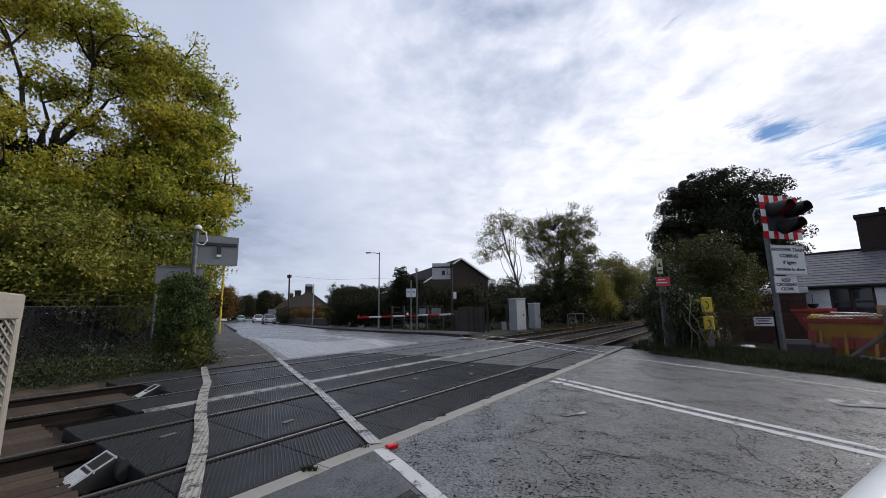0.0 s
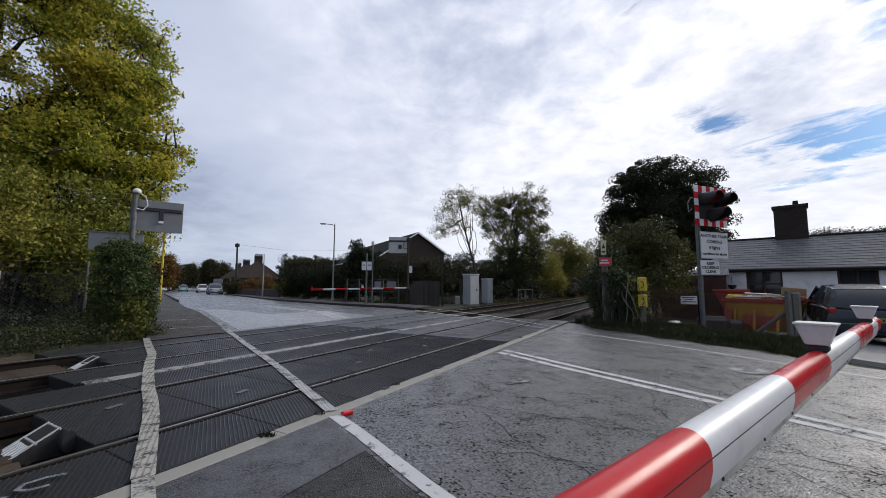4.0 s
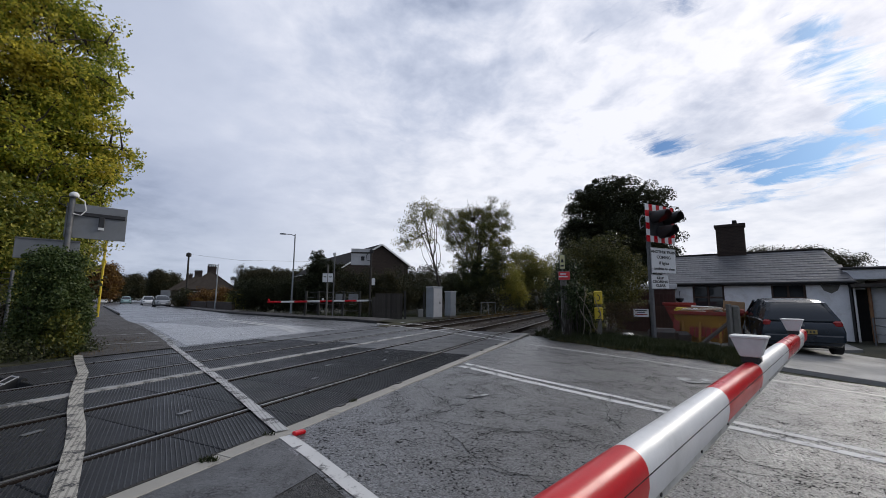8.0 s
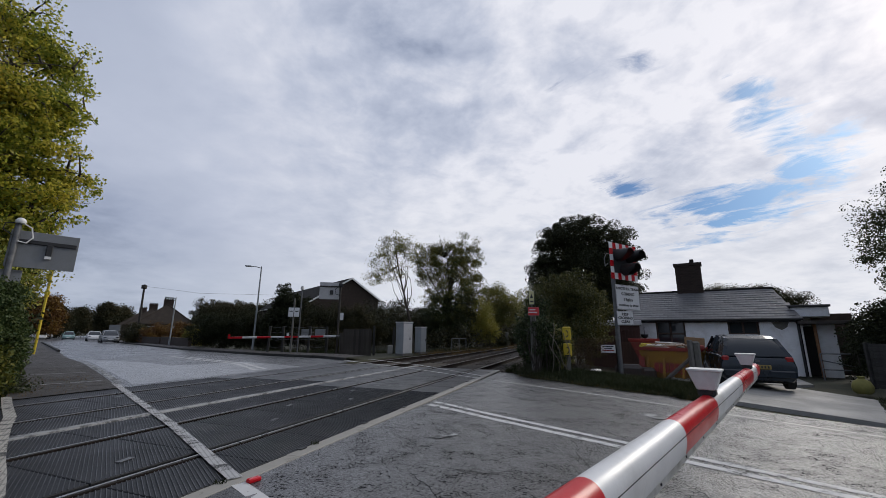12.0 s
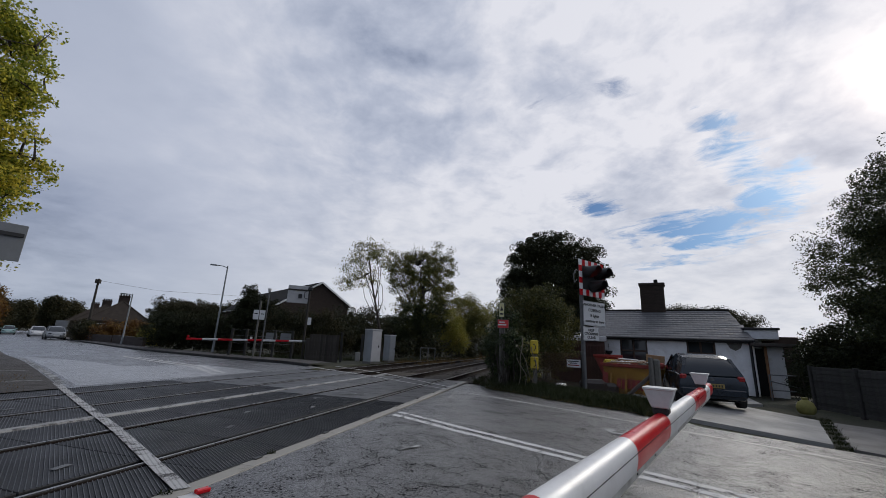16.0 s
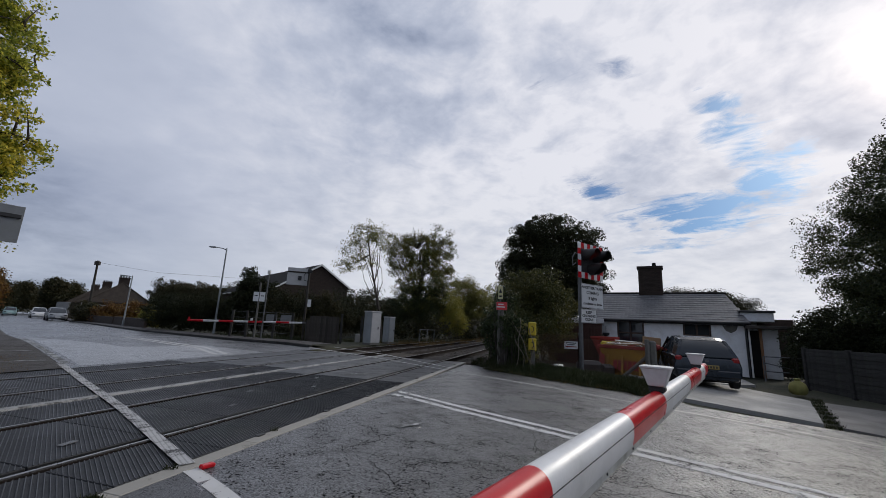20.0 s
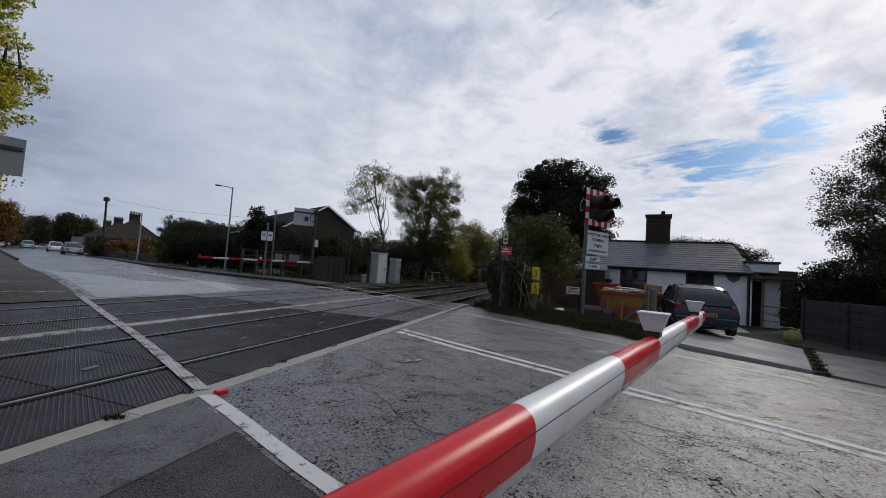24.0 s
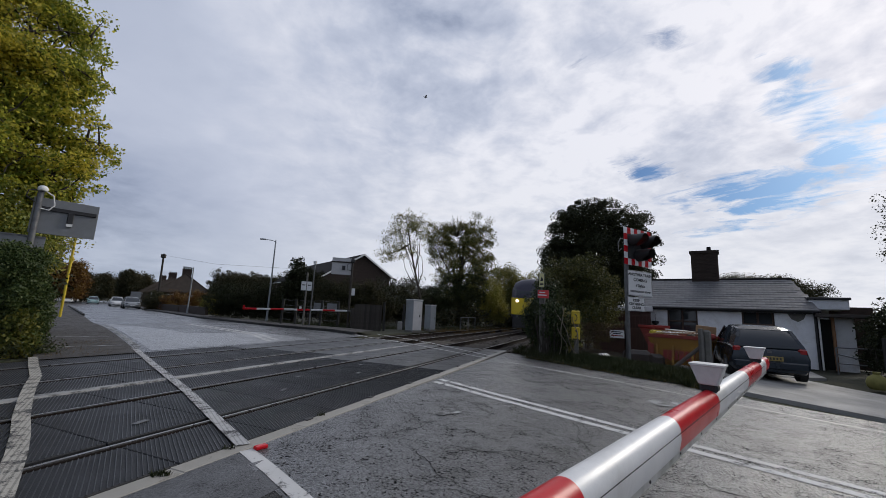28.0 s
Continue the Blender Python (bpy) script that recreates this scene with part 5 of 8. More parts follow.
    tree("ivy_clad_tree", "broad dark ivy-clad tree with bare twigs at its top", on_ground(14.5, 38),
         [lobe(11.3, 38, 7.8, 1.7, 2.2), lobe(14.5, 38, 8.6, 2.3, 1.7), lobe(17.4, 38, 8.6, 1.6, 2.2), lobe(15.0, 37.5, 4.6, 2.9, 3.2), lobe(18.4, 38, 5.6, 1.4, 1.6)],
         0.3, 560, 62, 0.085, M_LEAF_CLAD, 0.30, 22, 22, 260, bare=(tuple(polar(13.8, 38, 8.6)), 60, 2.4))
    shrub("yellow_bush", "yellow-green bush under the ivy-clad tree", "bush", on_ground(19.3, 36), [lobe(19.6, 36, 2.8, 0.9, 1.3), lobe(18.6, 36, 1.6, 0.9, 1.0), lobe(20.3, 37, 1.5, 0.8, 1.1), lobe(18.9, 36.5, 4.0, 0.6, 0.8)], 130, 56, 0.09, M_LEAF_YELLOW, 0.34, 23)
    tree("willow_tree", "olive-leaved bushy tree by the far line", on_ground(22.0, 52),
         [lobe(21.3, 52, 5.2, 2.0, 2.6), lobe(23.0, 52, 4.2, 2.0, 2.6), lobe(20.8, 52, 2.8, 1.8, 2.2), lobe(25, 54, 3.6, 2.0, 2.2)], 0.25, 330, 60, 0.13, M_LEAF_LIGHT, 0.42, 24, 10, 90)
    tree("bare_tree", "thin bare-twigged tree in the distance", on_ground(25.2, 70), [lobe(25.2, 70, 6.6, 2.4, 2.6), lobe(27.5, 72, 7.0, 2.4, 2.6)], 0.2, 110, 16, 0.22, M_LEAF_PALE, 0.5, 25, 14, 120)
    shrub("lineside_scrub", "brown and green scrub along the far side of the line", "bush", on_ground(16, 34),
          [lobe(12.0, 33, 0.7, 1.4, 0.9), lobe(16, 35, 0.8, 1.9, 1.2), lobe(20, 38, 1.0, 1.6, 1.4), lobe(23.3, 46, 0.9, 2.2, 1.4), lobe(26.2, 60, 1.3, 3.0, 2.2), lobe(29, 74, 2.2, 4, 3.2), lobe(24.6, 52, 1.2, 2.0, 1.6)],
          360, 36, 0.18, M_LEAF_FAR, 0.35, 26)
    # backing mass whose leaf colour supplies the shade between the trees
    shrub("dark_thicket", "unbroken thicket behind the lineside trees, leaf colour darkened for shade", "bush", on_ground(14, 43),
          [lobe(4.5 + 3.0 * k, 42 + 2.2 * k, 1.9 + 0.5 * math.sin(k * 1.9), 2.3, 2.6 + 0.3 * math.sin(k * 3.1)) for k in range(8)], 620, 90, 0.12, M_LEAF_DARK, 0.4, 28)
    shrub("ivy_skirt", "dark ivy and saplings under the ivy-clad tree", "bush", on_ground(15, 36.5), [lobe(13.2, 36.6, 2.6, 1.6, 2.6), lobe(16.4, 36.6, 3.0, 1.7, 2.8), lobe(11.0, 37.2, 1.6, 1.3, 1.8)], 330, 80, 0.085, M_LEAF_GARDEN, 0.28, 29)
    shrub("rusty_scrub", "rust-coloured scrub beside the far track", "bush", on_ground(25, 47), [lobe(24.4, 47, 0.35, 1.6, 0.6), lobe(25.6, 54, 0.5, 1.8, 0.9)], 90, 30, 0.15, M_LEAF_RUST, 0.3, 27)

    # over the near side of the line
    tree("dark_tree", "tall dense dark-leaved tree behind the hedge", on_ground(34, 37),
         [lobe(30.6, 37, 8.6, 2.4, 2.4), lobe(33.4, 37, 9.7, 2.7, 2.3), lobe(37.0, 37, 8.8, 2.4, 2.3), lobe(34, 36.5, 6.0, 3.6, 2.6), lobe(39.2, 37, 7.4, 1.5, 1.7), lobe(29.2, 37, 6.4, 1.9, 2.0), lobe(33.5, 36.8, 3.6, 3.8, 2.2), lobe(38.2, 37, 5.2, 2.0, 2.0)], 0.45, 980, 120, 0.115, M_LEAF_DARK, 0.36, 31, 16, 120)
    shrub("hedge_bush", "tall rounded evergreen bush behind the phone posts", "bush", on_ground(31.5, 18.5),
          [lobe(29.0, 18.5, 2.6, 1.05, 1.2), lobe(31.8, 18.5, 2.8, 1.15, 1.15), lobe(34.2, 18.8, 2.3, 1.0, 1.2), lobe(31, 18, 1.2, 1.8, 1.3), lobe(28, 17.2, 1.4, 0.8, 1.3)], 470, 90, 0.06, M_LEAF_HEDGE, 0.2, 32)
    shrub("ivied_post_bush", "dark glossy ivy hanging about the old gate post", "ivy", on_ground(27.8, 12.9),
          [lobe(28.3, 12.35, 1.2, 0.26, 0.5), lobe(26.9, 12.05, 1.45, 0.15, 0.32), lobe(27.3, 12.1, 0.95, 0.13, 0.5), lobe(28.9, 12.6, 0.7, 0.28, 0.6), lobe(27.0, 12.9, 1.2, 0.34, 0.6), lobe(25.6, 13.6, 1.0, 0.42, 1.0), lobe(29.8, 13.4, 0.8, 0.42, 0.85), lobe(27.2, 13.4, 0.6, 0.4, 0.7), lobe(26.6, 13.3, 1.95, 0.30, 0.50), lobe(27.9, 13.3, 2.05, 0.26, 0.42)], 330, 46, 0.05, M_LEAF_GLOSSY, 0.11, 33, shell=0.5)
    st = thing("dry_climber", Matrix.Translation(on_ground(28.4, 12.2)), "pale dry climbing stems sagging from the gate post", "climber")
    for x0, z0, x1, z1 in ((0.0, 1.5, 0.75, 0.1), (0.05, 1.1, 0.45, 0.05), (0.6, 1.3, 0.62, 0.0), (0.2, 1.6, 0.1, 0.1)):
        pts = [Vector((x0 + (x1 - x0) * f + 0.05 * math.sin(9 * f + x1 * 7), -0.1 + 0.06 * math.cos(7 * f), z0 + (z1 - z0) * f - 0.22 * math.sin(f * math.pi) * abs(x1 - x0))) for f in [k / 9 for k in range(10)]]
        part("stem", Geo().tube(pts, 0.013, 5), M_STEM, st)
    shrub("bindweed", "pale dry climbing stems and leaves on the wire", "climber", on_ground(30.5, 12.9), [lobe(30.6, 12.9, 0.8, 0.30, 0.75), lobe(29.4, 12.85, 0.9, 0.16, 0.6)], 46, 26, 0.05, M_LEAF_PALE, 0.10, 34, core=False)
    tree("garden_tree", "big loose-leaved dark green tree behind the concrete fence", on_ground(71, 25),
         [lobe(65.5, 25, 5.0, 1.9, 2.4), lobe(69.5, 25, 7.6, 2.3, 2.6), lobe(75, 25, 8.6, 3.0, 3.0), lobe(70, 24, 3.8, 2.6, 2.2), lobe(79, 24, 5.4, 3.4, 3.4), lobe(84, 23, 7.5, 3.4, 3.6), lobe(67, 25, 6.4, 1.7, 1.7), lobe(66.6, 24.8, 4.0, 1.5, 1.5), lobe(69.0, 24.6, 3.0, 2.0, 1.5), lobe(72, 25, 5.6, 2.8, 2.6), lobe(70.5, 24.4, 2.4, 3.0, 1.6), lobe(76, 24, 4.0, 3.0, 2.6)], 0.35, 1400, 110, 0.075, M_LEAF_GARDEN, 0.32, 35, 18, 260)
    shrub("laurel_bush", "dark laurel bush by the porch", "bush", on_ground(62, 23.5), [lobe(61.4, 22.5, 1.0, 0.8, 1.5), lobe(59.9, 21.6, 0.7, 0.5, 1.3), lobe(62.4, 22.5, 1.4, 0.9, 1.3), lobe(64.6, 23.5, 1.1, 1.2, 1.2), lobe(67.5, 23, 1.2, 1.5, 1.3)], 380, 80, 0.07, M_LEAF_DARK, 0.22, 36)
    shrub("shrub_by_wall", "rounded dark shrub behind the cottage roof", "bush", on_ground(51, 36), [lobe(49.2, 36, 3.9, 1.8, 0.9), lobe(52.4, 36, 3.8, 2.0, 0.8), lobe(55, 37, 3.5, 1.4, 0.7)], 170, 110, 0.075, M_LEAF_FAR, 0.3, 37, floor=0.3)

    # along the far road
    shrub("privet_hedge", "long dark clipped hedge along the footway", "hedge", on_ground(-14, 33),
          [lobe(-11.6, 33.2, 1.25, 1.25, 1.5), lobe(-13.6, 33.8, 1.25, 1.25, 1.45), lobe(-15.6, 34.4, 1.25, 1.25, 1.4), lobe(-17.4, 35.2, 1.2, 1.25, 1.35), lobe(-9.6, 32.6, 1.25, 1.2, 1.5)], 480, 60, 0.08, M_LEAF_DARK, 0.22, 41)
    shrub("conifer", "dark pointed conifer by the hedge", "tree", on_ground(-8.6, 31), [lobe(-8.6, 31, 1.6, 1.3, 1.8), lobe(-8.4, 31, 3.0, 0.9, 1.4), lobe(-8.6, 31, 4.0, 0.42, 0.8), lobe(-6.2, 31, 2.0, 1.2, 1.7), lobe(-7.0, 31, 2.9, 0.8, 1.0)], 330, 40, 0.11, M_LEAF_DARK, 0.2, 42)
    shrub("garden_shrubs", "mixed brown-green shrubs before the gabled house", "bush", on_ground(-1.5, 30),
          [lobe(-4.4, 29, 1.6, 1.2, 1.5), lobe(-1.6, 30, 1.7, 1.3, 1.6), lobe(1.2, 30, 1.7, 1.2, 1.5), lobe(3.8, 31, 1.4, 1.1, 1.2), lobe(6.4, 33, 1.3, 1.3, 1.2), lobe(-3, 28, 0.6, 1.4, 0.7)], 420, 70, 0.085, M_LEAF_FAR, 0.27, 43)
    shrub("far_garden_bush", "bushes behind the cabinets", "bush", on_ground(9, 36), [lobe(7.6, 38, 2.0, 1.5, 1.9), lobe(10.2, 37, 1.4, 1.6, 1.4), lobe(5.6, 36, 1.7, 1.0, 1.4)], 190, 36, 0.14, M_LEAF_FAR, 0.28, 44)
    rngs = random.Random(4)
    for k, (az, d, z, r, m) in enumerate(((-20.0, 52, 1.3, 1.5, M_LEAF_RUST), (-22.2, 55, 1.2, 1.5, M_LEAF_RUST), (-18.2, 48, 1.1, 1.3, M_LEAF_YELLOW), (-24.0, 58, 1.2, 1.4, M_LEAF_FAR))):
        shrub("front_hedge", ("rust-red" if m is M_LEAF_RUST else "yellowing") + " front garden hedge by the road", "hedge", on_ground(az, d), [lobe(az, d, z * 0.6, r, z)], 90, 34, 0.14, m, 0.26, 60 + k)
    for k in range(11):
        az = -17.5 + k * 1.55
        d = 72 + rngs.uniform(-4, 8)
        r = rngs.uniform(2.0, 3.2)
        z = rngs.uniform(4.3, 5.7)
        shrub("distant_tree", "dark distant tree behind the houses", "tree", on_ground(az, d), [lobe(az, d, z * 0.62, r, z * 0.62), lobe(az + 0.8, d, z * 0.9, r * 0.55, z * 0.3)], 150, 90, 0.13, M_LEAF_FAR, 0.45, 80 + k, floor=0.2)
    for k, (az, top, d) in enumerate(((-42, 4.5, 120), (-38.5, 4.2, 130), (-35.5, 3.9, 120), (-33.4, 3.3, 110), (-31.6, 3.25, 104), (-30.6, 2.3, 128), (-29.7, 1.8, 160), (-28.9, 2.35, 145), (-27.8, 1.8, 165), (-26.9, 2.8, 112), (-25.9, 2.5, 122), (-24.9, 1.8, 150), (-23.8, 1.6, 165))):
        z = 1.6 + d * math.tan(radians(top))
        r = d * 0.017 * rngs.uniform(0.85, 1.25)
        shrub("distant_tree", "hazy distant tree at the end of the road", "tree", on_ground(az, d), [lobe(az, d, z * 0.45, r, z * 0.5), lobe(az + rngs.uniform(-0.4, 0.4), d, z * 0.75, r * 0.62, z * 0.25)], 130, 70, 0.26, M_LEAF_RUST if k in (3, 4) else M_LEAF_FAR, 0.7, 100 + k, floor=0.2)
    for k in range(16):
        az = 80 + k * 16
        if az > 300:
            break
        d = rngs.uniform(60, 80)
        shrub("distant_tree", "distant tree closing the horizon", "tree", on_ground(az, d), [lobe(az, d, 4, 7, 5)], 90, 60, 0.35, M_LEAF_FAR, 1.1, 130 + k, floor=0.2)
    # verge and weeds
    vg, near_edge = [], []
    rv = random.Random(23)
    for k in range(300):
        az = rv.uniform(25.2, 47.2)
        out = rv.random() ** 1.3
        p = polar(az, verge_edge(az) + 0.05 + out * 2.6)
        r = rv.uniform(0.08, 0.3)
        (near_edge if out < 0.12 else vg).append((p.x, p.y, xy_z(p.x, p.y) + 0.01 + 0.05 * min(out * 3, 1.0), r, r))
    grass_tufts("verge_grass", "rough wet green grass on the verge", vg, 34000, 0.15, M_GRASS, 7)
    grass_tufts("verge_edge_grass", "short ragged grass creeping over the road's edge", near_edge, 9000, 0.08, M_GRASS, 6)
    grass_tufts("verge_litter", "dead leaves and dry stalks along the verge edge", [(x, y, z + 0.004, r * 1.2, r * 1.2) for x, y, z, r, _ in near_edge], 1500, 0.05, M_DEAD, 31)
    rr = random.Random(17)
    tall = []
    for _ in range(70):
        x, y, z, rx, ry = vg[rr.randrange(len(vg))]
        k = rr.uniform(0.06, 0.2)
        tall.append((x + rr.uniform(-0.55, 0.55), y + rr.uniform(-0.55, 0.55), z, k, k))
    grass_tufts("tall_grass", "taller ragged tufts on the verge", tall, 8000, 0.2, M_GRASS, 19)
    far = [(*polar(az, d).xy, -0.05, 1.3, 0.8) for az, d in ((-9, 26), (-6, 25.5), (-3, 25), (0, 24.5), (3, 25), (6, 25), (8.5, 25), (12, 27), (15, 29), (18, 32), (21, 37))]
    grass_tufts("rough_grass", "rough grass along the far fence", far, 6000, 0.25, M_GRASS, 8)
    dry = [(*polar(az, d).xy, -0.12, 2.0, 1.2) for az, d in ((13, 25), (16, 27), (19, 31), (21.5, 37), (23.5, 44), (25, 52))]
    grass_tufts("dry_grass", "dry brown grass beside the far track", dry, 3000, 0.28, M_DEAD, 9)
    grass_tufts("weed_tuft", "small green weeds in the deck kerb joint", [(*uv(1.9, 2.36).xy, 0.0, 0.06, 0.04), (*uv(2.45, 2.4).xy, 0.0, 0.05, 0.03), (*uv(3.6, 2.42).xy, 0.0, 0.04, 0.03)], 150, 0.04, M_GRASS, 10)


build_plants()

# ---- things by the near kerb ----
def bar_profile(k=1.0):
    """Rounded top, straight sides drawn in to a narrow flange; (y, z) round the boom's axis."""
    r = 0.033 * k
    pts = [(r * math.cos(radians(a)), r * math.sin(radians(a))) for a in range(0, 181, 15)]
    pts += [(-r, -0.02 * k), (-0.027 * k, -0.049 * k), (-0.012 * k, -0.061 * k), (-0.010 * k, -0.084 * k), (0.010 * k, -0.084 * k), (0.012 * k, -0.061 * k), (0.027 * k, -0.049 * k), (r, -0.02 * k)]
    return pts


def build_near_barrier():
    b = thing("crossing_barrier", pose(1.096, 0.742, 0.88, 0, -0.33, 34.49), "lowered red and white striped crossing barrier across the road", "barrier")
    cuts = [-2.4, -1.75, -1.18, -0.592, -0.017, 0.546, 1.42, 2.12, 2.46, 2.72]
    part("boom", Geo().prism([(y * 0.93, z * (0.93 if z > -0.055 else 1.0)) for y, z in bar_profile()], -2.38, 2.71), M_FLANGE, b, "aluminium boom with a scuffed white flange")
    for i, (x0, x1) in enumerate(zip(cuts, cuts[1:])):
        red = i % 2 == 0
        part("red_band" if red else "white_band", Geo().prism([p for p in bar_profile(1.0 - 0.004 * i) if p[1] > -0.055], x0, x1), M_RED if red else M_WHITE_BAND, b, "red reflective band" if red else "scuffed white reflective band", smooth=True)
    for k in range(17):
        x = -2.1 + k * 0.27
        part("rivet", Geo().tube([(x, -0.009, -0.073), (x, -0.0125, -0.073)], 0.0035, 6), M_BLACK, b)
    part("seam", Geo().box((0.0, -0.0329, -0.002), (4.6, 0.0012, 0.0012)), M_DARK, b, "dark seam along the boom")
    for x in (0.575, 2.16):
        part("lamp_foot", Geo().box((x, 0, 0.040), (0.055, 0.058, 0.030), bevel=0.01), M_BLACK, b, "black lamp foot")
        rings = []
        for hx, hy, z in ((0.026, 0.026, 0.050), (0.031, 0.031, 0.053), (0.033, 0.034, 0.062), (0.042, 0.052, 0.116), (0.045, 0.056, 0.119), (0.045, 0.056, 0.125), (0.040, 0.051, 0.126)):
            c = 0.005
            rings.append([Vector((x + px, py, z)) for px, py in ((-hx + c, -hy), (hx - c, -hy), (hx, -hy + c), (hx, hy - c), (hx - c, hy), (-hx + c, hy), (-hx, hy - c), (-hx, -hy + c))])
        part("lamp_housing", Geo().loft(rings), M_WHITE, b, "white flared lamp housing, rust-stained at its foot")
        part("lens", Geo().tube([(x + 0.034, 0, 0.088), (x + 0.047, 0, 0.09)], 0.02, 14), M_RED_LENS, b, "red lamp lens")
    part("pedestal", Geo().box((-2.55, 0, -0.44), (0.5, 0.4, 1.05), bevel=0.02), M_CABINET_SIDE, b, "grey machine pedestal")
    part("pivot_arm", Geo().box((-2.3, 0, -0.03), (0.4, 0.12, 0.16), bevel=0.02), M_STEEL, b, "steel pivot arm")


def lattice(g, a, b, z0, z1, cell, width, thick):
    """Expanded metal: crossing diagonals between two corners of an upright plane."""
    a, b = Vector(a), Vector(b)
    L = (b - a).length
    d = (b - a) / L
    n = Vector((-d.y, d.x, 0))
    H = z1 - z0
    cw, ch = cell
    slope = ch / cw
    for sgn in (1, -1):
        c = -H / slope
        while c < L:
            x0, x1 = max(0.0, c), min(L, c + H / slope)
            if x1 > x0 + 0.01:
                y0, y1 = (x0 - c) * slope, (x1 - c) * slope
                if sgn < 0:
                    y0, y1 = H - y0, H - y1
                p, q = a + d * x0 + Vector((0, 0, z0 + y0)), a + d * x1 + Vector((0, 0, z0 + y1))
                t = (q - p).normalized()
                s = t.cross(n) * width / 2
                o = n * thick * sgn
                g.add([p - s + o, q - s + o, q + s + o, p + s + o, p - s + o * 0.2, q - s + o * 0.2, q + s + o * 0.2, p + s + o * 0.2], [(0, 1, 2, 3), (7, 6, 5, 4), (0, 4, 5, 1), (3, 2, 6, 7)])
            c += cw
    return g


def build_guard():
    M_GUARD = material("beige_grey_paint", (0.36, 0.33, 0.28), (0.27, 0.245, 0.205), 0.5, 9, 0.15, 90, dirt=(0.16, 0.145, 0.12), dirt_amount=0.6)
    back = Vector((-0.8307, -0.5566, 0))
    a, b = Vector((-0.822, 0.800, 0)) + back * 0.0, Vector((-0.671, 0.575, 0)) + back * 0.0
    d = (a - b).normalized()
    c = b + back * 1.1
    zb = -0.12
    t = thing("machine_guard", Matrix.Identity(4), "pale steel mesh guard panel round the barrier machine", "guard panel")
    turn = math.degrees(math.atan2(d.y, d.x))
    r3 = pose(0, 0, 0, 0, 0, turn).to_3x3()
    L = (a - b).length
    fr = Geo()
    for p in (a - d * 0.011, b + d * 0.011):
        fr.box((p.x, p.y, (1.165 + zb) / 2), (0.024, 0.014, 1.165 - zb), r3, 0.003)
    m = a.lerp(b, 0.5)
    fr.box((m.x, m.y, 1.137), (L, 0.016, 0.056), r3, 0.003)
    fr.box((m.x, m.y, 0.02), (L, 0.016, 0.056), r3, 0.003)
    part("frame", fr, M_GUARD, t, "pale painted steel frame")
    part("mesh", lattice(Geo(), a, b, 0.02, 1.13, (0.038, 0.022), 0.0055, 0.003), M_GUARD, t, "expanded metal mesh")
    r2 = pose(0, 0, 0, 0, 0, math.degrees(math.atan2(back.y, back.x))).to_3x3()
    post = b + back * 0.05
    part("corner_post", Geo().box((post.x, post.y, (1.16 + zb) / 2), (0.07, 0.03, 1.16 - zb), r2, 0.004), M_STEEL, t, "grey scratched corner post")
    m2 = b.lerp(c, 0.5)
    part("side_frame", Geo().box((m2.x, m2.y, 1.145), (1.05, 0.03, 0.03), r2, 0.003).box((c.x, c.y, (1.16 + zb) / 2), (0.04, 0.03, 1.16 - zb), r2, 0.003).box((m2.x, m2.y, 0.0), (1.05, 0.03, 0.04), r2, 0.003), M_CABINET_SIDE, t, "grey side frame")
    part("side_mesh", lattice(Geo(), b + back * 0.08, c, 0.0, 1.14, (0.052, 0.030), 0.0055, 0.002), M_CABINET_SIDE, t, "expanded metal side mesh")


def sign_plate(parent, name, w, h, x, y, z, face, label, back=M_GREY_PLASTIC, rim=None):
    """A flat sign facing -y, round (x, y, z) at its centre."""
    s = part(name, Geo().box((x, y, z), (w, 0.012, h), bevel=0.003), back, parent, label)
    part("face", Geo().box((x, y - 0.008, z), (w - 0.012, 0.003, h - 0.012)), face, s)
    if rim:
        g = Geo()
        for sx, sz, ww, hh in ((0, h / 2 - 0.02, w - 0.03, 0.006), (0, -h / 2 + 0.02, w - 0.03, 0.006), (w / 2 - 0.018, 0, 0.006, h - 0.035), (-w / 2 + 0.018, 0, 0.006, h - 0.035)):
            g.box((x + sx, y - 0.0105, z + sz), (ww, 0.002, hh))
        part("border", g, rim, s)
    return s


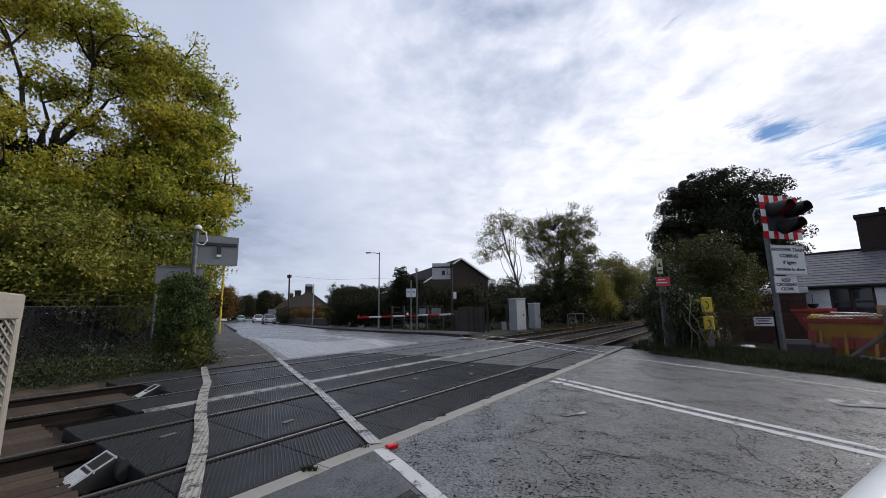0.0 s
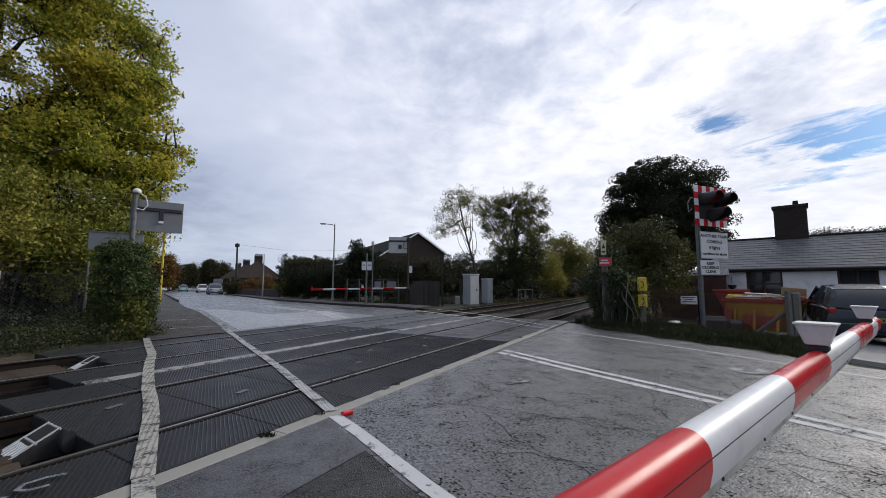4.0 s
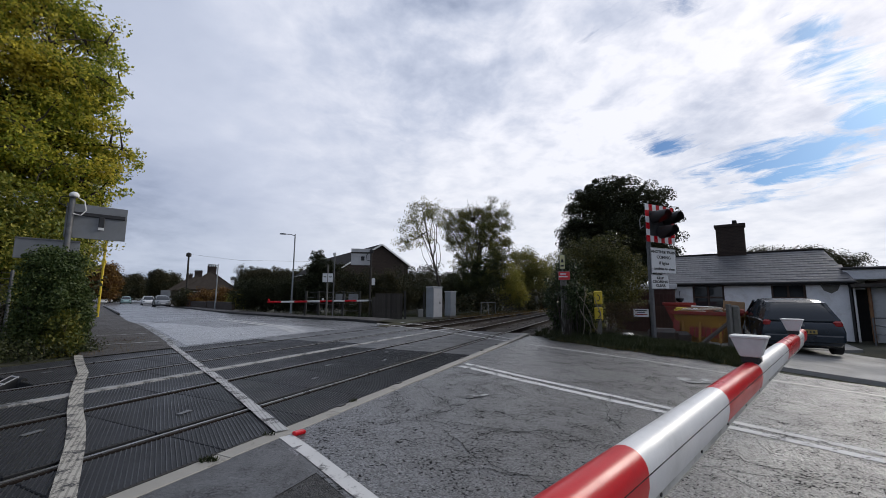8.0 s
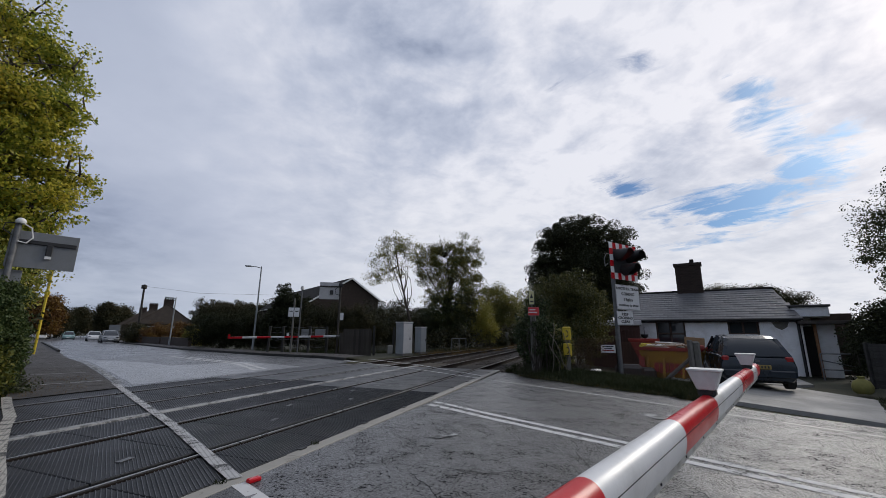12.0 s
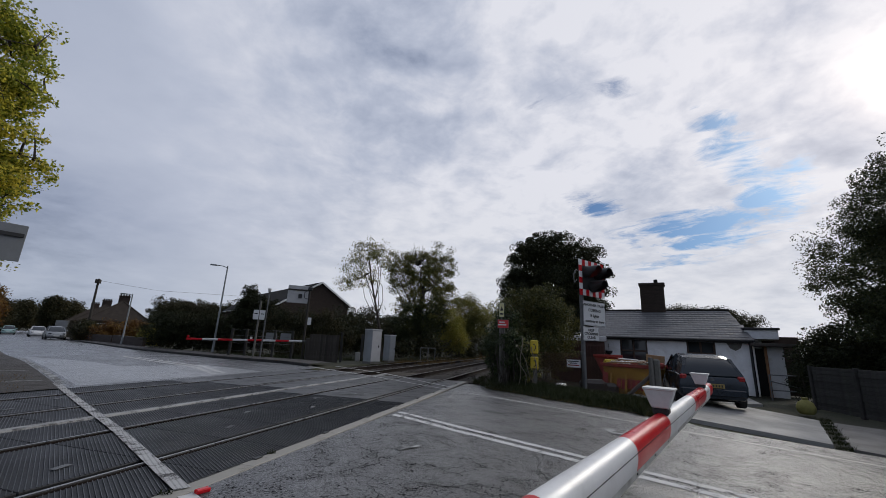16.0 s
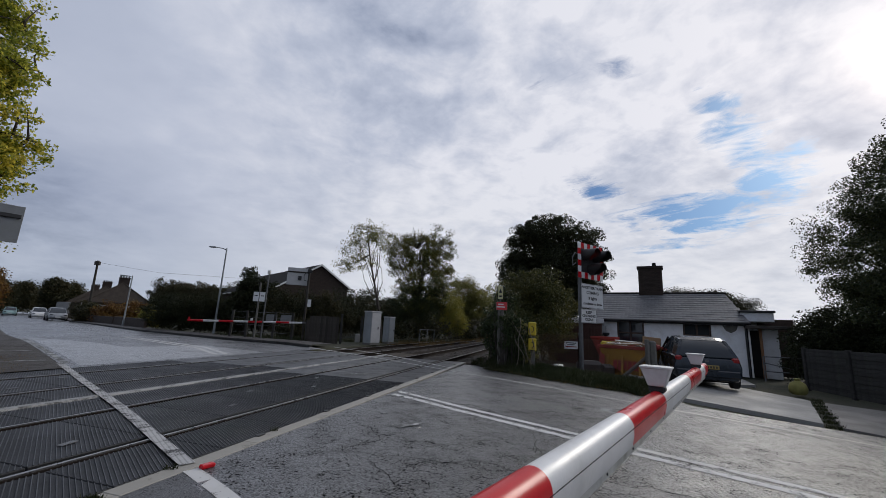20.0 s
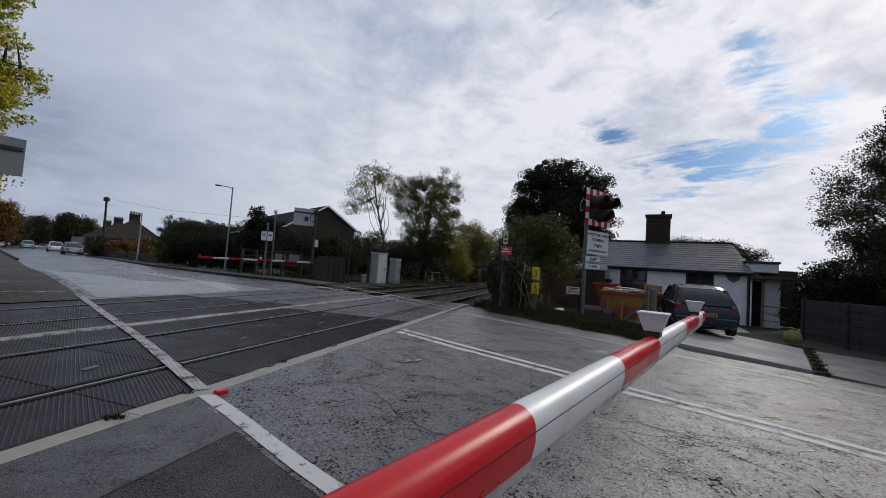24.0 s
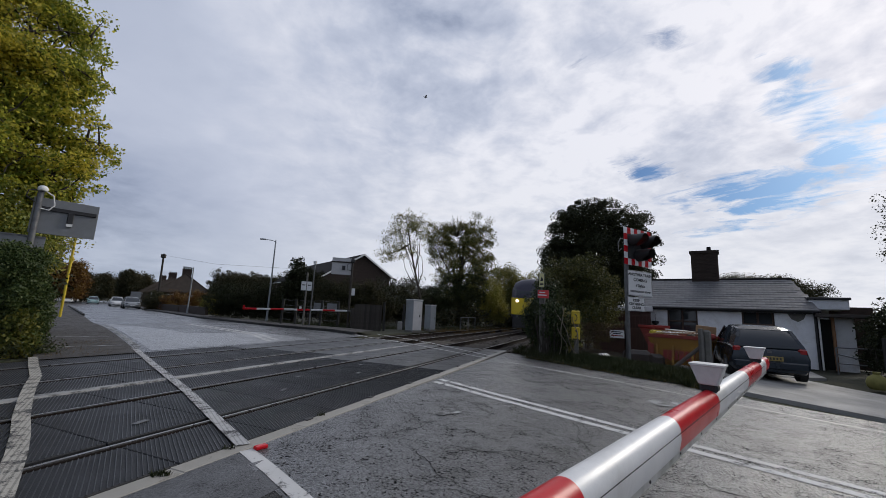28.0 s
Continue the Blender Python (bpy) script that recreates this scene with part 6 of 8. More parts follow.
def build_signal():
    # faces down the road, so it is seen from far off its axis
    t = thing("crossing_signal", pose(8.50, 10.42, 0.0, 0, 0, 18) @ Matrix.Diagonal((1.07, 1.07, 1.045, 1)), "crossing light signal with red and white chequered border on post", "traffic signal")
    part("post", Geo().box((-0.0, 0.1, 1.45), (0.10, 0.10, 3.1), bevel=0.012), M_STEEL, t, "galvanised square post")
    zc, W, H, xc = 3.34, 1.32, 1.14, 0.42
    board = part("backboard", Geo().box((xc, 0.0, zc), (W, 0.02, H), bevel=0.004), M_BLACK, t, "matt black backboard")
    cols, rows = 8, 6
    cw, rh = W / cols, H / rows
    for i in range(cols):
        for j in range(rows):
            if 0 < i < cols - 1 and 0 < j < rows - 1:
                continue
            red = (i + j) % 2 == 0
            part("red_square" if red else "white_square", Geo().box((xc - W / 2 + cw * (i + 0.5), -0.013, zc - H / 2 + rh * (j + 0.5)), (cw, 0.005, rh)), M_RED if red else M_SIGN_WHITE, board)
    for k, (x, z, lit) in enumerate(((xc - 0.29, zc + 0.18, True), (xc + 0.29, zc + 0.18, False), (xc, zc - 0.25, False))):
        body = part("lamp_body", Geo().tube([(x, 0.0, z), (x, -0.06, z)], 0.19, 20), M_BLACK, t, "black lamp body", smooth=True)
        part("lens", Geo().tube([(x, -0.06, z), (x, -0.07, z)], 0.12, 18), M_RED_GLOW if lit else M_RED_LENS, body, "red lamp, lit" if lit else "unlit lamp lens")
        g = Geo()
        rings = []
        for y, r in ((-0.06, 0.185), (-0.26, 0.175), (-0.46, 0.165)):
            lo_a = -70 if y > -0.1 else (-45 if y > -0.4 else -5)
            rings.append([Vector((x + r * math.cos(radians(a)), y, z + r * math.sin(radians(a)))) for a in [lo_a + (180 - 2 * lo_a) * q / 14 for q in range(15)]])
        m = len(rings[0])
        for off in (0.0, 0.006):
            g.add([Vector((x, p.y, z)) + (p - Vector((x, p.y, z))) * (1 + off * 8) for r in rings for p in r], [(i * m + q, i * m + q + 1, (i + 1) * m + q + 1, (i + 1) * m + q) for i in range(2) for q in range(m - 1)])
        part("hood", g, M_BLACK, body, "long black hood", smooth=True)
    g = Geo().tube([(-0.25, 0.06, zc - 0.1), (-0.36, 0.08, zc - 0.2), (-0.38, 0.08, zc + 0.05), (-0.28, 0.06, zc + 0.22), (-0.15, 0.05, zc + 0.2)], 0.015, 6)
    part("cable", g, M_STEEL, t, "pale looped cable")
    s = sign_plate(t, "warning_sign", 1.16, 0.76, 0.48, -0.005, 2.23, M_SIGN_WHITE, "white warning sign with black letters", rim=M_BLACK)
    for txt, z, sz in (("ANOTHER TRAIN", 2.49, 0.112), ("COMING", 2.33, 0.125), ("if lights", 2.16, 0.125), ("continue to show", 1.99, 0.108)):
        letters("lettering", txt, sz, M_BLACK, s, 0.48, -0.017, z, bold=0.004, wide=1.28)
    k = sign_plate(t, "keep_clear_sign", 0.80, 0.42, 0.26, -0.005, 1.60, M_SIGN_WHITE, "white keep clear sign with black letters", rim=M_BLACK)
    for txt, z in (("KEEP", 1.71), ("CROSSING", 1.60), ("CLEAR", 1.49)):
        letters("lettering", txt, 0.105, M_BLACK, k, 0.26, -0.017, z, bold=0.004, wide=1.38)


def build_phones():
    t = thing("phone_post", pose(6.76, 10.62, 0.0, 0, 0, -30), "two yellow telephone boxes stacked on a grey post", "telephone post")
    part("post", Geo().box((0, 0.06, 0.55), (0.12, 0.12, 1.3), bevel=0.012), M_POST, t, "grey concrete post")
    for z, h in ((1.18, 0.40), (0.70, 0.38)):
        b = part("phone_box", Geo().box((-0.02, -0.06, z), (0.235, 0.16, h), bevel=0.025), M_YELLOW, t, "yellow telephone box")
        part("lid", Geo().box((-0.02, -0.06, z + h / 2 - 0.04), (0.243, 0.17, 0.05), bevel=0.015), M_YELLOW, b)
        arc = [(-0.02 + 0.075 * math.cos(radians(a)) - 0.035, -0.143, z - 0.01 + 0.095 * math.sin(radians(a))) for a in range(-80, 81, 20)]
        part("handset_symbol", Geo().tube(arc, [0.024, 0.016, 0.012, 0.012, 0.012, 0.012, 0.012, 0.016, 0.024], 6), M_BLACK, b, "black handset symbol")
    part("caption", Geo().box((-0.02, -0.143, 0.535), (0.17, 0.004, 0.035)), M_BLACK, t, "unreadable dark caption")


def build_red_sign():
    t = thing("gate_post", pose(5.68, 10.70, 0.0, 0, 0, -22), "weathered concrete post with small red and yellow signs", "post")
    part("post", Geo().box((0, 0, 0.85), (0.17, 0.15, 1.75), bevel=0.02), M_POST, t)
    part("brace", Geo().tube([(0.12, 0.05, 0.0), (0.03, 0.02, 1.1)], 0.06, 6), M_POST, t, "leaning concrete brace")
    part("stake", Geo().box((-0.02, -0.02, 2.0), (0.03, 0.02, 0.9)), M_STEEL, t, "thin steel stake")
    r = sign_plate(t, "red_sign", 0.33, 0.25, 0.02, -0.095, 1.82, M_SIGN_RED, "small red notice")
    for z, w in ((1.87, 0.17), (1.79, 0.25)):
        part("caption", Geo().box((-0.01, -0.106, z), (w, 0.002, 0.032)), M_SIGN_WHITE, r)
    y = sign_plate(t, "warning_plate", 0.15, 0.42, -0.02, -0.04, 2.24, material("pale_yellow_plate", (0.52, 0.50, 0.26), (0.46, 0.44, 0.23), 0.5, 5), "narrow pale yellow electric warning plate")
    part("triangle", Geo().add([(-0.07, -0.052, 2.22), (0.03, -0.052, 2.22), (-0.02, -0.052, 2.36), (-0.07, -0.050, 2.22), (0.03, -0.050, 2.22), (-0.02, -0.050, 2.36)], [(0, 1, 2), (5, 4, 3)]), M_BLACK, y)
    part("caption", Geo().box((-0.02, -0.051, 2.12), (0.1, 0.002, 0.05)), M_BLACK, y)


def chain_fence(name, label, pts, height, cell, mat, post_mat, step=2.6, top_wires=0, zoff=0.0, concrete=False, wire=0.0045):
    t = thing(name, Matrix.Identity(4), label, "fence", kind="structure")
    for a, b in zip(pts, pts[1:]):
        a, b = Vector((*a, 0)), Vector((*b, 0))
        za = xy_z(a.x, a.y) + zoff
        L = (b - a).length
        g = Geo()
        lattice(g, a, b, za + 0.03, za + height, (cell, cell), wire, 0.002)
        part("wire_mesh", g, mat, t, "diamond wire mesh")
        g = Geo()
        for z in [za + height] + [za + height + 0.13 * (k + 1) for k in range(top_wires)]:
            g.tube([(a.x, a.y, z), (b.x, b.y, z)], 0.004, 4)
        part("line_wire", g, mat, t)
        n = max(1, round(L / step))
        for k in range(n + 1):
            p = a.lerp(b, k / n)
            if concrete:
                part("post", Geo().box((p.x, p.y, za + (height + 0.1) / 2 - 0.1), (0.11, 0.11, height + 0.3), bevel=0.015), post_mat, t)
            else:
                part("post", Geo().tube([(p.x, p.y, za - 0.1), (p.x, p.y, za + height + 0.14 * top_wires + 0.03)], 0.03, 8), post_mat, t)
    return t


def build_left_side():
    M_WIRE = material("grey_wire", (0.10, 0.103, 0.107), (0.07, 0.072, 0.075), 0.7, 12, 0.0, 80)
    chain_fence("lineside_fence", "grey chain-link fence with steel posts beside the line", [tuple(uv(3.7, 11.4).xy), tuple(uv(-9, 11.4).xy)], 1.36, 0.075, M_WIRE, M_STEEL, 3.2, 2, wire=0.0035)
    t = thing("camera_sign_post", pose(-6.45, 9.3, 0.0, 0, 0, 33.6), "grey sign backs and a small camera on a dark pole", "sign post")
    part("pole", Geo().tube([(0, 0, -0.1), (0, 0, 3.22)], [0.056, 0.052], 12), M_STEEL, t, "dark grey steel pole", smooth=True)
    b = part("big_board", Geo().box((0.44, 0.07, 2.77), (1.04, 0.02, 0.76), bevel=0.009), M_GREY_PLASTIC, t, "large grey board seen from behind")
    part("rail", Geo().box((0.44, 0.045, 2.93), (0.98, 0.04, 0.08), bevel=0.006), M_BLACK, b, "dark mounting rail")
    part("control_box", Geo().box((0.52, 0.04, 2.75), (0.10, 0.05, 0.30), bevel=0.01), M_BLACK, b, "black control box")
    part("tag", Geo().box((0.52, 0.012, 2.63), (0.10, 0.01, 0.06)), M_WHITE, b, "small white tag")
    lb = part("low_board", Geo().box((-0.28, 0.1, 2.10), (0.98, 0.02, 0.42), bevel=0.006), M_GREY_PLASTIC, t, "lower grey board")
    part("board_edge", Geo().box((-0.28, 0.083, 2.31), (0.98, 0.02, 0.03)), M_STEEL, lb)
    part("side_box", Geo().box((0.02, 0.16, 1.75), (0.30, 0.1, 0.40), bevel=0.01), M_GREY_PLASTIC, t, "grey box")
    cam_body = part("camera_bracket", Geo().tube([(0, 0, 3.2), (0, 0, 3.3)], 0.05, 10), M_STEEL, t)
    part("camera_dome", Geo().loft([[Vector((0.02 + r * math.cos(a * math.pi / 6), -0.05 + r * 1.3 * math.sin(a * math.pi / 6), z)) for a in range(12)] for r, z in ((0.075, 3.27), (0.085, 3.30), (0.08, 3.34), (0.055, 3.37), (0.02, 3.385))]), M_WHITE, cam_body, "white camera hood", smooth=True)
    part("cable", Geo().tube([(-0.05, -0.03, 3.28), (-0.18, -0.03, 3.25), (-0.2, -0.02, 3.12), (-0.06, -0.06, 3.02)], 0.012, 6), M_BLACK, t, "black cable")
    part("white_cable", Geo().tube([(0.07, -0.04, 3.28), (0.2, -0.05, 3.2), (0.24, -0.05, 3.0), (0.16, -0.05, 2.88), (0.04, -0.06, 2.9)], 0.014, 6), M_WHITE, t, "white looped cable")
    p = polar(-32.0, 30)
    y = thing("yellow_post", pose(p.x, p.y, xy_z(p.x, p.y)), "tall bright yellow post with a clamp beyond the ivy", "post")
    part("post", Geo().tube([(0, 0, -0.1), (0, 0, 5.6)], 0.062, 10), M_YELLOW, y, smooth=True)
    part("clamp", Geo().tube([(0, 0, 3.0), (0, 0, 3.35)], 0.095, 10).box((0.08, 0, 3.2), (0.1, 0.08, 0.14), bevel=0.01), M_YELLOW, y, "yellow clamp")


def build_far_side():
    # far barrier
    a, b = Vector((-0.37, 23.54, 0.97)), Vector((-5.84, 22.76, 0.86))
    L = (b - a).length
    m = Matrix.Translation(a) @ (b - a).to_track_quat("X", "Z").to_matrix().to_4x4()
    t = thing("crossing_barrier", m, "lowered red and white crossing barrier on the far side", "barrier")
    boom = part("boom", Geo().prism([(y * 0.8, z * 0.8) for y, z in bar_profile()], -0.2, L - 0.01), M_STEEL, t, "boom")
    n = 8
    for i in range(n):
        red = i % 2 == 1
        part("red_band" if red else "white_band", Geo().prism([(y * 0.84, z * 0.84) for y, z in bar_profile()], L * i / n, L * (i + 1) / n), M_RED if red else M_WHITE_BAND, t, "red reflective band" if red else "white reflective band", smooth=True)
    part("tip_lamp", Geo().box((L - 0.06, 0, 0.09), (0.09, 0.08, 0.11), bevel=0.01), M_RED, t, "red tip lamp")
    part("middle_lamp", Geo().box((L * 0.47, 0, 0.10), (0.12, 0.09, 0.13), bevel=0.01), M_WHITE, t, "white lamp")
    part("pedestal", Geo().box((-0.45, 0, -0.42), (0.45, 0.45, 1.15), bevel=0.02), M_BOARD, t, "dark machine pedestal")
    p = thing("signal_post", pose(-0.28, 23.6, xy_z(-0.28, 23.6), 0, 0, 0), "dark post with the grey back of a crossing signal board", "sign post")
    part("pole", Geo().tube([(0, 0, 0), (0, 0, 4.1)], 0.06, 8), M_BOARD, p)
    bd = part("board", Geo().box((-0.62, 0.06, 3.6), (1.15, 0.02, 1.0), bevel=0.01), M_CABINET, p, "pale grey board seen from behind")
    part("rail", Geo().box((-0.62, 0.03, 3.85), (1.15, 0.03, 0.08)), M_BOARD, bd)
    part("control_box", Geo().box((-0.5, 0.0, 3.5), (0.2, 0.08, 0.25), bevel=0.01), M_BLACK, bd)
    part("cable", Geo().tube([(-0.1, -0.05, 3.9), (-0.28, -0.05, 3.7), (-0.25, -0.05, 3.4), (-0.05, -0.04, 3.35)], 0.02, 5), M_BLACK, p)
    part("lamp_box", Geo().box((0.02, -0.05, 3.95), (0.25, 0.15, 0.2), bevel=0.02), M_BLACK, p)
    sg = sign_plate(p, "small_sign", 0.2, 0.42, 0.17, -0.06, 2.1, M_SIGN_WHITE, "small white plate")
    # white plates on a post and the posts of the fence
    q = polar(-7.2, 22.8)
    s = thing("notice_post", pose(q.x, q.y, xy_z(q.x, q.y)), "grey post with two white notices and a lamp", "sign post")
    part("post", Geo().tube([(0, 0, 0), (0, 0, 3.0)], 0.05, 8), M_POST, s)
    part("second_post", Geo().tube([(0.32, 0.2, 0), (0.32, 0.2, 3.6)], 0.035, 8), M_STEEL, s)
    for x in (-0.14, 0.16):
        n1 = sign_plate(s, "notice", 0.27, 0.50, x, -0.07, 2.25, M_SIGN_WHITE, "white notice")
        part("caption", Geo().box((x, -0.0815, 2.3), (0.16, 0.002, 0.05)), M_BLACK, n1)
    part("lamp", Geo().box((0.32, 0.15, 3.6), (0.16, 0.22, 0.2), bevel=0.02), M_WHITE, s, "white lamp")
    # posts use the shade-darkened grey instead of plain concrete
    post_me = mesh_of("post", Geo().box((0, 0, 0.75), (0.12, 0.12, 1.55), bevel=0.02), M_FENCE_GREY)
    f = thing("post_fence", Matrix.Identity(4), "row of weathered concrete posts with sagging wire", "fence", kind="structure")
    ps = []
    for az, d in ((-10.0, 24.6), (-8.2, 24.3), (-5.0, 24.0), (-2.6, 24.0), (3.9, 21.9), (6.6, 24.5)):
        q = polar(az, d)
        q.z = xy_z(q.x, q.y)
        ps.append(q)
        piece("post", post_me, f, pose(q.x, q.y, q.z, 0, 2 * math.sin(az), az))
    for a1, b1 in zip(ps[:4], ps[1:4]):
        g = Geo()
        for z in (0.4, 0.8, 1.2, 1.5):
            g.tube([a1 + Vector((0, 0, z)), a1.lerp(b1, 0.5) + Vector((0, 0, z - 0.06)), b1 + Vector((0, 0, z))], 0.008, 4)
        part("wire", g, M_STEEL, f)
    bp = thing("board_panel", pose(0.05, 21.95, 0, 0, 0, -2), "dark close-boarded fence panel", "fence", kind="structure")
    bme = mesh_of("board", Geo().box((0, 0, 0.68), (0.135, 0.03, 1.42), bevel=0.005), M_BOARD)
    for k in range(11):
        piece("board", bme, bp, pose(0.07 + k * 0.138, 0.01 * (k % 2), -0.03, 0, 0, 0))
    bp2 = part("rail", Geo().box((0.75, 0.05, 1.1), (1.5, 0.05, 0.08)), M_BOARD, bp)
    small = thing("marker_stone", pose(2.75, 23.2, 0), "short pale concrete marker", "marker")
    part("stone", Geo().box((0, 0, 0.22), (0.28, 0.12, 0.5), bevel=0.03), M_SLAB, small)
    gp = thing("notice_boards", pose(*polar(-4.0, 25.5, 0)), "white notices on the garden fence", "notice")
    for x in (-0.6, 0.2):
        part("board", Geo().box((x, 0, 1.1), (0.6, 0.02, 0.5), bevel=0.004), M_GREY_PLASTIC, gp)
    part("rail", Geo().box((-0.2, 0.05, 1.0), (2.0, 0.04, 0.06)).box((-1.1, 0.05, 0.5), (0.06, 0.05, 1.1)).box((0.7, 0.05, 0.5), (0.06, 0.05, 1.1)), M_BOARD, gp)
    # cabinets
    for (x, y, w, d, h, turn, doorm, label) in ((3.42, 22.25, 0.62, 0.72, 1.78, 33, M_CABINET, "tall pale grey equipment cabinet with a light door"), (4.72, 24.1, 0.52, 0.5, 1.55, 33, M_CABINET_SIDE, "smaller blue-grey equipment cabinet")):
        c = thing("equipment_cabinet", pose(x, y, -0.04), label, "cabinet", "lineside cabinets")
        r = pose(0, 0, 0, 0, 0, -56).to_3x3()
        part("body", Geo().box((0, 0, h / 2), (w, d, h), r, 0.015), M_CABINET_SIDE, c, "grey cabinet body")
        off = r @ Vector((w / 2 + 0.008, 0, 0))
        dr = part("door", Geo().box((off.x, off.y, h / 2 + 0.02), (0.02, d - 0.06, h - 0.16), r, 0.006), doorm, c, "pale door")
        part("handle", Geo().box((off.x * 1.07 + 0.12, off.y * 1.07 + 0.08, h * 0.5), (0.04, 0.05, 0.12), r, 0.01), M_BLACK, dr)
        part("roof", Geo().box((0, 0, h + 0.02), (w + 0.06, d + 0.06, 0.05), r, 0.015), M_CABINET, c)
        part("plinth", Geo().box((0, 0, 0.02), (w + 0.04, d + 0.04, 0.12), r, 0.01), M_POST, c)
    rail = thing("low_rail", pose(*polar(15.0, 27.5, -0.1), 0, 0, 40), "low grey pipe rail beside the line", "rail")
    for x in (0, 0.9, 1.8):
        part("post", Geo().tube([(x, 0, 0), (x, 0, 0.95)], 0.03, 6), M_STEEL, rail)
    part("bar", Geo().tube([(-0.05, 0, 0.93), (1.85, 0, 0.93)], 0.03, 6), M_STEEL, rail)
    mp = thing("lineside_marker", pose(*polar(22.9, 40, -0.1)), "pale concrete lineside marker post", "post")
    part("post", Geo().box((0, 0, 0.7), (0.3, 0.2, 1.5), bevel=0.03), M_POST, mp)
    mb = shrub("dark_clump", "dark low clump beside the marker post", "bush", polar(22.2, 39.5, -0.1), [lobe(22.2, 39.5, 0.35, 0.6, 0.5)], 40, 36, 0.1, M_LEAF_DARK, 0.16, 55)
    # street lamps and pole
    for (x, y, h, arm) in ((-6.19, 30.47, 5.85, 0.75), (-15.04, 39.87, 4.2, 0.5)):
        z = xy_z(x, y)
        l = thing("street_lamp", pose(x, y, z), "slim grey steel street lamp beside the far footway", "street lamp", "street lamps")
        part("column", Geo().tube([(0, 0, 0), (0, 0, h * 0.25), (0, 0, h)], [0.085, 0.06, 0.045], 10), M_CABINET_SIDE, l, smooth=True)
        part("arm", Geo().tube([(0, 0, h), (-arm * 0.4, -0.05, h + 0.08), (-arm, -0.1, h + 0.1)], 0.028, 8), M_STEEL, l)
        part("lantern", Geo().box((-arm - 0.12, -0.12, h + 0.1), (0.42, 0.2, 0.09), bevel=0.03), M_CABINET_SIDE, l, "flat lantern")
        part("sensor", Geo().tube([(0, 0, h), (0, 0, h + 0.14)], 0.03, 6), M_STEEL, l)
    pz = xy_z(-24.1, 54.5)
    pl = thing("telegraph_pole", pose(-24.1, 54.5, pz), "dark wooden telegraph pole by the road", "telegraph pole")
    part("pole", Geo().tube([(0, 0, 0), (-0.15, 0, 7.0)], [0.14, 0.10], 10), M_BOARD, pl)
    part("cap_box", Geo().box((-0.15, 0, 6.7), (0.5, 0.4, 0.45), bevel=0.05), M_BOARD, pl)
    part("wires", Geo().tube([(-0.15, 0, 6.8), (8, -6, 5.6), (18, -9, 5.4)], 0.012, 3), M_BLACK, pl)


build_near_barrier()
build_guard()
build_signal()
build_phones()
build_red_sign()
build_left_side()
build_far_side()

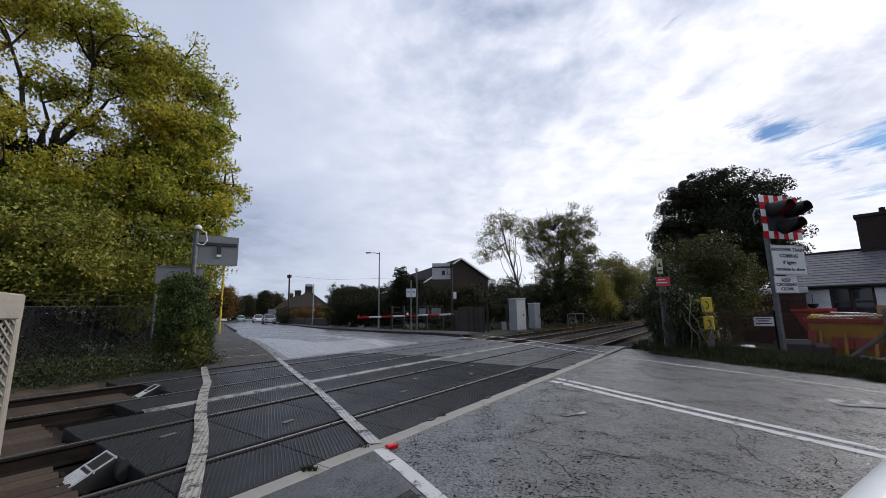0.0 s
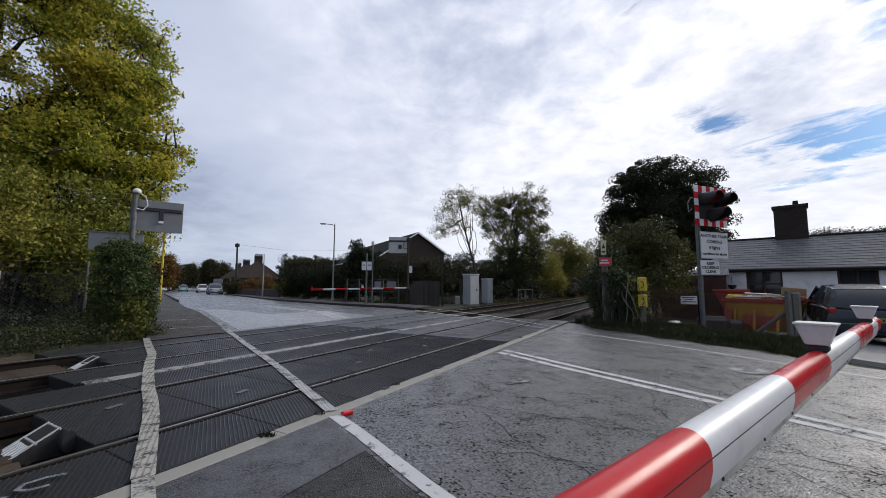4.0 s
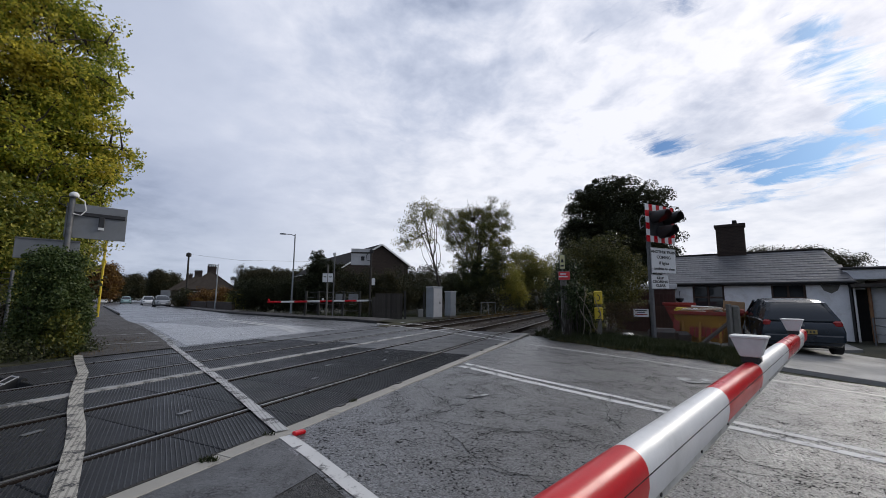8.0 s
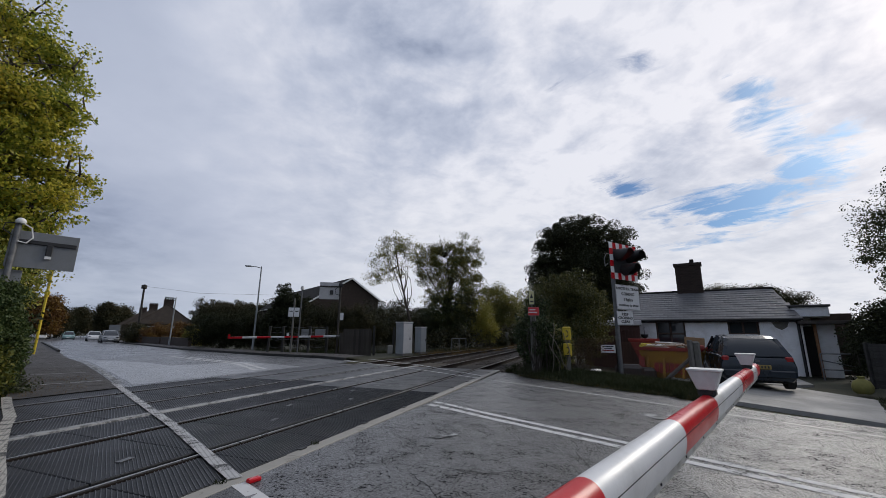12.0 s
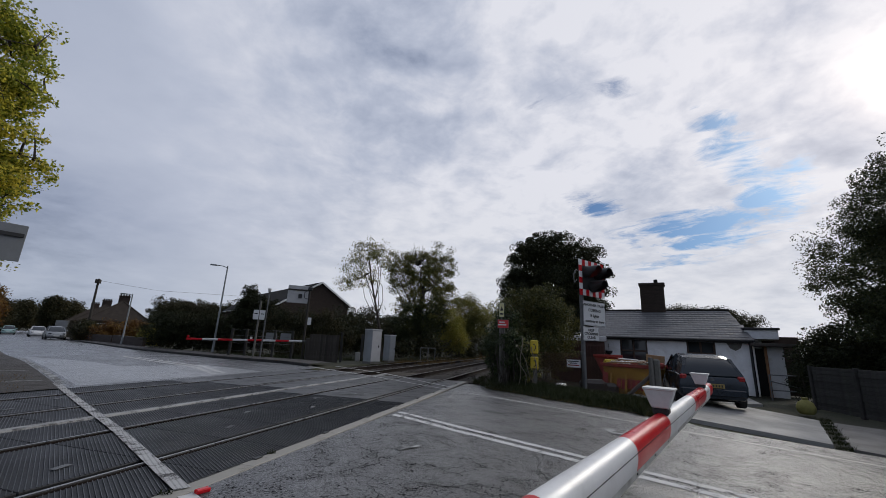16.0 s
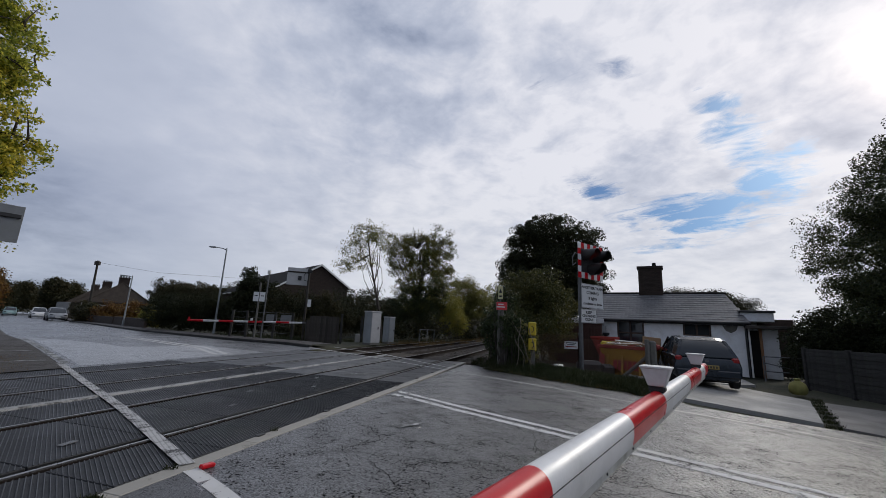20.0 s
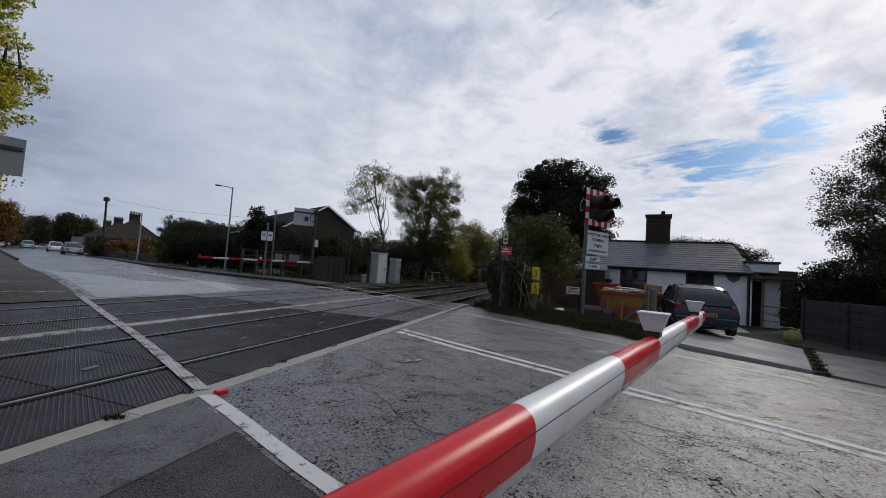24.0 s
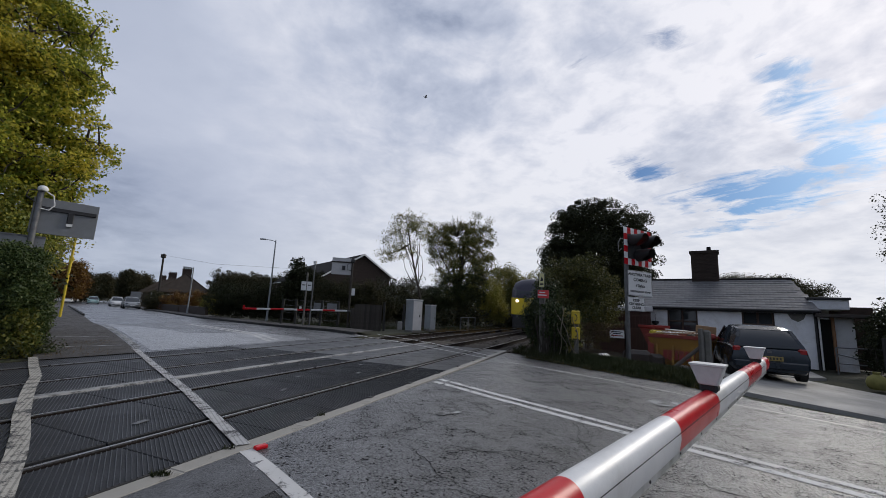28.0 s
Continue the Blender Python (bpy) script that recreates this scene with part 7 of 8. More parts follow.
# ---- buildings, vehicles and the yard ----
def build_cottage():
    D, mid = 23.0, 48.1
    a = polar(39.2, D / math.cos(radians(mid - 39.2)) * math.cos(radians(8.2)), -0.5)
    b = polar(55.8, D, -0.5)
    d = (b - a).normalized()
    L = (b - a).length
    turn = math.degrees(math.atan2(d.y, d.x))
    m = Matrix.Translation(a) @ pose(0, 0, 0, 0, 0, turn)
    inv = m.inverted()
    eave, ridge, depth = 2.48, 4.02, 5.0
    c = thing("cottage", m, "low whitewashed crossing cottage with a slate roof", "cottage")

    def lx(az):
        """Along the wall, where a bearing meets it."""
        e, w = polar(az, 0.0, 0), (polar(az, 10.0, 0) - polar(az, 0.0, 0))
        p, q = inv @ Vector((e.x, e.y, -0.5)), inv @ Vector((e.x + w.x, e.y + w.y, -0.5))
        return p.x + (q.x - p.x) * (-p.y) / (q.y - p.y)

    wins = [(lx(42.1), lx(45.3)), (lx(49.6), lx(52.5))]
    edges = [0.0] + [x for w in wins for x in w] + [L]
    for i in range(0, len(edges), 2):
        x0, x1 = edges[i], edges[i + 1]
        part("wall", Geo().box(((x0 + x1) / 2, 0.15, eave / 2), (x1 - x0, 0.3, eave)), M_WHITEWASH, c, "whitewashed front wall")
    for x0, x1 in wins:
        part("wall", Geo().box(((x0 + x1) / 2, 0.15, 0.5), (x1 - x0, 0.3, 1.0)), M_WHITEWASH, c)
        w = part("window", Geo().box(((x0 + x1) / 2, 0.22, 1.7), (x1 - x0, 0.04, 1.4)), M_DARK, c, "brown-framed window, dark inside")
        fr = Geo()
        for x in (x0 + 0.04, (x0 + x1) / 2, x1 - 0.04):
            fr.box((x, 0.17, 1.7), (0.08, 0.07, 1.4), bevel=0.008)
        for z in (1.04, 1.75, 2.36):
            fr.box(((x0 + x1) / 2, 0.172, z), (x1 - x0, 0.06, 0.08), bevel=0.008)
        part("frame", fr, M_WOOD_BROWN, w, "dark brown frame")
        for k in range(2):
            xa = x0 + (x1 - x0) * k / 2
            part("pane", Geo().box((xa + (x1 - x0) / 4, 0.19, 1.7), ((x1 - x0) / 2 - 0.1, 0.008, 1.25)), M_GLASS, w)
        part("sill", Geo().box(((x0 + x1) / 2, 0.02, 0.98), (x1 - x0 + 0.1, 0.2, 0.08), bevel=0.01), M_WOOD_BROWN, w)
    part("wall", Geo().box((L / 2, depth - 0.15, eave / 2), (L, 0.3, eave)), M_WHITEWASH, c, "rear wall")
    for x in (0.15, L - 0.15):
        part("wall", Geo().add([(x - 0.15, 0.3, 0), (x + 0.15, 0.3, 0), (x + 0.15, depth - 0.3, 0), (x - 0.15, depth - 0.3, 0), (x - 0.15, 0.3, eave), (x + 0.15, 0.3, eave), (x + 0.15, depth - 0.3, eave), (x - 0.15, depth - 0.3, eave)],
                               [(0, 3, 2, 1), (4, 5, 6, 7), (0, 1, 5, 4), (2, 3, 7, 6), (0, 4, 7, 3), (1, 2, 6, 5)]), M_WHITEWASH, c, "end wall")
    # slate roof, hipped at the porch end
    hip = 0.55
    roof = part("roof", Geo().add([(-0.2, -0.28, eave - 0.06), (L + 0.15, -0.28, eave - 0.06), (L + 0.15, depth + 0.28, eave - 0.06), (-0.2, depth + 0.28, eave - 0.06), (-0.2, depth / 2, ridge), (L - hip + 0.15, depth / 2, ridge)],
                                  [(0, 1, 5, 4), (2, 3, 4, 5), (1, 2, 5), (0, 4, 3), (0, 3, 2, 1)]), M_SLATE, c, "grey slate roof")
    me = mesh_of("slate", Geo().box((0, 0.14, 0.006), (0.345, 0.33, 0.022)), M_SLATE)
    rise, run = ridge - eave + 0.06, depth / 2 + 0.28
    ang = math.degrees(math.atan2(rise, run))
    slope = math.hypot(rise, run)
    rows = 13
    rng = random.Random(2)
    for r in range(rows):
        f = r / rows
        xe = L + 0.15 - hip * f
        n = int((xe + 0.2) / 0.35)
        for k in range(n):
            x = -0.2 + 0.175 + k * 0.35 + (0.17 if r % 2 else 0.0)
            if x > xe - 0.1:
                continue
            piece("slate", me, roof, pose(x, -0.28 + run * f, eave - 0.055 + rise * f + rng.uniform(0, 0.004), ang - 3.2, 0, rng.uniform(-0.5, 0.5)))
    part("ridge_tile", Geo().tube([(-0.2, depth / 2, ridge + 0.01), (L - hip + 0.2, depth / 2, ridge + 0.01)], 0.075, 8), M_ROOF_TILE, roof, "dark ridge tiles")
    part("gutter", Geo().tube([(-0.2, -0.31, eave - 0.08), (L + 0.15, -0.31, eave - 0.08)], 0.055, 8), M_BLACK, c, "black gutter")
    # black strip along the top of the front wall
    part("fascia", Geo().box((L / 2, -0.10, eave - 0.12), (L + 0.2, 0.12, 0.16)), M_BLACK, c, "black strip along the wall top below the gutter")
    part("bare_patch", Geo().add([(lx(53.6), -0.004, eave - 0.2), (lx(55.1), -0.004, eave - 0.2), (lx(54.9), -0.004, eave - 0.42), (lx(54.4), -0.004, eave - 0.55), (lx(53.9), -0.004, eave - 0.44)], [(0, 1, 2, 3, 4)]), M_POST, c, "patch of fallen render")
    # chimney
    e, w = polar(46.35, 0.0), polar(46.35, 10.0) - polar(46.35, 0.0)
    p, q = inv @ Vector((e.x, e.y, 0)), inv @ Vector((e.x + w.x, e.y + w.y, 0))
    k = (depth / 2 + 0.1 - p.y) / (q.y - p.y)
    cx = p.x + (q.x - p.x) * k
    ch = part("chimney", Geo().box((cx, depth / 2 + 0.1, 4.65), (1.22, 0.62, 1.9), bevel=0.01), M_BRICK, c, "broad dark brick chimney")
    part("cap", Geo().box((cx, depth / 2 + 0.1, 5.52), (1.34, 0.74, 0.16), bevel=0.02), M_BRICK, ch)
    part("pot", Geo().tube([(cx + 0.22, depth / 2 + 0.1, 5.58), (cx + 0.22, depth / 2 + 0.1, 5.82)], [0.12, 0.1], 10), M_ROOF_TILE, ch, "short clay pot")
    bme = mesh_of("brick", Geo().box((0, 0, 0), (0.215, 0.02, 0.062), bevel=0.004), M_BRICK)
    for r in range(24):
        for k in range(6):
            x = cx - 0.60 + 0.11 + k * 0.225 + (0.11 if r % 2 else 0)
            if x < cx + 0.51:
                piece("brick", bme, ch, pose(x, depth / 2 - 0.215, 3.76 + r * 0.073))
    # flat-roofed porch
    pl = 2.15
    part("wall", Geo().box((L + 0.5, 1.6, 1.3), (0.3, 0.3, 2.6)), M_WHITEWASH, c, "porch wall")
    # dark brown colour on the rear wall stands for the porch's inner shade
    part("wall", Geo().box((L + pl * 0.5, 2.2, 1.35), (pl, 0.3, 2.7)), M_WOOD_BROWN, c, "porch rear wall, coloured dark for the shade inside")
    x0, x1 = lx(57.3), lx(58.7)
    part("wall", Geo().box(((x0 + x1) / 2, 0.35, 1.1), (x1 - x0, 0.25, 2.2)), M_WHITEWASH, c, "white porch wall")
    part("roof_band", Geo().box((L + 0.52, 1.6, 2.72), (1.24, 2.4, 0.42), bevel=0.02), M_WHITEWASH, c, "white band under a flat roof")
    part("flat_roof", Geo().box((L + 0.52, 1.6, 2.98), (1.36, 2.6, 0.10), bevel=0.02), M_BLACK, c, "black flat roof edge")
    part("canopy", Geo().box((L + 0.82, 0.2, 2.24), (1.7, 1.3, 0.14), bevel=0.02), M_BOARD, c, "dark porch canopy")
    door = part("door", Geo().box((lx(56.1), 0.75, 1.05), (1.0, 0.06, 2.1), bevel=0.01), M_DARK, c, "dark front door")
    part("glazing", Geo().box((lx(56.1), 0.71, 1.6), (0.3, 0.02, 0.5)), M_GLASS, door)
    part("post", Geo().box((lx(57.1), 0.1, 1.1), (0.1, 0.1, 2.2), bevel=0.01), material("varnished_post", (0.24, 0.12, 0.05), (0.18, 0.09, 0.04), 0.5, 5), c, "varnished wooden post")
    part("drainpipe", Geo().tube([(L - 0.1, -0.25, eave - 0.1), (L - 0.02, -0.06, eave - 0.3), (L - 0.02, -0.06, 0.0)], 0.04, 8), M_BLACK, c, "black drainpipe")
    part("white_pipe", Geo().tube([(L + 0.09, -0.06, eave - 0.25), (L + 0.09, -0.06, 0.0)], 0.035, 8), M_WHITE, c, "white pipe")
    hb = thing("hanging_basket", m @ pose(lx(40.8), -0.2, 1.6), "dark hanging basket with yellow flowers on the cottage wall", "hanging basket")
    part("bracket", Geo().tube([(0, 0.2, 0.45), (0, 0.0, 0.45), (0, 0.0, 0.1)], 0.012, 6), M_BLACK, hb)
    part("basket", Geo().loft([[Vector((r * math.cos(a * math.pi / 5), r * math.sin(a * math.pi / 5), z)) for a in range(10)] for r, z in ((0.06, -0.1), (0.16, 0.0), (0.18, 0.1))]), M_BLACK, hb)
    return m


def car(name, label, m, paint, group=""):
    """A small hatchback: x forward from its middle, on its wheels at z 0."""
    t = thing(name, m, label, "car", group)
    st = [(-1.93, 0.62, 0.34, 0.72), (-1.90, 0.78, 0.26, 0.80), (-1.78, 0.82, 0.22, 0.90), (-1.2, 0.83, 0.20, 0.93), (0.0, 0.83, 0.20, 0.92), (0.9, 0.83, 0.20, 0.90), (1.5, 0.80, 0.20, 0.80), (1.84, 0.72, 0.24, 0.66), (1.94, 0.55, 0.32, 0.52)]
    rings = []
    for x, w, zb, zt in st:
        h = zt - zb
        rings.append([Vector((x, sy * w * kw, zb + h * kz)) for sy, seq in ((1, ((0.86, 0), (0.98, 0.2), (1.0, 0.55), (0.93, 0.93), (0.8, 1.0))), (-1, ((0.8, 1.0), (0.93, 0.93), (1.0, 0.55), (0.98, 0.2), (0.86, 0)))) for kw, kz in seq])
    body = part("body", Geo().loft(rings), paint, t, smooth=True)
    gs = [(-1.86, 0.66, 0.90), (-1.70, 0.60, 1.14), (-1.50, 0.55, 1.33), (-1.28, 0.53, 1.41), (-0.6, 0.53, 1.45), (0.1, 0.53, 1.44), (0.38, 0.545, 1.38), (0.75, 0.60, 1.14), (1.10, 0.66, 0.89)]
    rings = [[Vector((x, sy * (0.72 + (w - 0.72) * kw), 0.86 + (zt - 0.86) * kz)) for sy, seq in ((1, ((0, 0), (0.42, 0.5), (0.86, 0.88), (1.25, 0.985), (2.4, 1.0))), (-1, ((2.4, 1.0), (1.25, 0.985), (0.86, 0.88), (0.42, 0.5), (0, 0)))) for kw, kz in seq] for x, w, zt in gs]
    part("glasshouse", Geo().loft(rings), M_GLASS, t, "dark window glass", smooth=True)
    shell = [[p + Vector((0, 0, 0.008)) for p in r[2:8]] for r in rings[2:7]]
    under = [[p - Vector((0, 0, 0.03)) for p in r] for r in shell]
    n = len(shell)
    g = Geo()
    for a, b in zip(range(n - 1), range(1, n)):
        g.loft([shell[a] + under[a][::-1], shell[b] + under[b][::-1]])
    part("roof", g, paint, t, "painted roof", smooth=True)
    for s in (1, -1):
        part("rear_quarter", Geo().add([(-1.87, s * 0.735, 0.88), (-1.25, s * 0.735, 0.88), (-1.12, s * 0.64, 1.22), (-1.18, s * 0.575, 1.385), (-1.50, s * 0.575, 1.34), (-1.72, s * 0.635, 1.12),
                                        (-1.87, s * 0.66, 0.88), (-1.25, s * 0.68, 0.88), (-1.12, s * 0.58, 1.22), (-1.18, s * 0.50, 1.40), (-1.50, s * 0.50, 1.34), (-1.72, s * 0.56, 1.12)],
                                       [(0, 1, 2, 3, 4, 5), (11, 10, 9, 8, 7, 6)] + [(k, (k + 1) % 6, 6 + (k + 1) % 6, 6 + k) for k in range(6)]), paint, t, "painted rear quarter")
    for s in (1, -1):
        for (xa, za, wa), (xb, zb2, wb) in (((-0.45, 0.9, 0.715), (-0.42, 1.42, 0.565)), ((1.05, 0.9, 0.71), (0.36, 1.38, 0.575))):
            part("pillar", Geo().tube([(xa, s * wa, za), (xb, s * wb, zb2)], 0.035, 6), paint, t)
        part("mirror", Geo().box((0.72, s * 0.88, 0.98), (0.12, 0.18, 0.13), bevel=0.04), paint, t, "door mirror")
        part("tail_lamp", Geo().box((-1.84, s * 0.66, 0.80), (0.15, 0.17, 0.16), bevel=0.06), M_RED_LENS, t, "red tail lamp")
        part("headlamp", Geo().box((1.80, s * 0.55, 0.64), (0.16, 0.26, 0.15), bevel=0.05), M_GLASS, t, "headlamp")
        part("door_line", Geo().box((-0.43, s * 0.829, 0.6), (0.012, 0.012, 0.55)).box((0.62, s * 0.829, 0.6), (0.012, 0.012, 0.55)).box((-0.55, s * 0.833, 0.78), (0.16, 0.02, 0.03)), M_BLACK, t)
        for x in (-1.22, 1.24):
            wh = part("wheel", Geo().tube([(x, s * 0.66, 0.30), (x, s * 0.83, 0.30)], 0.30, 20), M_TYRE, t, smooth=True)
            part("rim", Geo().tube([(x, s * 0.80, 0.30), (x, s * 0.842, 0.30)], [0.2, 0.17], 14), M_STEEL, wh, "grey steel rim")
    part("bumper", Geo().box((-1.90, 0, 0.42), (0.14, 1.50, 0.20), bevel=0.05), paint, t, "rear bumper")
    np_ = part("number_plate", Geo().box((-1.965, 0, 0.60), (0.02, 0.52, 0.11), bevel=0.004), M_PLATE, t, "yellow number plate")
    for k in range(7):
        part("plate_bar", Geo().box((-1.977, -0.2 + k * 0.066, 0.60), (0.004, 0.035, 0.06)), M_BLACK, np_)
    part("front_plate", Geo().box((1.95, 0, 0.42), (0.02, 0.5, 0.11)), M_SIGN_WHITE, t)
    part("badge", Geo().tube([(-1.90, 0, 0.76), (-1.93, 0, 0.755)], 0.05, 12), M_STEEL, t)
    part("wiper", Geo().tube([(-1.82, 0.0, 0.94), (-1.70, 0.3, 1.02)], 0.01, 4), M_BLACK, t)
    part("underside", Geo().box((0, 0, 0.24), (3.2, 1.3, 0.14)), M_DARK, t)
    return t


def build_yard():
    # car on the drive: rear towards the road
    h = math.radians(41.5)
    rear = Vector((12.27, 9.57, -0.355))
    fwd = Vector((math.sin(h), math.cos(h), 0))
    cpos = rear + fwd * 1.22
    car("parked_hatchback", "dark blue hatchback parked nose-in on the cottage drive", Matrix.Translation(cpos) @ pose(0, 0, 0, 0, 0, 90 - 39.5) @ Matrix.Diagonal((1.07, 1.12, 1.07, 1)), M_CAR_BLUE)
    # drive slabs
    def quad_slab(name, label, pts, lift, mat):
        g = Geo()
        top = [Vector((x, y, xy_z(x, y) + lift)) for x, y in pts]
        low = [p - Vector((0, 0, 0.12)) for p in top]
        n = len(pts)
        g.add(top + low, [tuple(range(n)), tuple(range(2 * n - 1, n - 1, -1))] + [(k, (k + 1) % n, n + (k + 1) % n, n + k) for k in range(n)])
        tagged(part(name, g, mat), label, "paving", kind="structure")
    def q(u, v):
        p = uv(u, v)
        return (p.x, p.y)
    quad_slab("drive_slab", "pale damp concrete drive slab with worn edges", [q(10.9, -2.95), q(9.62, -5.35), q(11.0, -6.0), q(13.1, -5.3), q(15.6, -4.6), q(15.6, -2.9)], 0.03, M_SLAB)
    quad_slab("drive_slab", "pale concrete drive slab beside a broken joint", [q(11.04, -6.03), q(14.1, -7.45), q(16.4, -6.2), q(15.6, -4.66), q(13.12, -5.35)], 0.022, M_SLAB)
    quad_slab("drive_slab", "pale concrete drive slab under the car", [q(15.64, -4.6), q(16.5, -6.2), q(17.6, -7.6), q(21.5, -8.4), q(21.5, -3.0), q(15.64, -2.9)], 0.028, M_SLAB)
    quad_slab("drive_apron", "damp concrete apron beside the fence", [q(9.45, -5.56), q(8.6, -6.98), q(12.75, -8.95), q(13.95, -7.58)], 0.02, M_APRON)
    quad_slab("drive_apron", "damp concrete apron beside the fence", [q(8.45, -7.15), q(8.1, -16), q(11.2, -16), q(12.6, -9.15)], 0.02, M_APRON)
    grass_tufts("joint_weeds", "grass growing in the drive's joint", [(*uv(9.5 + 0.6 * k, -5.48 - 0.27 * k).xy, road_z(-6) + 0.01, 0.2, 0.12) for k in range(8)], 900, 0.08, M_GRASS, 12)
    # skip behind the wire
    s0, s1 = polar(41.0, 17.0, -0.42), polar(46.4, 16.4, -0.42)
    d = (s1 - s0)
    sk = thing("skip", Matrix.Translation(s0.lerp(s1, 0.5)) @ pose(0, 0, 0, 0, 0, math.degrees(math.atan2(d.y, d.x))), "yellow builder's skip with red lettering, heaped with rubbish", "skip")
    L = d.length
    outer = [[Vector((x, y, z)) for x, y in ((-a, -b), (a, -b), (a, b), (-a, b))] for a, b, z in ((L / 2 - 0.3, 0.65, 0.05), (L / 2, 0.85, 1.12))]
    inner = [[Vector((x, y, z)) for x, y in ((-a, -b), (a, -b), (a, b), (-a, b))] for a, b, z in ((L / 2 - 0.06, 0.79, 1.12), (L / 2 - 0.2, 0.68, 0.6))]
    part("tub", Geo().loft(outer + inner), M_SKIP, sk, "yellow steel tub")
    for y in (-0.87, 0.87):
        part("rim", Geo().box((0, y, 1.1), (L + 0.06, 0.06, 0.12), bevel=0.01), M_SKIP_RED, sk, "red steel rim")
    for x in (-L * 0.32, 0.0, L * 0.36):
        part("rib", Geo().box((x, -0.80, 0.6), (0.07, 0.06, 0.95), pose(0, 0, 0, -10, 0, 0).to_3x3(), 0.01), M_SKIP, sk)
    for k in range(6):
        part("letter_bar", Geo().box((-L * 0.16 + k * 0.17, -0.775, 0.52), (0.145, 0.012, 0.40 + 0.08 * (k % 2)), pose(0, 0, 0, -10.6, 0, 0).to_3x3()), M_SKIP_RED, sk, "unreadable red lettering" if k == 0 else "")
    part("hazard_panel", Geo().box((-L * 0.44, -0.80, 0.75), (0.2, 0.014, 0.6), pose(0, 0, 0, -10.6, 0, 0).to_3x3()), M_SKIP_RED, sk, "red and yellow hazard panel")
    rng = random.Random(3)
    items = ((-0.9, 0.0, 1.3, 0.45, M_YELLOW, "bag"), (0.75, 0.0, 1.42, 0.6, M_CARD, "cardboard_sheet"), (0.95, -0.3, 1.32, 0.35, M_SKIP_RED, "plastic_tub"), (-0.25, -0.2, 1.22, 0.5, M_WHITE, "rubble_bag"), (0.3, 0.3, 1.2, 0.5, M_BOARD, "timber_offcut"))
    for x, y, z, s, mat, nm in items:
        it = thing(nm, sk.matrix_world @ pose(x, y, z - 0.15, rng.uniform(-20, 20), rng.uniform(-20, 20), rng.uniform(0, 90)), "discarded " + nm.replace("_", " ") + " heaped in the skip", "rubbish")
        part("shell", Geo().box((0, 0, 0), (s, s * (0.1 if "sheet" in nm else 0.7), s * (0.8 if "sheet" in nm else 0.5)), bevel=0.06), mat, it)
    for k in range(4):
        it = thing("plank", sk.matrix_world @ pose(-0.1 + 0.1 * k, -0.5 + 0.2 * k, 1.2 + 0.03 * k, 4, -3 + 2 * k, 8 * k - 10), "pale plank lying on the heaped skip", "rubbish", "planks in the skip")
        part("board", Geo().box((0, 0, 0), (1.5, 0.12, 0.03), bevel=0.004), M_WHITE if k % 2 else M_CARD, it)
    rd = thing("red_skip", pose(*polar(40.9, 18.2, -0.42), 0, 0, -42), "faded red steel skip with a sloping end beside the yellow one", "skip")
    ring = [[Vector((x, y, z)) for x, y in ((-a, -0.7), (b, -0.7), (b, 0.7), (-a, 0.7))] for a, b, z in ((0.05, 0.4, 0.03), (0.62, 0.45, 1.42), (0.56, 0.39, 1.42), (0.2, 0.36, 0.5))]
    part("tub", Geo().loft(ring), M_SKIP_RED, rd, "dented red steel tub")
    part("rim", Geo().box((-0.085, -0.72, 1.39), (1.1, 0.06, 0.1), bevel=0.01).box((-0.085, 0.72, 1.39), (1.1, 0.06, 0.1), bevel=0.01), M_SKIP_RED, rd)
    for x in (-0.1, 0.3):
        part("rib", Geo().box((x, -0.73, 0.75), (0.08, 0.06, 1.2), bevel=0.01), M_SKIP_RED, rd)
    bn = thing("dark_bin", pose(*polar(38.6, 15.6, -0.35), 0, 0, -30), "dark green bin bags and boxes heaped behind the wire", "rubbish")
    part("bin_bag", Geo().box((0, 0, 0.25), (0.9, 0.6, 0.5), bevel=0.15), M_BLACK, bn)
    part("box", Geo().box((0.6, 0.1, 0.2), (0.5, 0.5, 0.4), bevel=0.12), M_BLACK, bn)
    wb = thing("white_bag", pose(*polar(34.6, 14.2, -0.25), 0, 0, 20), "crumpled white bag in the grass", "rubbish")
    part("bag", Geo().box((0, 0, 0.15), (0.4, 0.25, 0.3), bevel=0.1), M_WHITE, wb)
    # brown boarded wall with pale capping, and its notice
    a, b = polar(33.4, 19.5, -0.4), polar(40.2, 18.6, -0.4)
    d = b - a
    w = thing("boarded_wall", Matrix.Translation(a) @ pose(0, 0, 0, 0, 0, math.degrees(math.atan2(d.y, d.x))), "dark red-brown boarded wall behind the yard", "wall", kind="structure")
    me = mesh_of("board", Geo().box((0, 0, 0), (0.14, 0.03, 1.75), bevel=0.004), M_SHED)
    for k in range(int(d.length / 0.143)):
        piece("board", me, w, pose(0.07 + k * 0.143, 0, 0.9))
    an = thing("shed_annex", Matrix.Translation(polar(36.9, 22.3, -0.45)) @ pose(0, 0, 0, 0, 0, -40), "low annex with a pale flat roof beside the cottage", "annex")
    part("cabin", Geo().box((0, 0, 1.05), (2.6, 1.6, 2.1), bevel=0.01), M_SHED, an)
    part("roof_edge", Geo().box((0, 0, 2.2), (2.8, 1.8, 0.26), bevel=0.03), M_CABINET, an, "pale grey roof edge")
    nt = thing("fence_notice", pose(*polar(36.3, 13.6, 0.72), 0, 0, -36), "white notice with red and dark print on the wire fence", "notice")
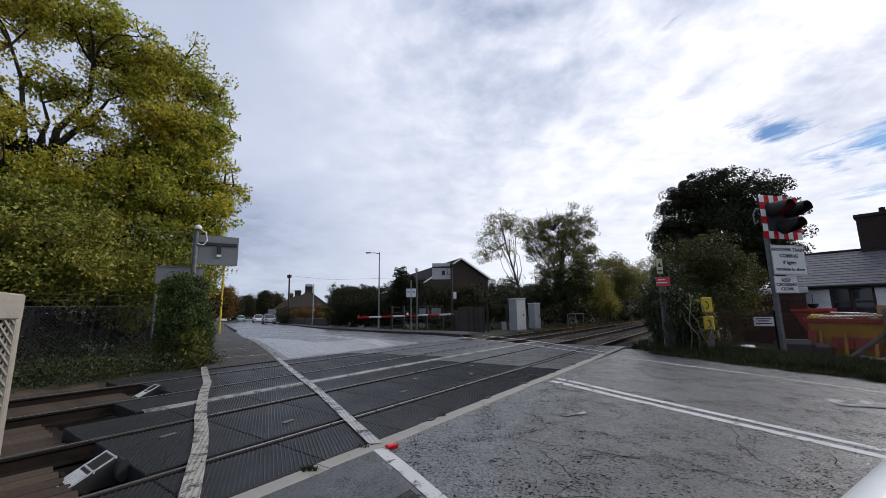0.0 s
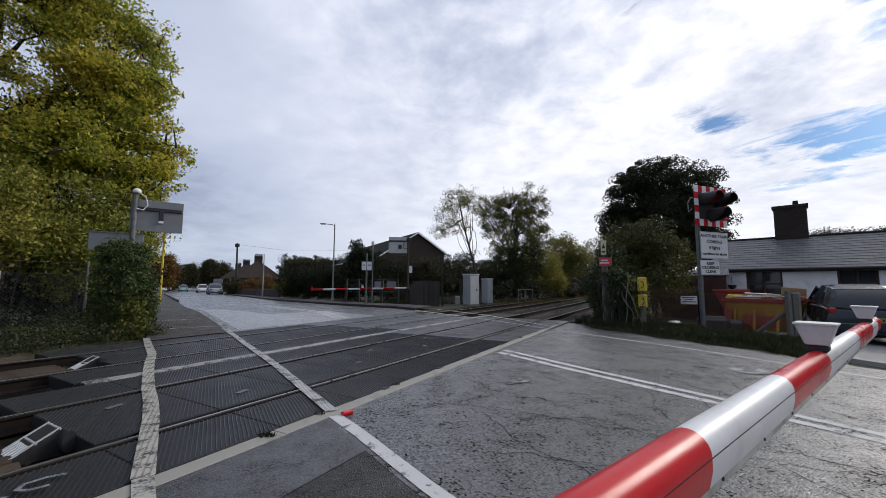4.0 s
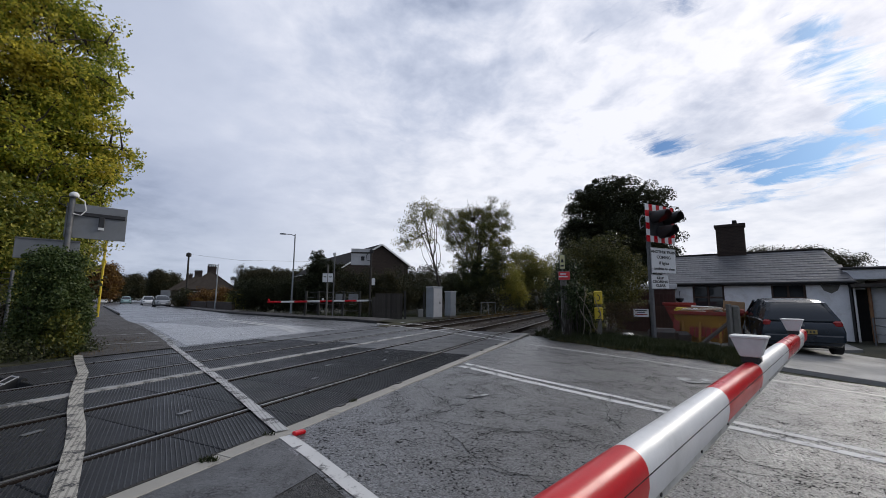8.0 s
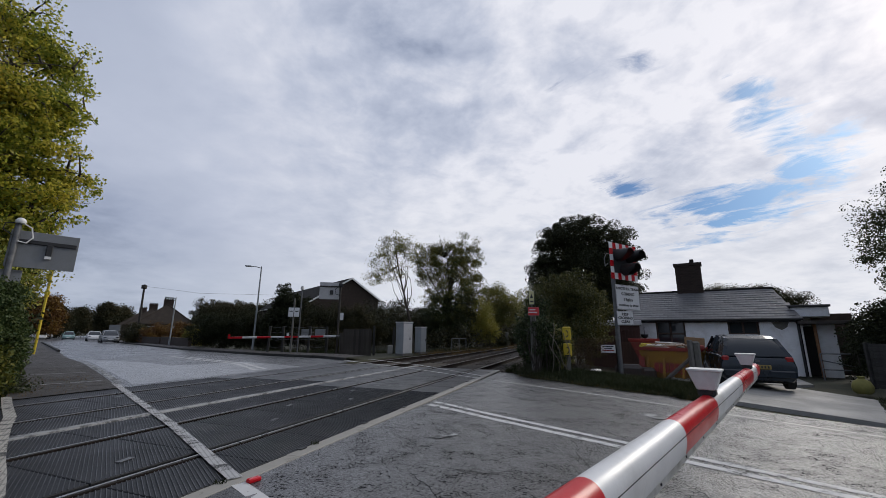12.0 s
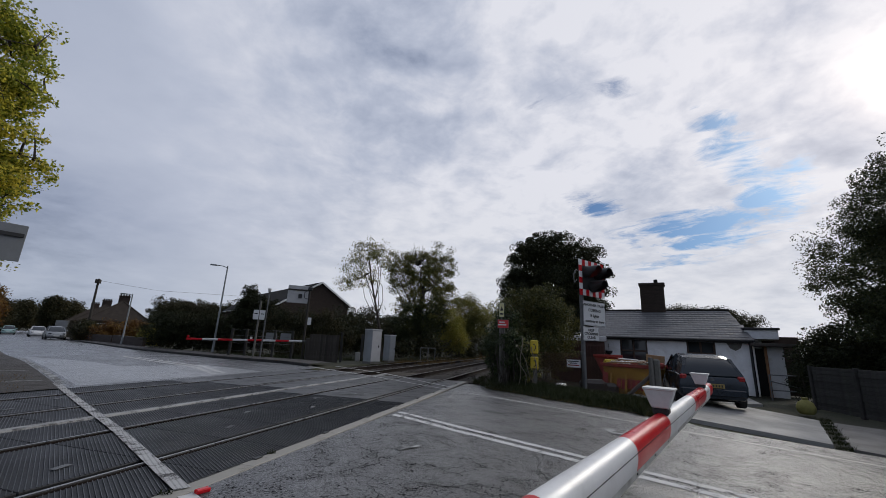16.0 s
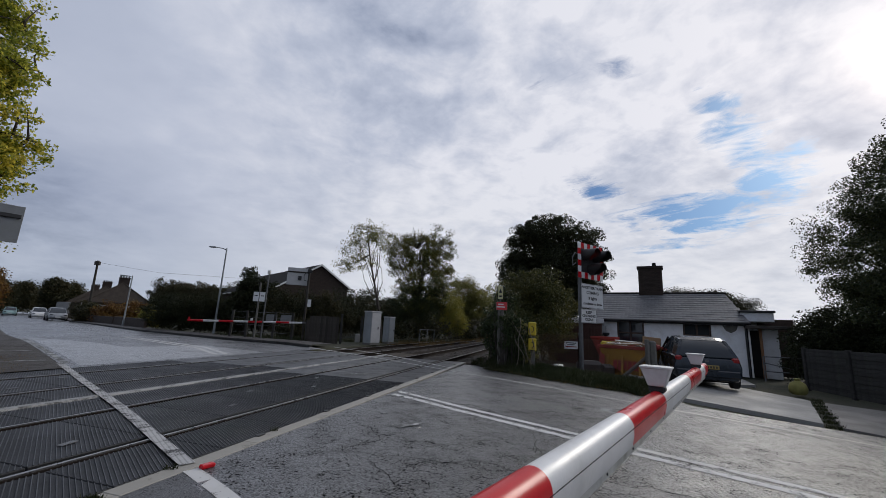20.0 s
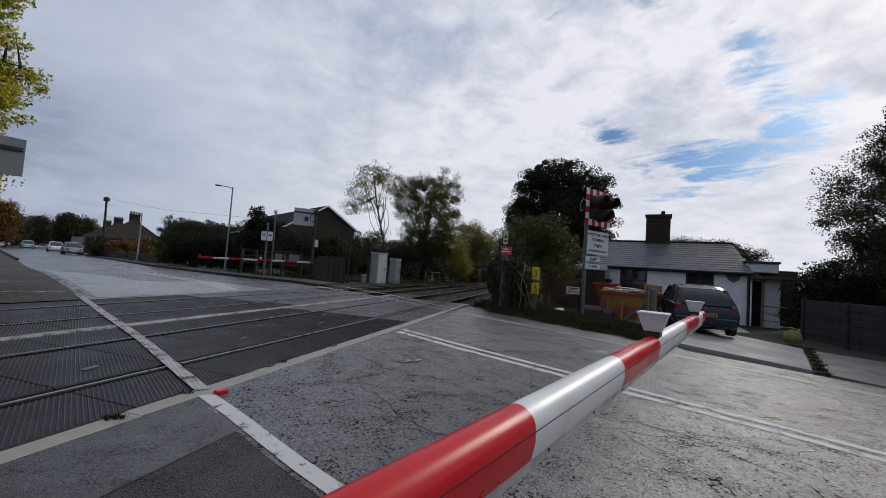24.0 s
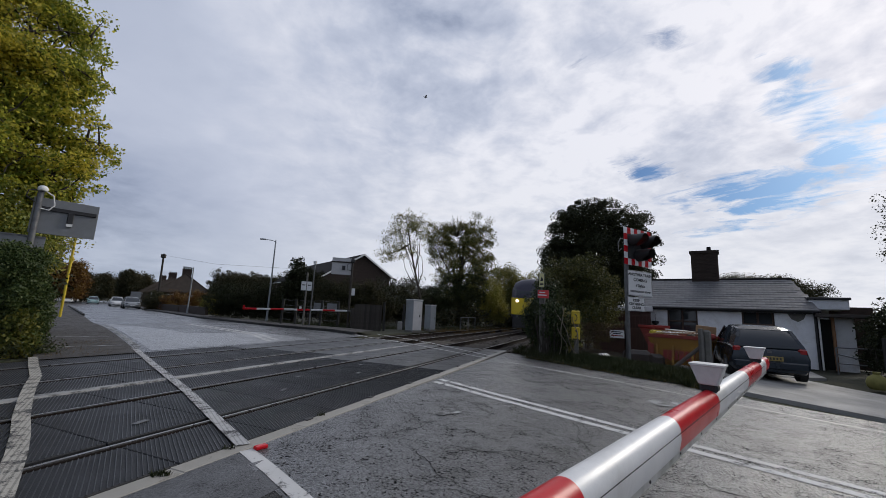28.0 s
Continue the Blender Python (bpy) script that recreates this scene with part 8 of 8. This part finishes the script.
    part("plate", Geo().box((0, 0, 0), (0.42, 0.01, 0.24), bevel=0.003), M_SIGN_WHITE, nt)
    for z, wd, mt in ((0.07, 0.32, M_BLACK), (0.015, 0.22, M_BLACK), (-0.05, 0.34, M_SKIP_RED)):
        part("print_bar", Geo().box((0, -0.007, z), (wd, 0.002, 0.03)), mt, nt)
    # wire fence along the verge and its end posts
    M_WIRE2 = material("rusty_wire", (0.13, 0.06, 0.035), (0.08, 0.05, 0.035), 0.7, 12, 0.0, 80)
    chain_fence("verge_fence", "sagging chain-link fence between concrete posts", [tuple(polar(30.0, 13.3).xy), tuple(polar(37.5, 13.7).xy), tuple(polar(45.6, 13.6).xy)], 1.05, 0.085, M_WIRE2, M_POST, 1.9, 0, 0.05, True, 0.008)
    gp = thing("gate_post", pose(*polar(46.2, 13.7, -0.25), 0, 0, -40), "rounded concrete gate post with a timber strut", "post")
    part("post", Geo().box((0, 0, 0.62), (0.2, 0.2, 1.24), bevel=0.05), M_POST, gp)
    part("strut", Geo().tube([(-0.05, 0.0, 0.85), (-0.85, 0.05, 0.1)], 0.06, 6), M_POST, gp, "leaning strut")
    vb = Geo()
    azs = [25.0 + 1.5 * k for k in range(16)]
    for az in azs:
        dn = verge_edge(az)
        for dd, z in ((dn, 0.010), (dn + 0.25, 0.024), (dn + 0.9, 0.055), (dn + 3.2, 0.06)):
            pp = polar(az, dd)
            vb.v.append((pp.x, pp.y, xy_z(pp.x, pp.y) + z))
    vb.f = [(i * 4 + k, i * 4 + k + 1, (i + 1) * 4 + k + 1, (i + 1) * 4 + k) for i in range(len(azs) - 1) for k in range(3)]
    tagged(part("verge", vb, M_EARTH, smooth=True), "low grassy verge bank beside the road", "verge", kind="structure")
    # concrete panel fence
    f0, f1 = Vector((17.44, 9.56, -0.5)), Vector((13.6, 2.6, -0.5))
    d = f1 - f0
    n = 4
    wf = thing("panel_fence", Matrix.Translation(f0) @ pose(0, 0, 0, 0, 0, math.degrees(math.atan2(d.y, d.x))), "weathered grey fence of narrow horizontal boards", "fence", kind="structure")
    step = d.length / n
    for k in range(n + 1):
        part("post", Geo().box((k * step, 0, 0.72), (0.14, 0.14, 1.5), bevel=0.02), M_FENCE_GREY, wf)
    pme = mesh_of("panel_board", Geo().box((0, 0, 0), (step - 0.14, 0.04, 0.118), bevel=0.012), M_FENCE_GREY)
    for k in range(n):
        for r in range(12):
            piece("panel_board", pme, wf, pose((k + 0.5) * step, 0.012 * (r % 2), 0.07 + 0.119 * r))
    # handrails by the porch, gourd-like sack
    hr = thing("handrail", Matrix.Translation(Vector((18.4, 11.6, -0.5))) @ pose(0, 0, 0, 0, 0, -58), "grey pipe handrails by the porch step", "handrail")
    for x, z in ((0.0, 1.0), (1.3, 1.05), (2.2, 1.05)):
        part("upright", Geo().tube([(x, 0, 0), (x, 0, z)], 0.025, 8), M_STEEL, hr)
    for z0, z1 in ((1.0, 1.05), (0.75, 0.3), (0.4, 0.45)):
        part("bar", Geo().tube([(0, 0, z0), (2.25, 0, z1)], 0.022, 8), M_STEEL, hr)
    sp = polar(59.7, 17.3)
    sk2 = thing("yellow_sack", pose(sp.x, sp.y, -0.48), "lumpy yellow-green sack on the drive", "sack")
    part("sack", Geo().loft([[Vector((r * math.cos(a * math.pi / 6) * (1 + 0.06 * math.sin(3 * a)), r * 0.85 * math.sin(a * math.pi / 6), z)) for a in range(12)] for r, z in ((0.19, 0.0), (0.26, 0.07), (0.28, 0.2), (0.22, 0.34), (0.08, 0.42), (0.10, 0.49))]), material("yellow_green_sacking", (0.24, 0.22, 0.06), (0.17, 0.16, 0.05), 0.8, 5), sk2, smooth=True)


def gabled_house(name, label, base, turn, w, length, eave, ridge, wall, roofm, windows=(), chimneys=(), bargeboard=True, lap=0.0):
    """A gabled house: gable of width w faces -y, the ridge runs back along +y; lap carries the left side farther out and down."""
    h = thing(name, Matrix.Translation(base) @ pose(0, 0, 0, 0, 0, turn), label, "house")
    t = 0.25
    pitch = (ridge - eave) / (w / 2)
    wl, el = w / 2 + lap, eave - lap * pitch
    part("gable_wall", Geo().add([(-wl, 0, 0), (w / 2, 0, 0), (w / 2, 0, eave), (0, 0, ridge - 0.1), (-wl, 0, el), (-wl, t, 0), (w / 2, t, 0), (w / 2, t, eave), (0, t, ridge - 0.1), (-wl, t, el)],
                                 [(0, 1, 2, 3, 4), (9, 8, 7, 6, 5), (0, 5, 6, 1), (1, 6, 7, 2), (2, 7, 8, 3), (3, 8, 9, 4), (4, 9, 5, 0)]), wall, h, "plain brick gable wall")
    for x, top in ((t / 2 - wl, el), (w / 2 - t / 2, eave)):
        part("side_wall", Geo().box((x, length / 2 + t / 2, top / 2), (t, length - t, top)), wall, h)
    part("rear_wall", Geo().box(((w / 2 - wl) / 2, length + t / 2, el / 2), (w / 2 + wl, t, el)), wall, h)
    for s in (-1, 1):
        half = wl if s < 0 else w / 2
        ow = half + 0.3
        ez = ridge - ow * pitch
        part("roof_slope", Geo().add([(s * ow, -0.25, ez), (s * ow, length + 0.25, ez), (0, length + 0.25, ridge), (0, -0.25, ridge), (s * ow, -0.25, ez + 0.14), (s * ow, length + 0.25, ez + 0.14), (0, length + 0.25, ridge + 0.14), (0, -0.25, ridge + 0.14)],
                                     [(0, 1, 2, 3), (7, 6, 5, 4), (0, 4, 5, 1), (1, 5, 6, 2), (2, 6, 7, 3), (3, 7, 4, 0)]), roofm, h, "dark tiled roof slope")
        if bargeboard:
            part("bargeboard", Geo().add([(s * ow, -0.3, ez - 0.05), (0, -0.3, ridge - 0.05), (0, -0.3, ridge + 0.16), (s * ow, -0.3, ez + 0.16), (s * ow, -0.26, ez - 0.05), (0, -0.26, ridge - 0.05), (0, -0.26, ridge + 0.16), (s * ow, -0.26, ez + 0.16)],
                                         [(0, 1, 2, 3), (7, 6, 5, 4), (0, 4, 5, 1), (2, 6, 7, 3), (1, 5, 6, 2), (0, 3, 7, 4)]), M_WHITE, h, "white bargeboard")
            part("gutter", Geo().tube([(s * (ow + 0.06), -0.25, ez + 0.05), (s * (ow + 0.06), length + 0.25, ez + 0.05)], 0.06, 6), M_WHITE, h)
    for face, x, z, ww, hh in windows:
        if face == "gable":
            wn = part("window", Geo().box((x, -0.02, z), (ww, 0.08, hh)), M_WHITE, h, "white-framed window")
            part("pane", Geo().box((x, -0.065, z), (ww - 0.14, 0.01, hh - 0.14)), M_GLASS, wn)
            part("bar", Geo().box((x, -0.075, z), (0.06, 0.02, hh - 0.1)), M_WHITE, wn)
        else:
            s = -1 if face == "left" else 1
            wn = part("window", Geo().box((s * (w / 2 + 0.02), x, z), (0.08, ww, hh)), M_WHITE, h, "white-framed window")
            part("pane", Geo().box((s * (w / 2 + 0.065), x, z), (0.01, ww - 0.14, hh - 0.14)), M_GLASS, wn)
            part("bar", Geo().box((s * (w / 2 + 0.075), x, z), (0.02, 0.06, hh - 0.1)), M_WHITE, wn)
    for y in chimneys:
        c = part("chimney", Geo().box((0, y, ridge + 0.5), (0.7, 1.0, 1.5), bevel=0.02), M_BRICK, h, "brick chimney")
        for k in (-0.25, 0.25):
            part("pot", Geo().tube([(0, y + k, ridge + 1.25), (0, y + k, ridge + 1.6)], [0.13, 0.11], 8), M_ROOF_TILE, c)
    return h


def hipped_house(name, label, base, turn, wall, roofm):
    """A house under a hipped roof: its front of 7.2 m faces -y, its bays look out to the left."""
    h = thing(name, Matrix.Translation(base) @ pose(0, 0, 0, 0, 0, turn), label, "house", "houses by the far road")
    w, dp, eave, ridge = 7.2, 9.0, 3.0, 6.0
    part("wall", Geo().box((0, dp / 2, eave / 2), (w, dp, eave), bevel=0.02), wall, h, "buff rendered wall")
    ox, oy = w / 2 + 0.35, 0.35
    part("roof", Geo().add([(-ox, -oy, eave - 0.1), (ox, -oy, eave - 0.1), (ox, dp + oy, eave - 0.1), (-ox, dp + oy, eave - 0.1), (0, 1.9, ridge), (0, dp - 1.9, ridge), (-ox, -oy, eave - 0.22), (ox, -oy, eave - 0.22), (ox, dp + oy, eave - 0.22), (-ox, dp + oy, eave - 0.22)],
                           [(0, 1, 4), (1, 2, 5, 4), (2, 3, 5), (3, 0, 4, 5), (0, 6, 7, 1), (1, 7, 8, 2), (2, 8, 9, 3), (3, 9, 6, 0), (9, 8, 7, 6)]), roofm, h, "brown clay-tiled hipped roof")
    ridge_m = Geo().tube([(0, 1.9, ridge), (0, dp - 1.9, ridge)], 0.1, 6)
    for x, y in ((-ox, -oy), (ox, -oy), (-ox, dp + oy), (ox, dp + oy)):
        ridge_m.tube([(x, y, eave - 0.08), (0, 1.9 if y < 1 else dp - 1.9, ridge + 0.02)], 0.09, 6)
    part("ridge_tile", ridge_m, roofm, h)
    for y in (2.2, 6.6):
        b = part("bay", Geo().box((-w / 2 - 0.3, y, 1.5), (0.6, 2.2, 2.9), bevel=0.03), wall, h, "projecting window bay")
        for z in (0.95, 2.25):
            part("window", Geo().box((-w / 2 - 0.62, y, z), (0.06, 1.9, 0.95), bevel=0.01), M_WHITE, b, "white-framed bay window")
            for k in (-1, 0, 1):
                part("pane", Geo().box((-w / 2 - 0.655, y + k * 0.6, z), (0.012, 0.46, 0.78)), M_GLASS, b)
    for x in (-1.9, 1.7):
        wn = part("window", Geo().box((x, -0.03, 1.9), (1.3, 0.08, 1.2), bevel=0.01), M_WHITE, h, "white-framed window")
        for k in (-0.3, 0.3):
            part("pane", Geo().box((x + k, -0.075, 1.9), (0.52, 0.012, 1.05)), M_GLASS, wn)
    c = part("chimney", Geo().box((0.1, 2.5, ridge + 0.2), (1.35, 0.7, 1.3), bevel=0.03), M_BRICK, h, "broad brick chimney stack")
    part("cap", Geo().box((0.1, 2.5, ridge + 0.8), (1.5, 0.85, 0.14), bevel=0.02), M_BRICK, c)
    for k in range(4):
        part("pot", Geo().tube([(-0.4 + k * 0.33, 2.5, ridge + 0.86), (-0.4 + k * 0.33, 2.5, ridge + 1.15)], [0.12, 0.1], 8), M_ROOF_TILE, c)
    return h


def build_far_houses():
    p = polar(0.2, 48)
    z = -0.25
    gabled_house("brick_house", "brown brick house with a plain gable and white bargeboards", Vector((p.x, p.y, z)), 24, 7.6, 24, 5.45, 7.8, M_BRICK, M_ROOF_TILE,
                 [("left", 4, 3.4, 1.4, 1.1), ("left", 9, 3.4, 1.4, 1.1), ("left", 15, 3.4, 1.4, 1.1)], lap=1.15)
    m_brown = material("brown_clay_tiles", (0.045, 0.034, 0.026), (0.03, 0.024, 0.019), 0.9, 2, 0.5, 20)
    m_dim = material("dull_buff_render", (0.085, 0.07, 0.045), (0.06, 0.05, 0.034), 0.9, 2, 0.4, 20)
    for az, d, size, label in ((-21.5, 76, 1.0, "buff house with a brown hipped roof and white bay windows"), (-22.95, 92, 1.0, "buff hipped house with a broad chimney behind its neighbour"), (-23.9, 108, 1.0, "buff hipped house with a chimney farther down the road")):
        q = polar(az, d)
        hipped_house("hipped_house", label, Vector((q.x, q.y, -0.6)), 24, m_dim, m_brown)
    q = polar(-16.2, 84)
    gabled_house("brown_roofed_house", "low house with a brown roof behind hedges", Vector((q.x, q.y, -0.5)), -60, 8.0, 12, 2.4, 4.4, M_BRICK_YELLOW, M_BRICK, (), (), False)
    for az, d, wdt in ((-36.5, 150, 9), (-32.6, 165, 8)):
        q = polar(az, d)
        gabled_house("white_house", "small white-gabled house among far trees", Vector((q.x, q.y, -1.0)), 20, wdt, 12, 4.2, 7.0, M_WHITEWASH, M_ROOF_TILE, (), (), False)
    # low garden wall and roadside board
    wl = thing("garden_wall", Matrix.Identity(4), "low brick garden wall beside the far footway", "wall", kind="structure")
    for (a0, d0), (a1, d1) in (((-18.8, 37.5), (-21.6, 47.5)), ((-21.7, 48), (-24.0, 58.5))):
        a, b = polar(a0, d0), polar(a1, d1)
        d = b - a
        part("wall", Geo().box((a.lerp(b, 0.5).x, a.lerp(b, 0.5).y, xy_z(a.x, a.y) + 0.35), (d.length, 0.22, 0.8), pose(0, 0, 0, 0, 0, math.degrees(math.atan2(d.y, d.x))).to_3x3(), 0.02), M_BRICK, wl)
    b = thing("road_board", pose(*polar(-26.1, 66, -0.35), 0, 0, 20), "pale grey board on posts by the far road", "sign")
    part("board", Geo().box((0, 0, 1.6), (1.1, 0.1, 1.3), bevel=0.02), M_GREY_PLASTIC, b)
    part("post", Geo().box((-0.6, 0.06, 0.5), (0.1, 0.1, 1.0)), M_POST, b)
    part("post", Geo().box((0.6, 0.06, 0.5), (0.1, 0.1, 1.0)), M_POST, b)


def build_traffic():
    for az, d, paint, label, heading in ((-26.4, 62, M_CAR_SILVER, "dark silver car waiting on the far road", 148), (-27.7, 78, M_CAR_WHITE, "white car waiting behind on the far road", 149), (-29.7, 98, M_CAR_GREEN, "pale green car waiting in the queue", 150)):
        p = polar(az, d)
        car("queued_car", label, pose(p.x, p.y, xy_z(p.x, p.y) + 0.01, 0, 0, 90 - heading), paint, "queued cars")
    rng = random.Random(6)
    for k in range(9):
        p = polar(-31.75 + 0.17 * k, 104 + 7.5 * k)
        car("parked_car", "distant car parked along the road", pose(p.x, p.y, xy_z(p.x, p.y) + 0.01, 0, 0, -60 + rng.uniform(-4, 4)), (M_CAR_WHITE, M_CAR_SILVER, M_CAR_BLUE)[k % 3], "parked cars")


def body_ring(x, w, z0, z1, kr):
    """A rounded carriage section."""
    out = []
    for y, z in ((-0.88, 0.0), (-1.0, 0.06), (-1.0, 0.45), (-0.97, 0.72), (-0.80, 0.90), (-0.45, 0.98), (0, 1.0), (0.45, 0.98), (0.80, 0.90), (0.97, 0.72), (1.0, 0.45), (1.0, 0.06), (0.88, 0.0)):
        out.append(Vector((x, y * w, z0 + (z1 - z0) * z)))
    return out


def build_train():
    """A multiple unit: x forward, rail level at z 0."""
    t = thing("train", Matrix.Identity(4), "passenger train with a rounded yellow front and dark sides", "train")
    m_purple = material("dark_livery", (0.020, 0.018, 0.035), (0.028, 0.025, 0.045), 0.3, 2, 0.0, 60)
    m_roof = material("grey_train_roof", (0.18, 0.18, 0.19), (0.13, 0.13, 0.14), 0.6, 2, 0.1, 40)
    m_front = material("warning_yellow", (0.70, 0.52, 0.02), (0.64, 0.47, 0.02), 0.35, 3, 0.0, 60)
    for c in range(2):
        x0 = -21.0 * c
        nose = c == 0
        st = [(-20.2, 1.36, 0.95, 3.75), (-1.6, 1.36, 0.95, 3.75)]
        if nose:
            st += [(-0.9, 1.33, 0.9, 3.70), (-0.45, 1.25, 0.9, 3.55), (-0.15, 1.08, 0.9, 3.2), (0.0, 0.85, 0.95, 2.5)]
        car_ob = part("carriage_body", Geo().loft([body_ring(x0 + x, w, a, b, 1) for x, w, a, b in st]), m_purple, t, "dark carriage body", smooth=True)
        part("roof_skin", Geo().loft([[p + Vector((0, 0, 0.012)) for p in body_ring(x0 + x, w, a, b, 1)[3:10]] for x, w, a, b in st[:3 if nose else 2]], cap=False), m_roof, car_ob, "grey roof", smooth=True)
        for s in (-1, 1):
            for k in range(8):
                part("window", Geo().box((x0 - 3.6 - k * 2.0, s * 1.355, 2.3), (1.4, 0.03, 0.85), bevel=0.01), M_GLASS, car_ob, "dark saloon window")
            for x in (-7.1, -14.3):
                part("door", Geo().box((x0 + x, s * 1.36, 2.05), (1.2, 0.03, 2.0), bevel=0.01), M_CABINET, car_ob, "pale sliding door")
        for x in (-3.6, -17.2):
            bg = part("bogie", Geo().box((x0 + x, 0, 0.6), (3.2, 2.2, 0.45), bevel=0.05), M_BLACK, t, "black bogie")
            for dx in (-1.2, 1.2):
                for s in (-1, 1):
                    part("wheel", Geo().tube([(x0 + x + dx, s * 0.68, 0.42), (x0 + x + dx, s * 0.80, 0.42)], 0.42, 16), M_RAIL, bg)
        part("skirt", Geo().box((x0 - 10.4, 0, 0.72), (9.0, 2.4, 0.6), bevel=0.05), M_BLACK, t, "black underframe boxes")
    yel = [(-0.46, 1.262, 1.25, 2.35), (-0.15, 1.10, 1.22, 2.35), (0.012, 0.87, 1.2, 2.32)]
    part("yellow_panel", Geo().loft([[Vector((x, -w, a)), Vector((x, -w, b)), Vector((x, w, b)), Vector((x, w, a))] for x, w, a, b in yel]), m_front, t, "yellow warning panel", smooth=True)
    part("windscreen", Geo().loft([[Vector((x, -w, a)), Vector((x, -w * 0.92, b)), Vector((x, w * 0.92, b)), Vector((x, w, a))] for x, w, a, b in ((-0.52, 1.20, 2.45, 3.15), (-0.22, 1.06, 2.45, 3.0), (-0.03, 0.86, 2.42, 2.75))]), M_GLASS, t, "dark windscreen", smooth=True)
    for s in (-1, 1):
        part("headlamp", Geo().tube([(-0.05, s * 0.78, 2.12), (0.05, s * 0.76, 2.12)], 0.10, 12), M_HEADLIGHT, t, "lit headlamp")
    part("front_skirt", Geo().loft([[Vector((x, -w, a)), Vector((x, -w, b)), Vector((x, w, b)), Vector((x, w, a))] for x, w, a, b in ((-1.2, 1.25, 0.3, 1.1), (-0.3, 1.15, 0.3, 1.15), (0.1, 0.8, 0.35, 1.15))]), M_BLACK, t, "black front skirt")
    part("coupler", Geo().box((0.25, 0, 0.95), (0.5, 0.3, 0.3), bevel=0.04), M_BLACK, t, "black coupler")
    return t


def build_bird():
    t = thing("bird", Matrix.Identity(4), "dark bird in flight, wings raised", "bird")
    g = Geo().loft([[Vector((x, r * math.cos(a * math.pi / 4), r * math.sin(a * math.pi / 4))) for a in range(8)] for x, r in ((-0.30, 0.01), (-0.2, 0.04), (-0.05, 0.07), (0.08, 0.075), (0.17, 0.05), (0.21, 0.045), (0.25, 0.03), (0.29, 0.006))])
    part("body", g, M_DARK, t, smooth=True)
    wings = []
    for s in (-1, 1):
        w = Geo().add([(0.10, 0, 0), (-0.10, 0, 0), (-0.12, s * 0.2, 0.0), (-0.02, s * 0.42, 0.0), (0.06, s * 0.36, 0.0), (0.12, s * 0.18, 0.0), (0.10, 0, 0.012), (-0.10, 0, 0.008), (-0.12, s * 0.2, 0.008), (-0.02, s * 0.42, 0.004), (0.06, s * 0.36, 0.006), (0.12, s * 0.18, 0.012)],
                      [(0, 1, 2, 3, 4, 5), (11, 10, 9, 8, 7, 6), (0, 6, 7, 1), (1, 7, 8, 2), (2, 8, 9, 3), (3, 9, 10, 4), (4, 10, 11, 5), (5, 11, 6, 0)])
        wings.append((part("wing", w, M_DARK, t), s))
    part("tail", Geo().add([(-0.28, -0.02, 0), (-0.28, 0.02, 0), (-0.42, 0.06, 0.0), (-0.42, -0.06, 0.0), (-0.28, -0.02, 0.01), (-0.28, 0.02, 0.01), (-0.42, 0.06, 0.006), (-0.42, -0.06, 0.006)], [(0, 1, 2, 3), (7, 6, 5, 4), (0, 4, 5, 1), (1, 5, 6, 2), (2, 6, 7, 3), (3, 7, 4, 0)]), M_DARK, t)
    return t, wings


cottage_place = build_cottage()
build_yard()
build_far_houses()
build_traffic()
train = build_train()
bird, bird_wings = build_bird()
for child in bird.children:
    child.data.transform(Matrix.Scale(0.6, 4))


def motions():
    """The train running in along the near track, and the bird crossing the sky."""
    rows = []
    for t in [0, 4, 8, 12, 16, 20, 23, 25, 26, 26.5] + [27 + 0.1 * k for k in range(11)]:
        p = uv(26.6 + 33.0 * (28.0 - t), TRACKS[0], 0.012)
        rows.append((t, pose(p.x, p.y, p.z, 0, 0, UV_TURN - 180)))
    walk(train, rows)
    way = ((24.7, -16.2, 29.1, 11.1), (25.0, -14.6, 29.3, 12.66), (25.5, -11.8, 29.7, 14.75), (26.0, -8.75, 29.75, 16.8), (26.5, -5.2, 29.9, 18.1), (27.0, -1.3, 29.9, 18.9), (27.5, 2.1, 29.7, 19.25), (28.0, 4.4, 29.65, 18.9))
    rows = [(0.0, pose(-150.0, 5.0, 5.0, 0, 0, 5)), (20.0, pose(-44.0, 25.0, 3.5, 0, -5, 5)), (23.5, pose(-23.0, 28.0, 6.5, 0, -20, 5))]
    rows += [(t, pose(x, y, z, 0, -25 + 6 * (t - 24.7), 3)) for t, x, y, z in way]
    walk(bird, rows)
    for w, s in bird_wings:
        beat = [(0.0, 20.0), (24.5, 30.0)]
        k = 0
        t = 24.7
        while t < 28.01:
            beat.append((round(t, 2), (62.0, 5.0, -28.0, 10.0)[k % 4]))
            t += 0.1
            k += 1
        walk(w, [(t, pose(0, s * 0.05, 0.02, s * a, 0, 0)) for t, a in beat])


motions()
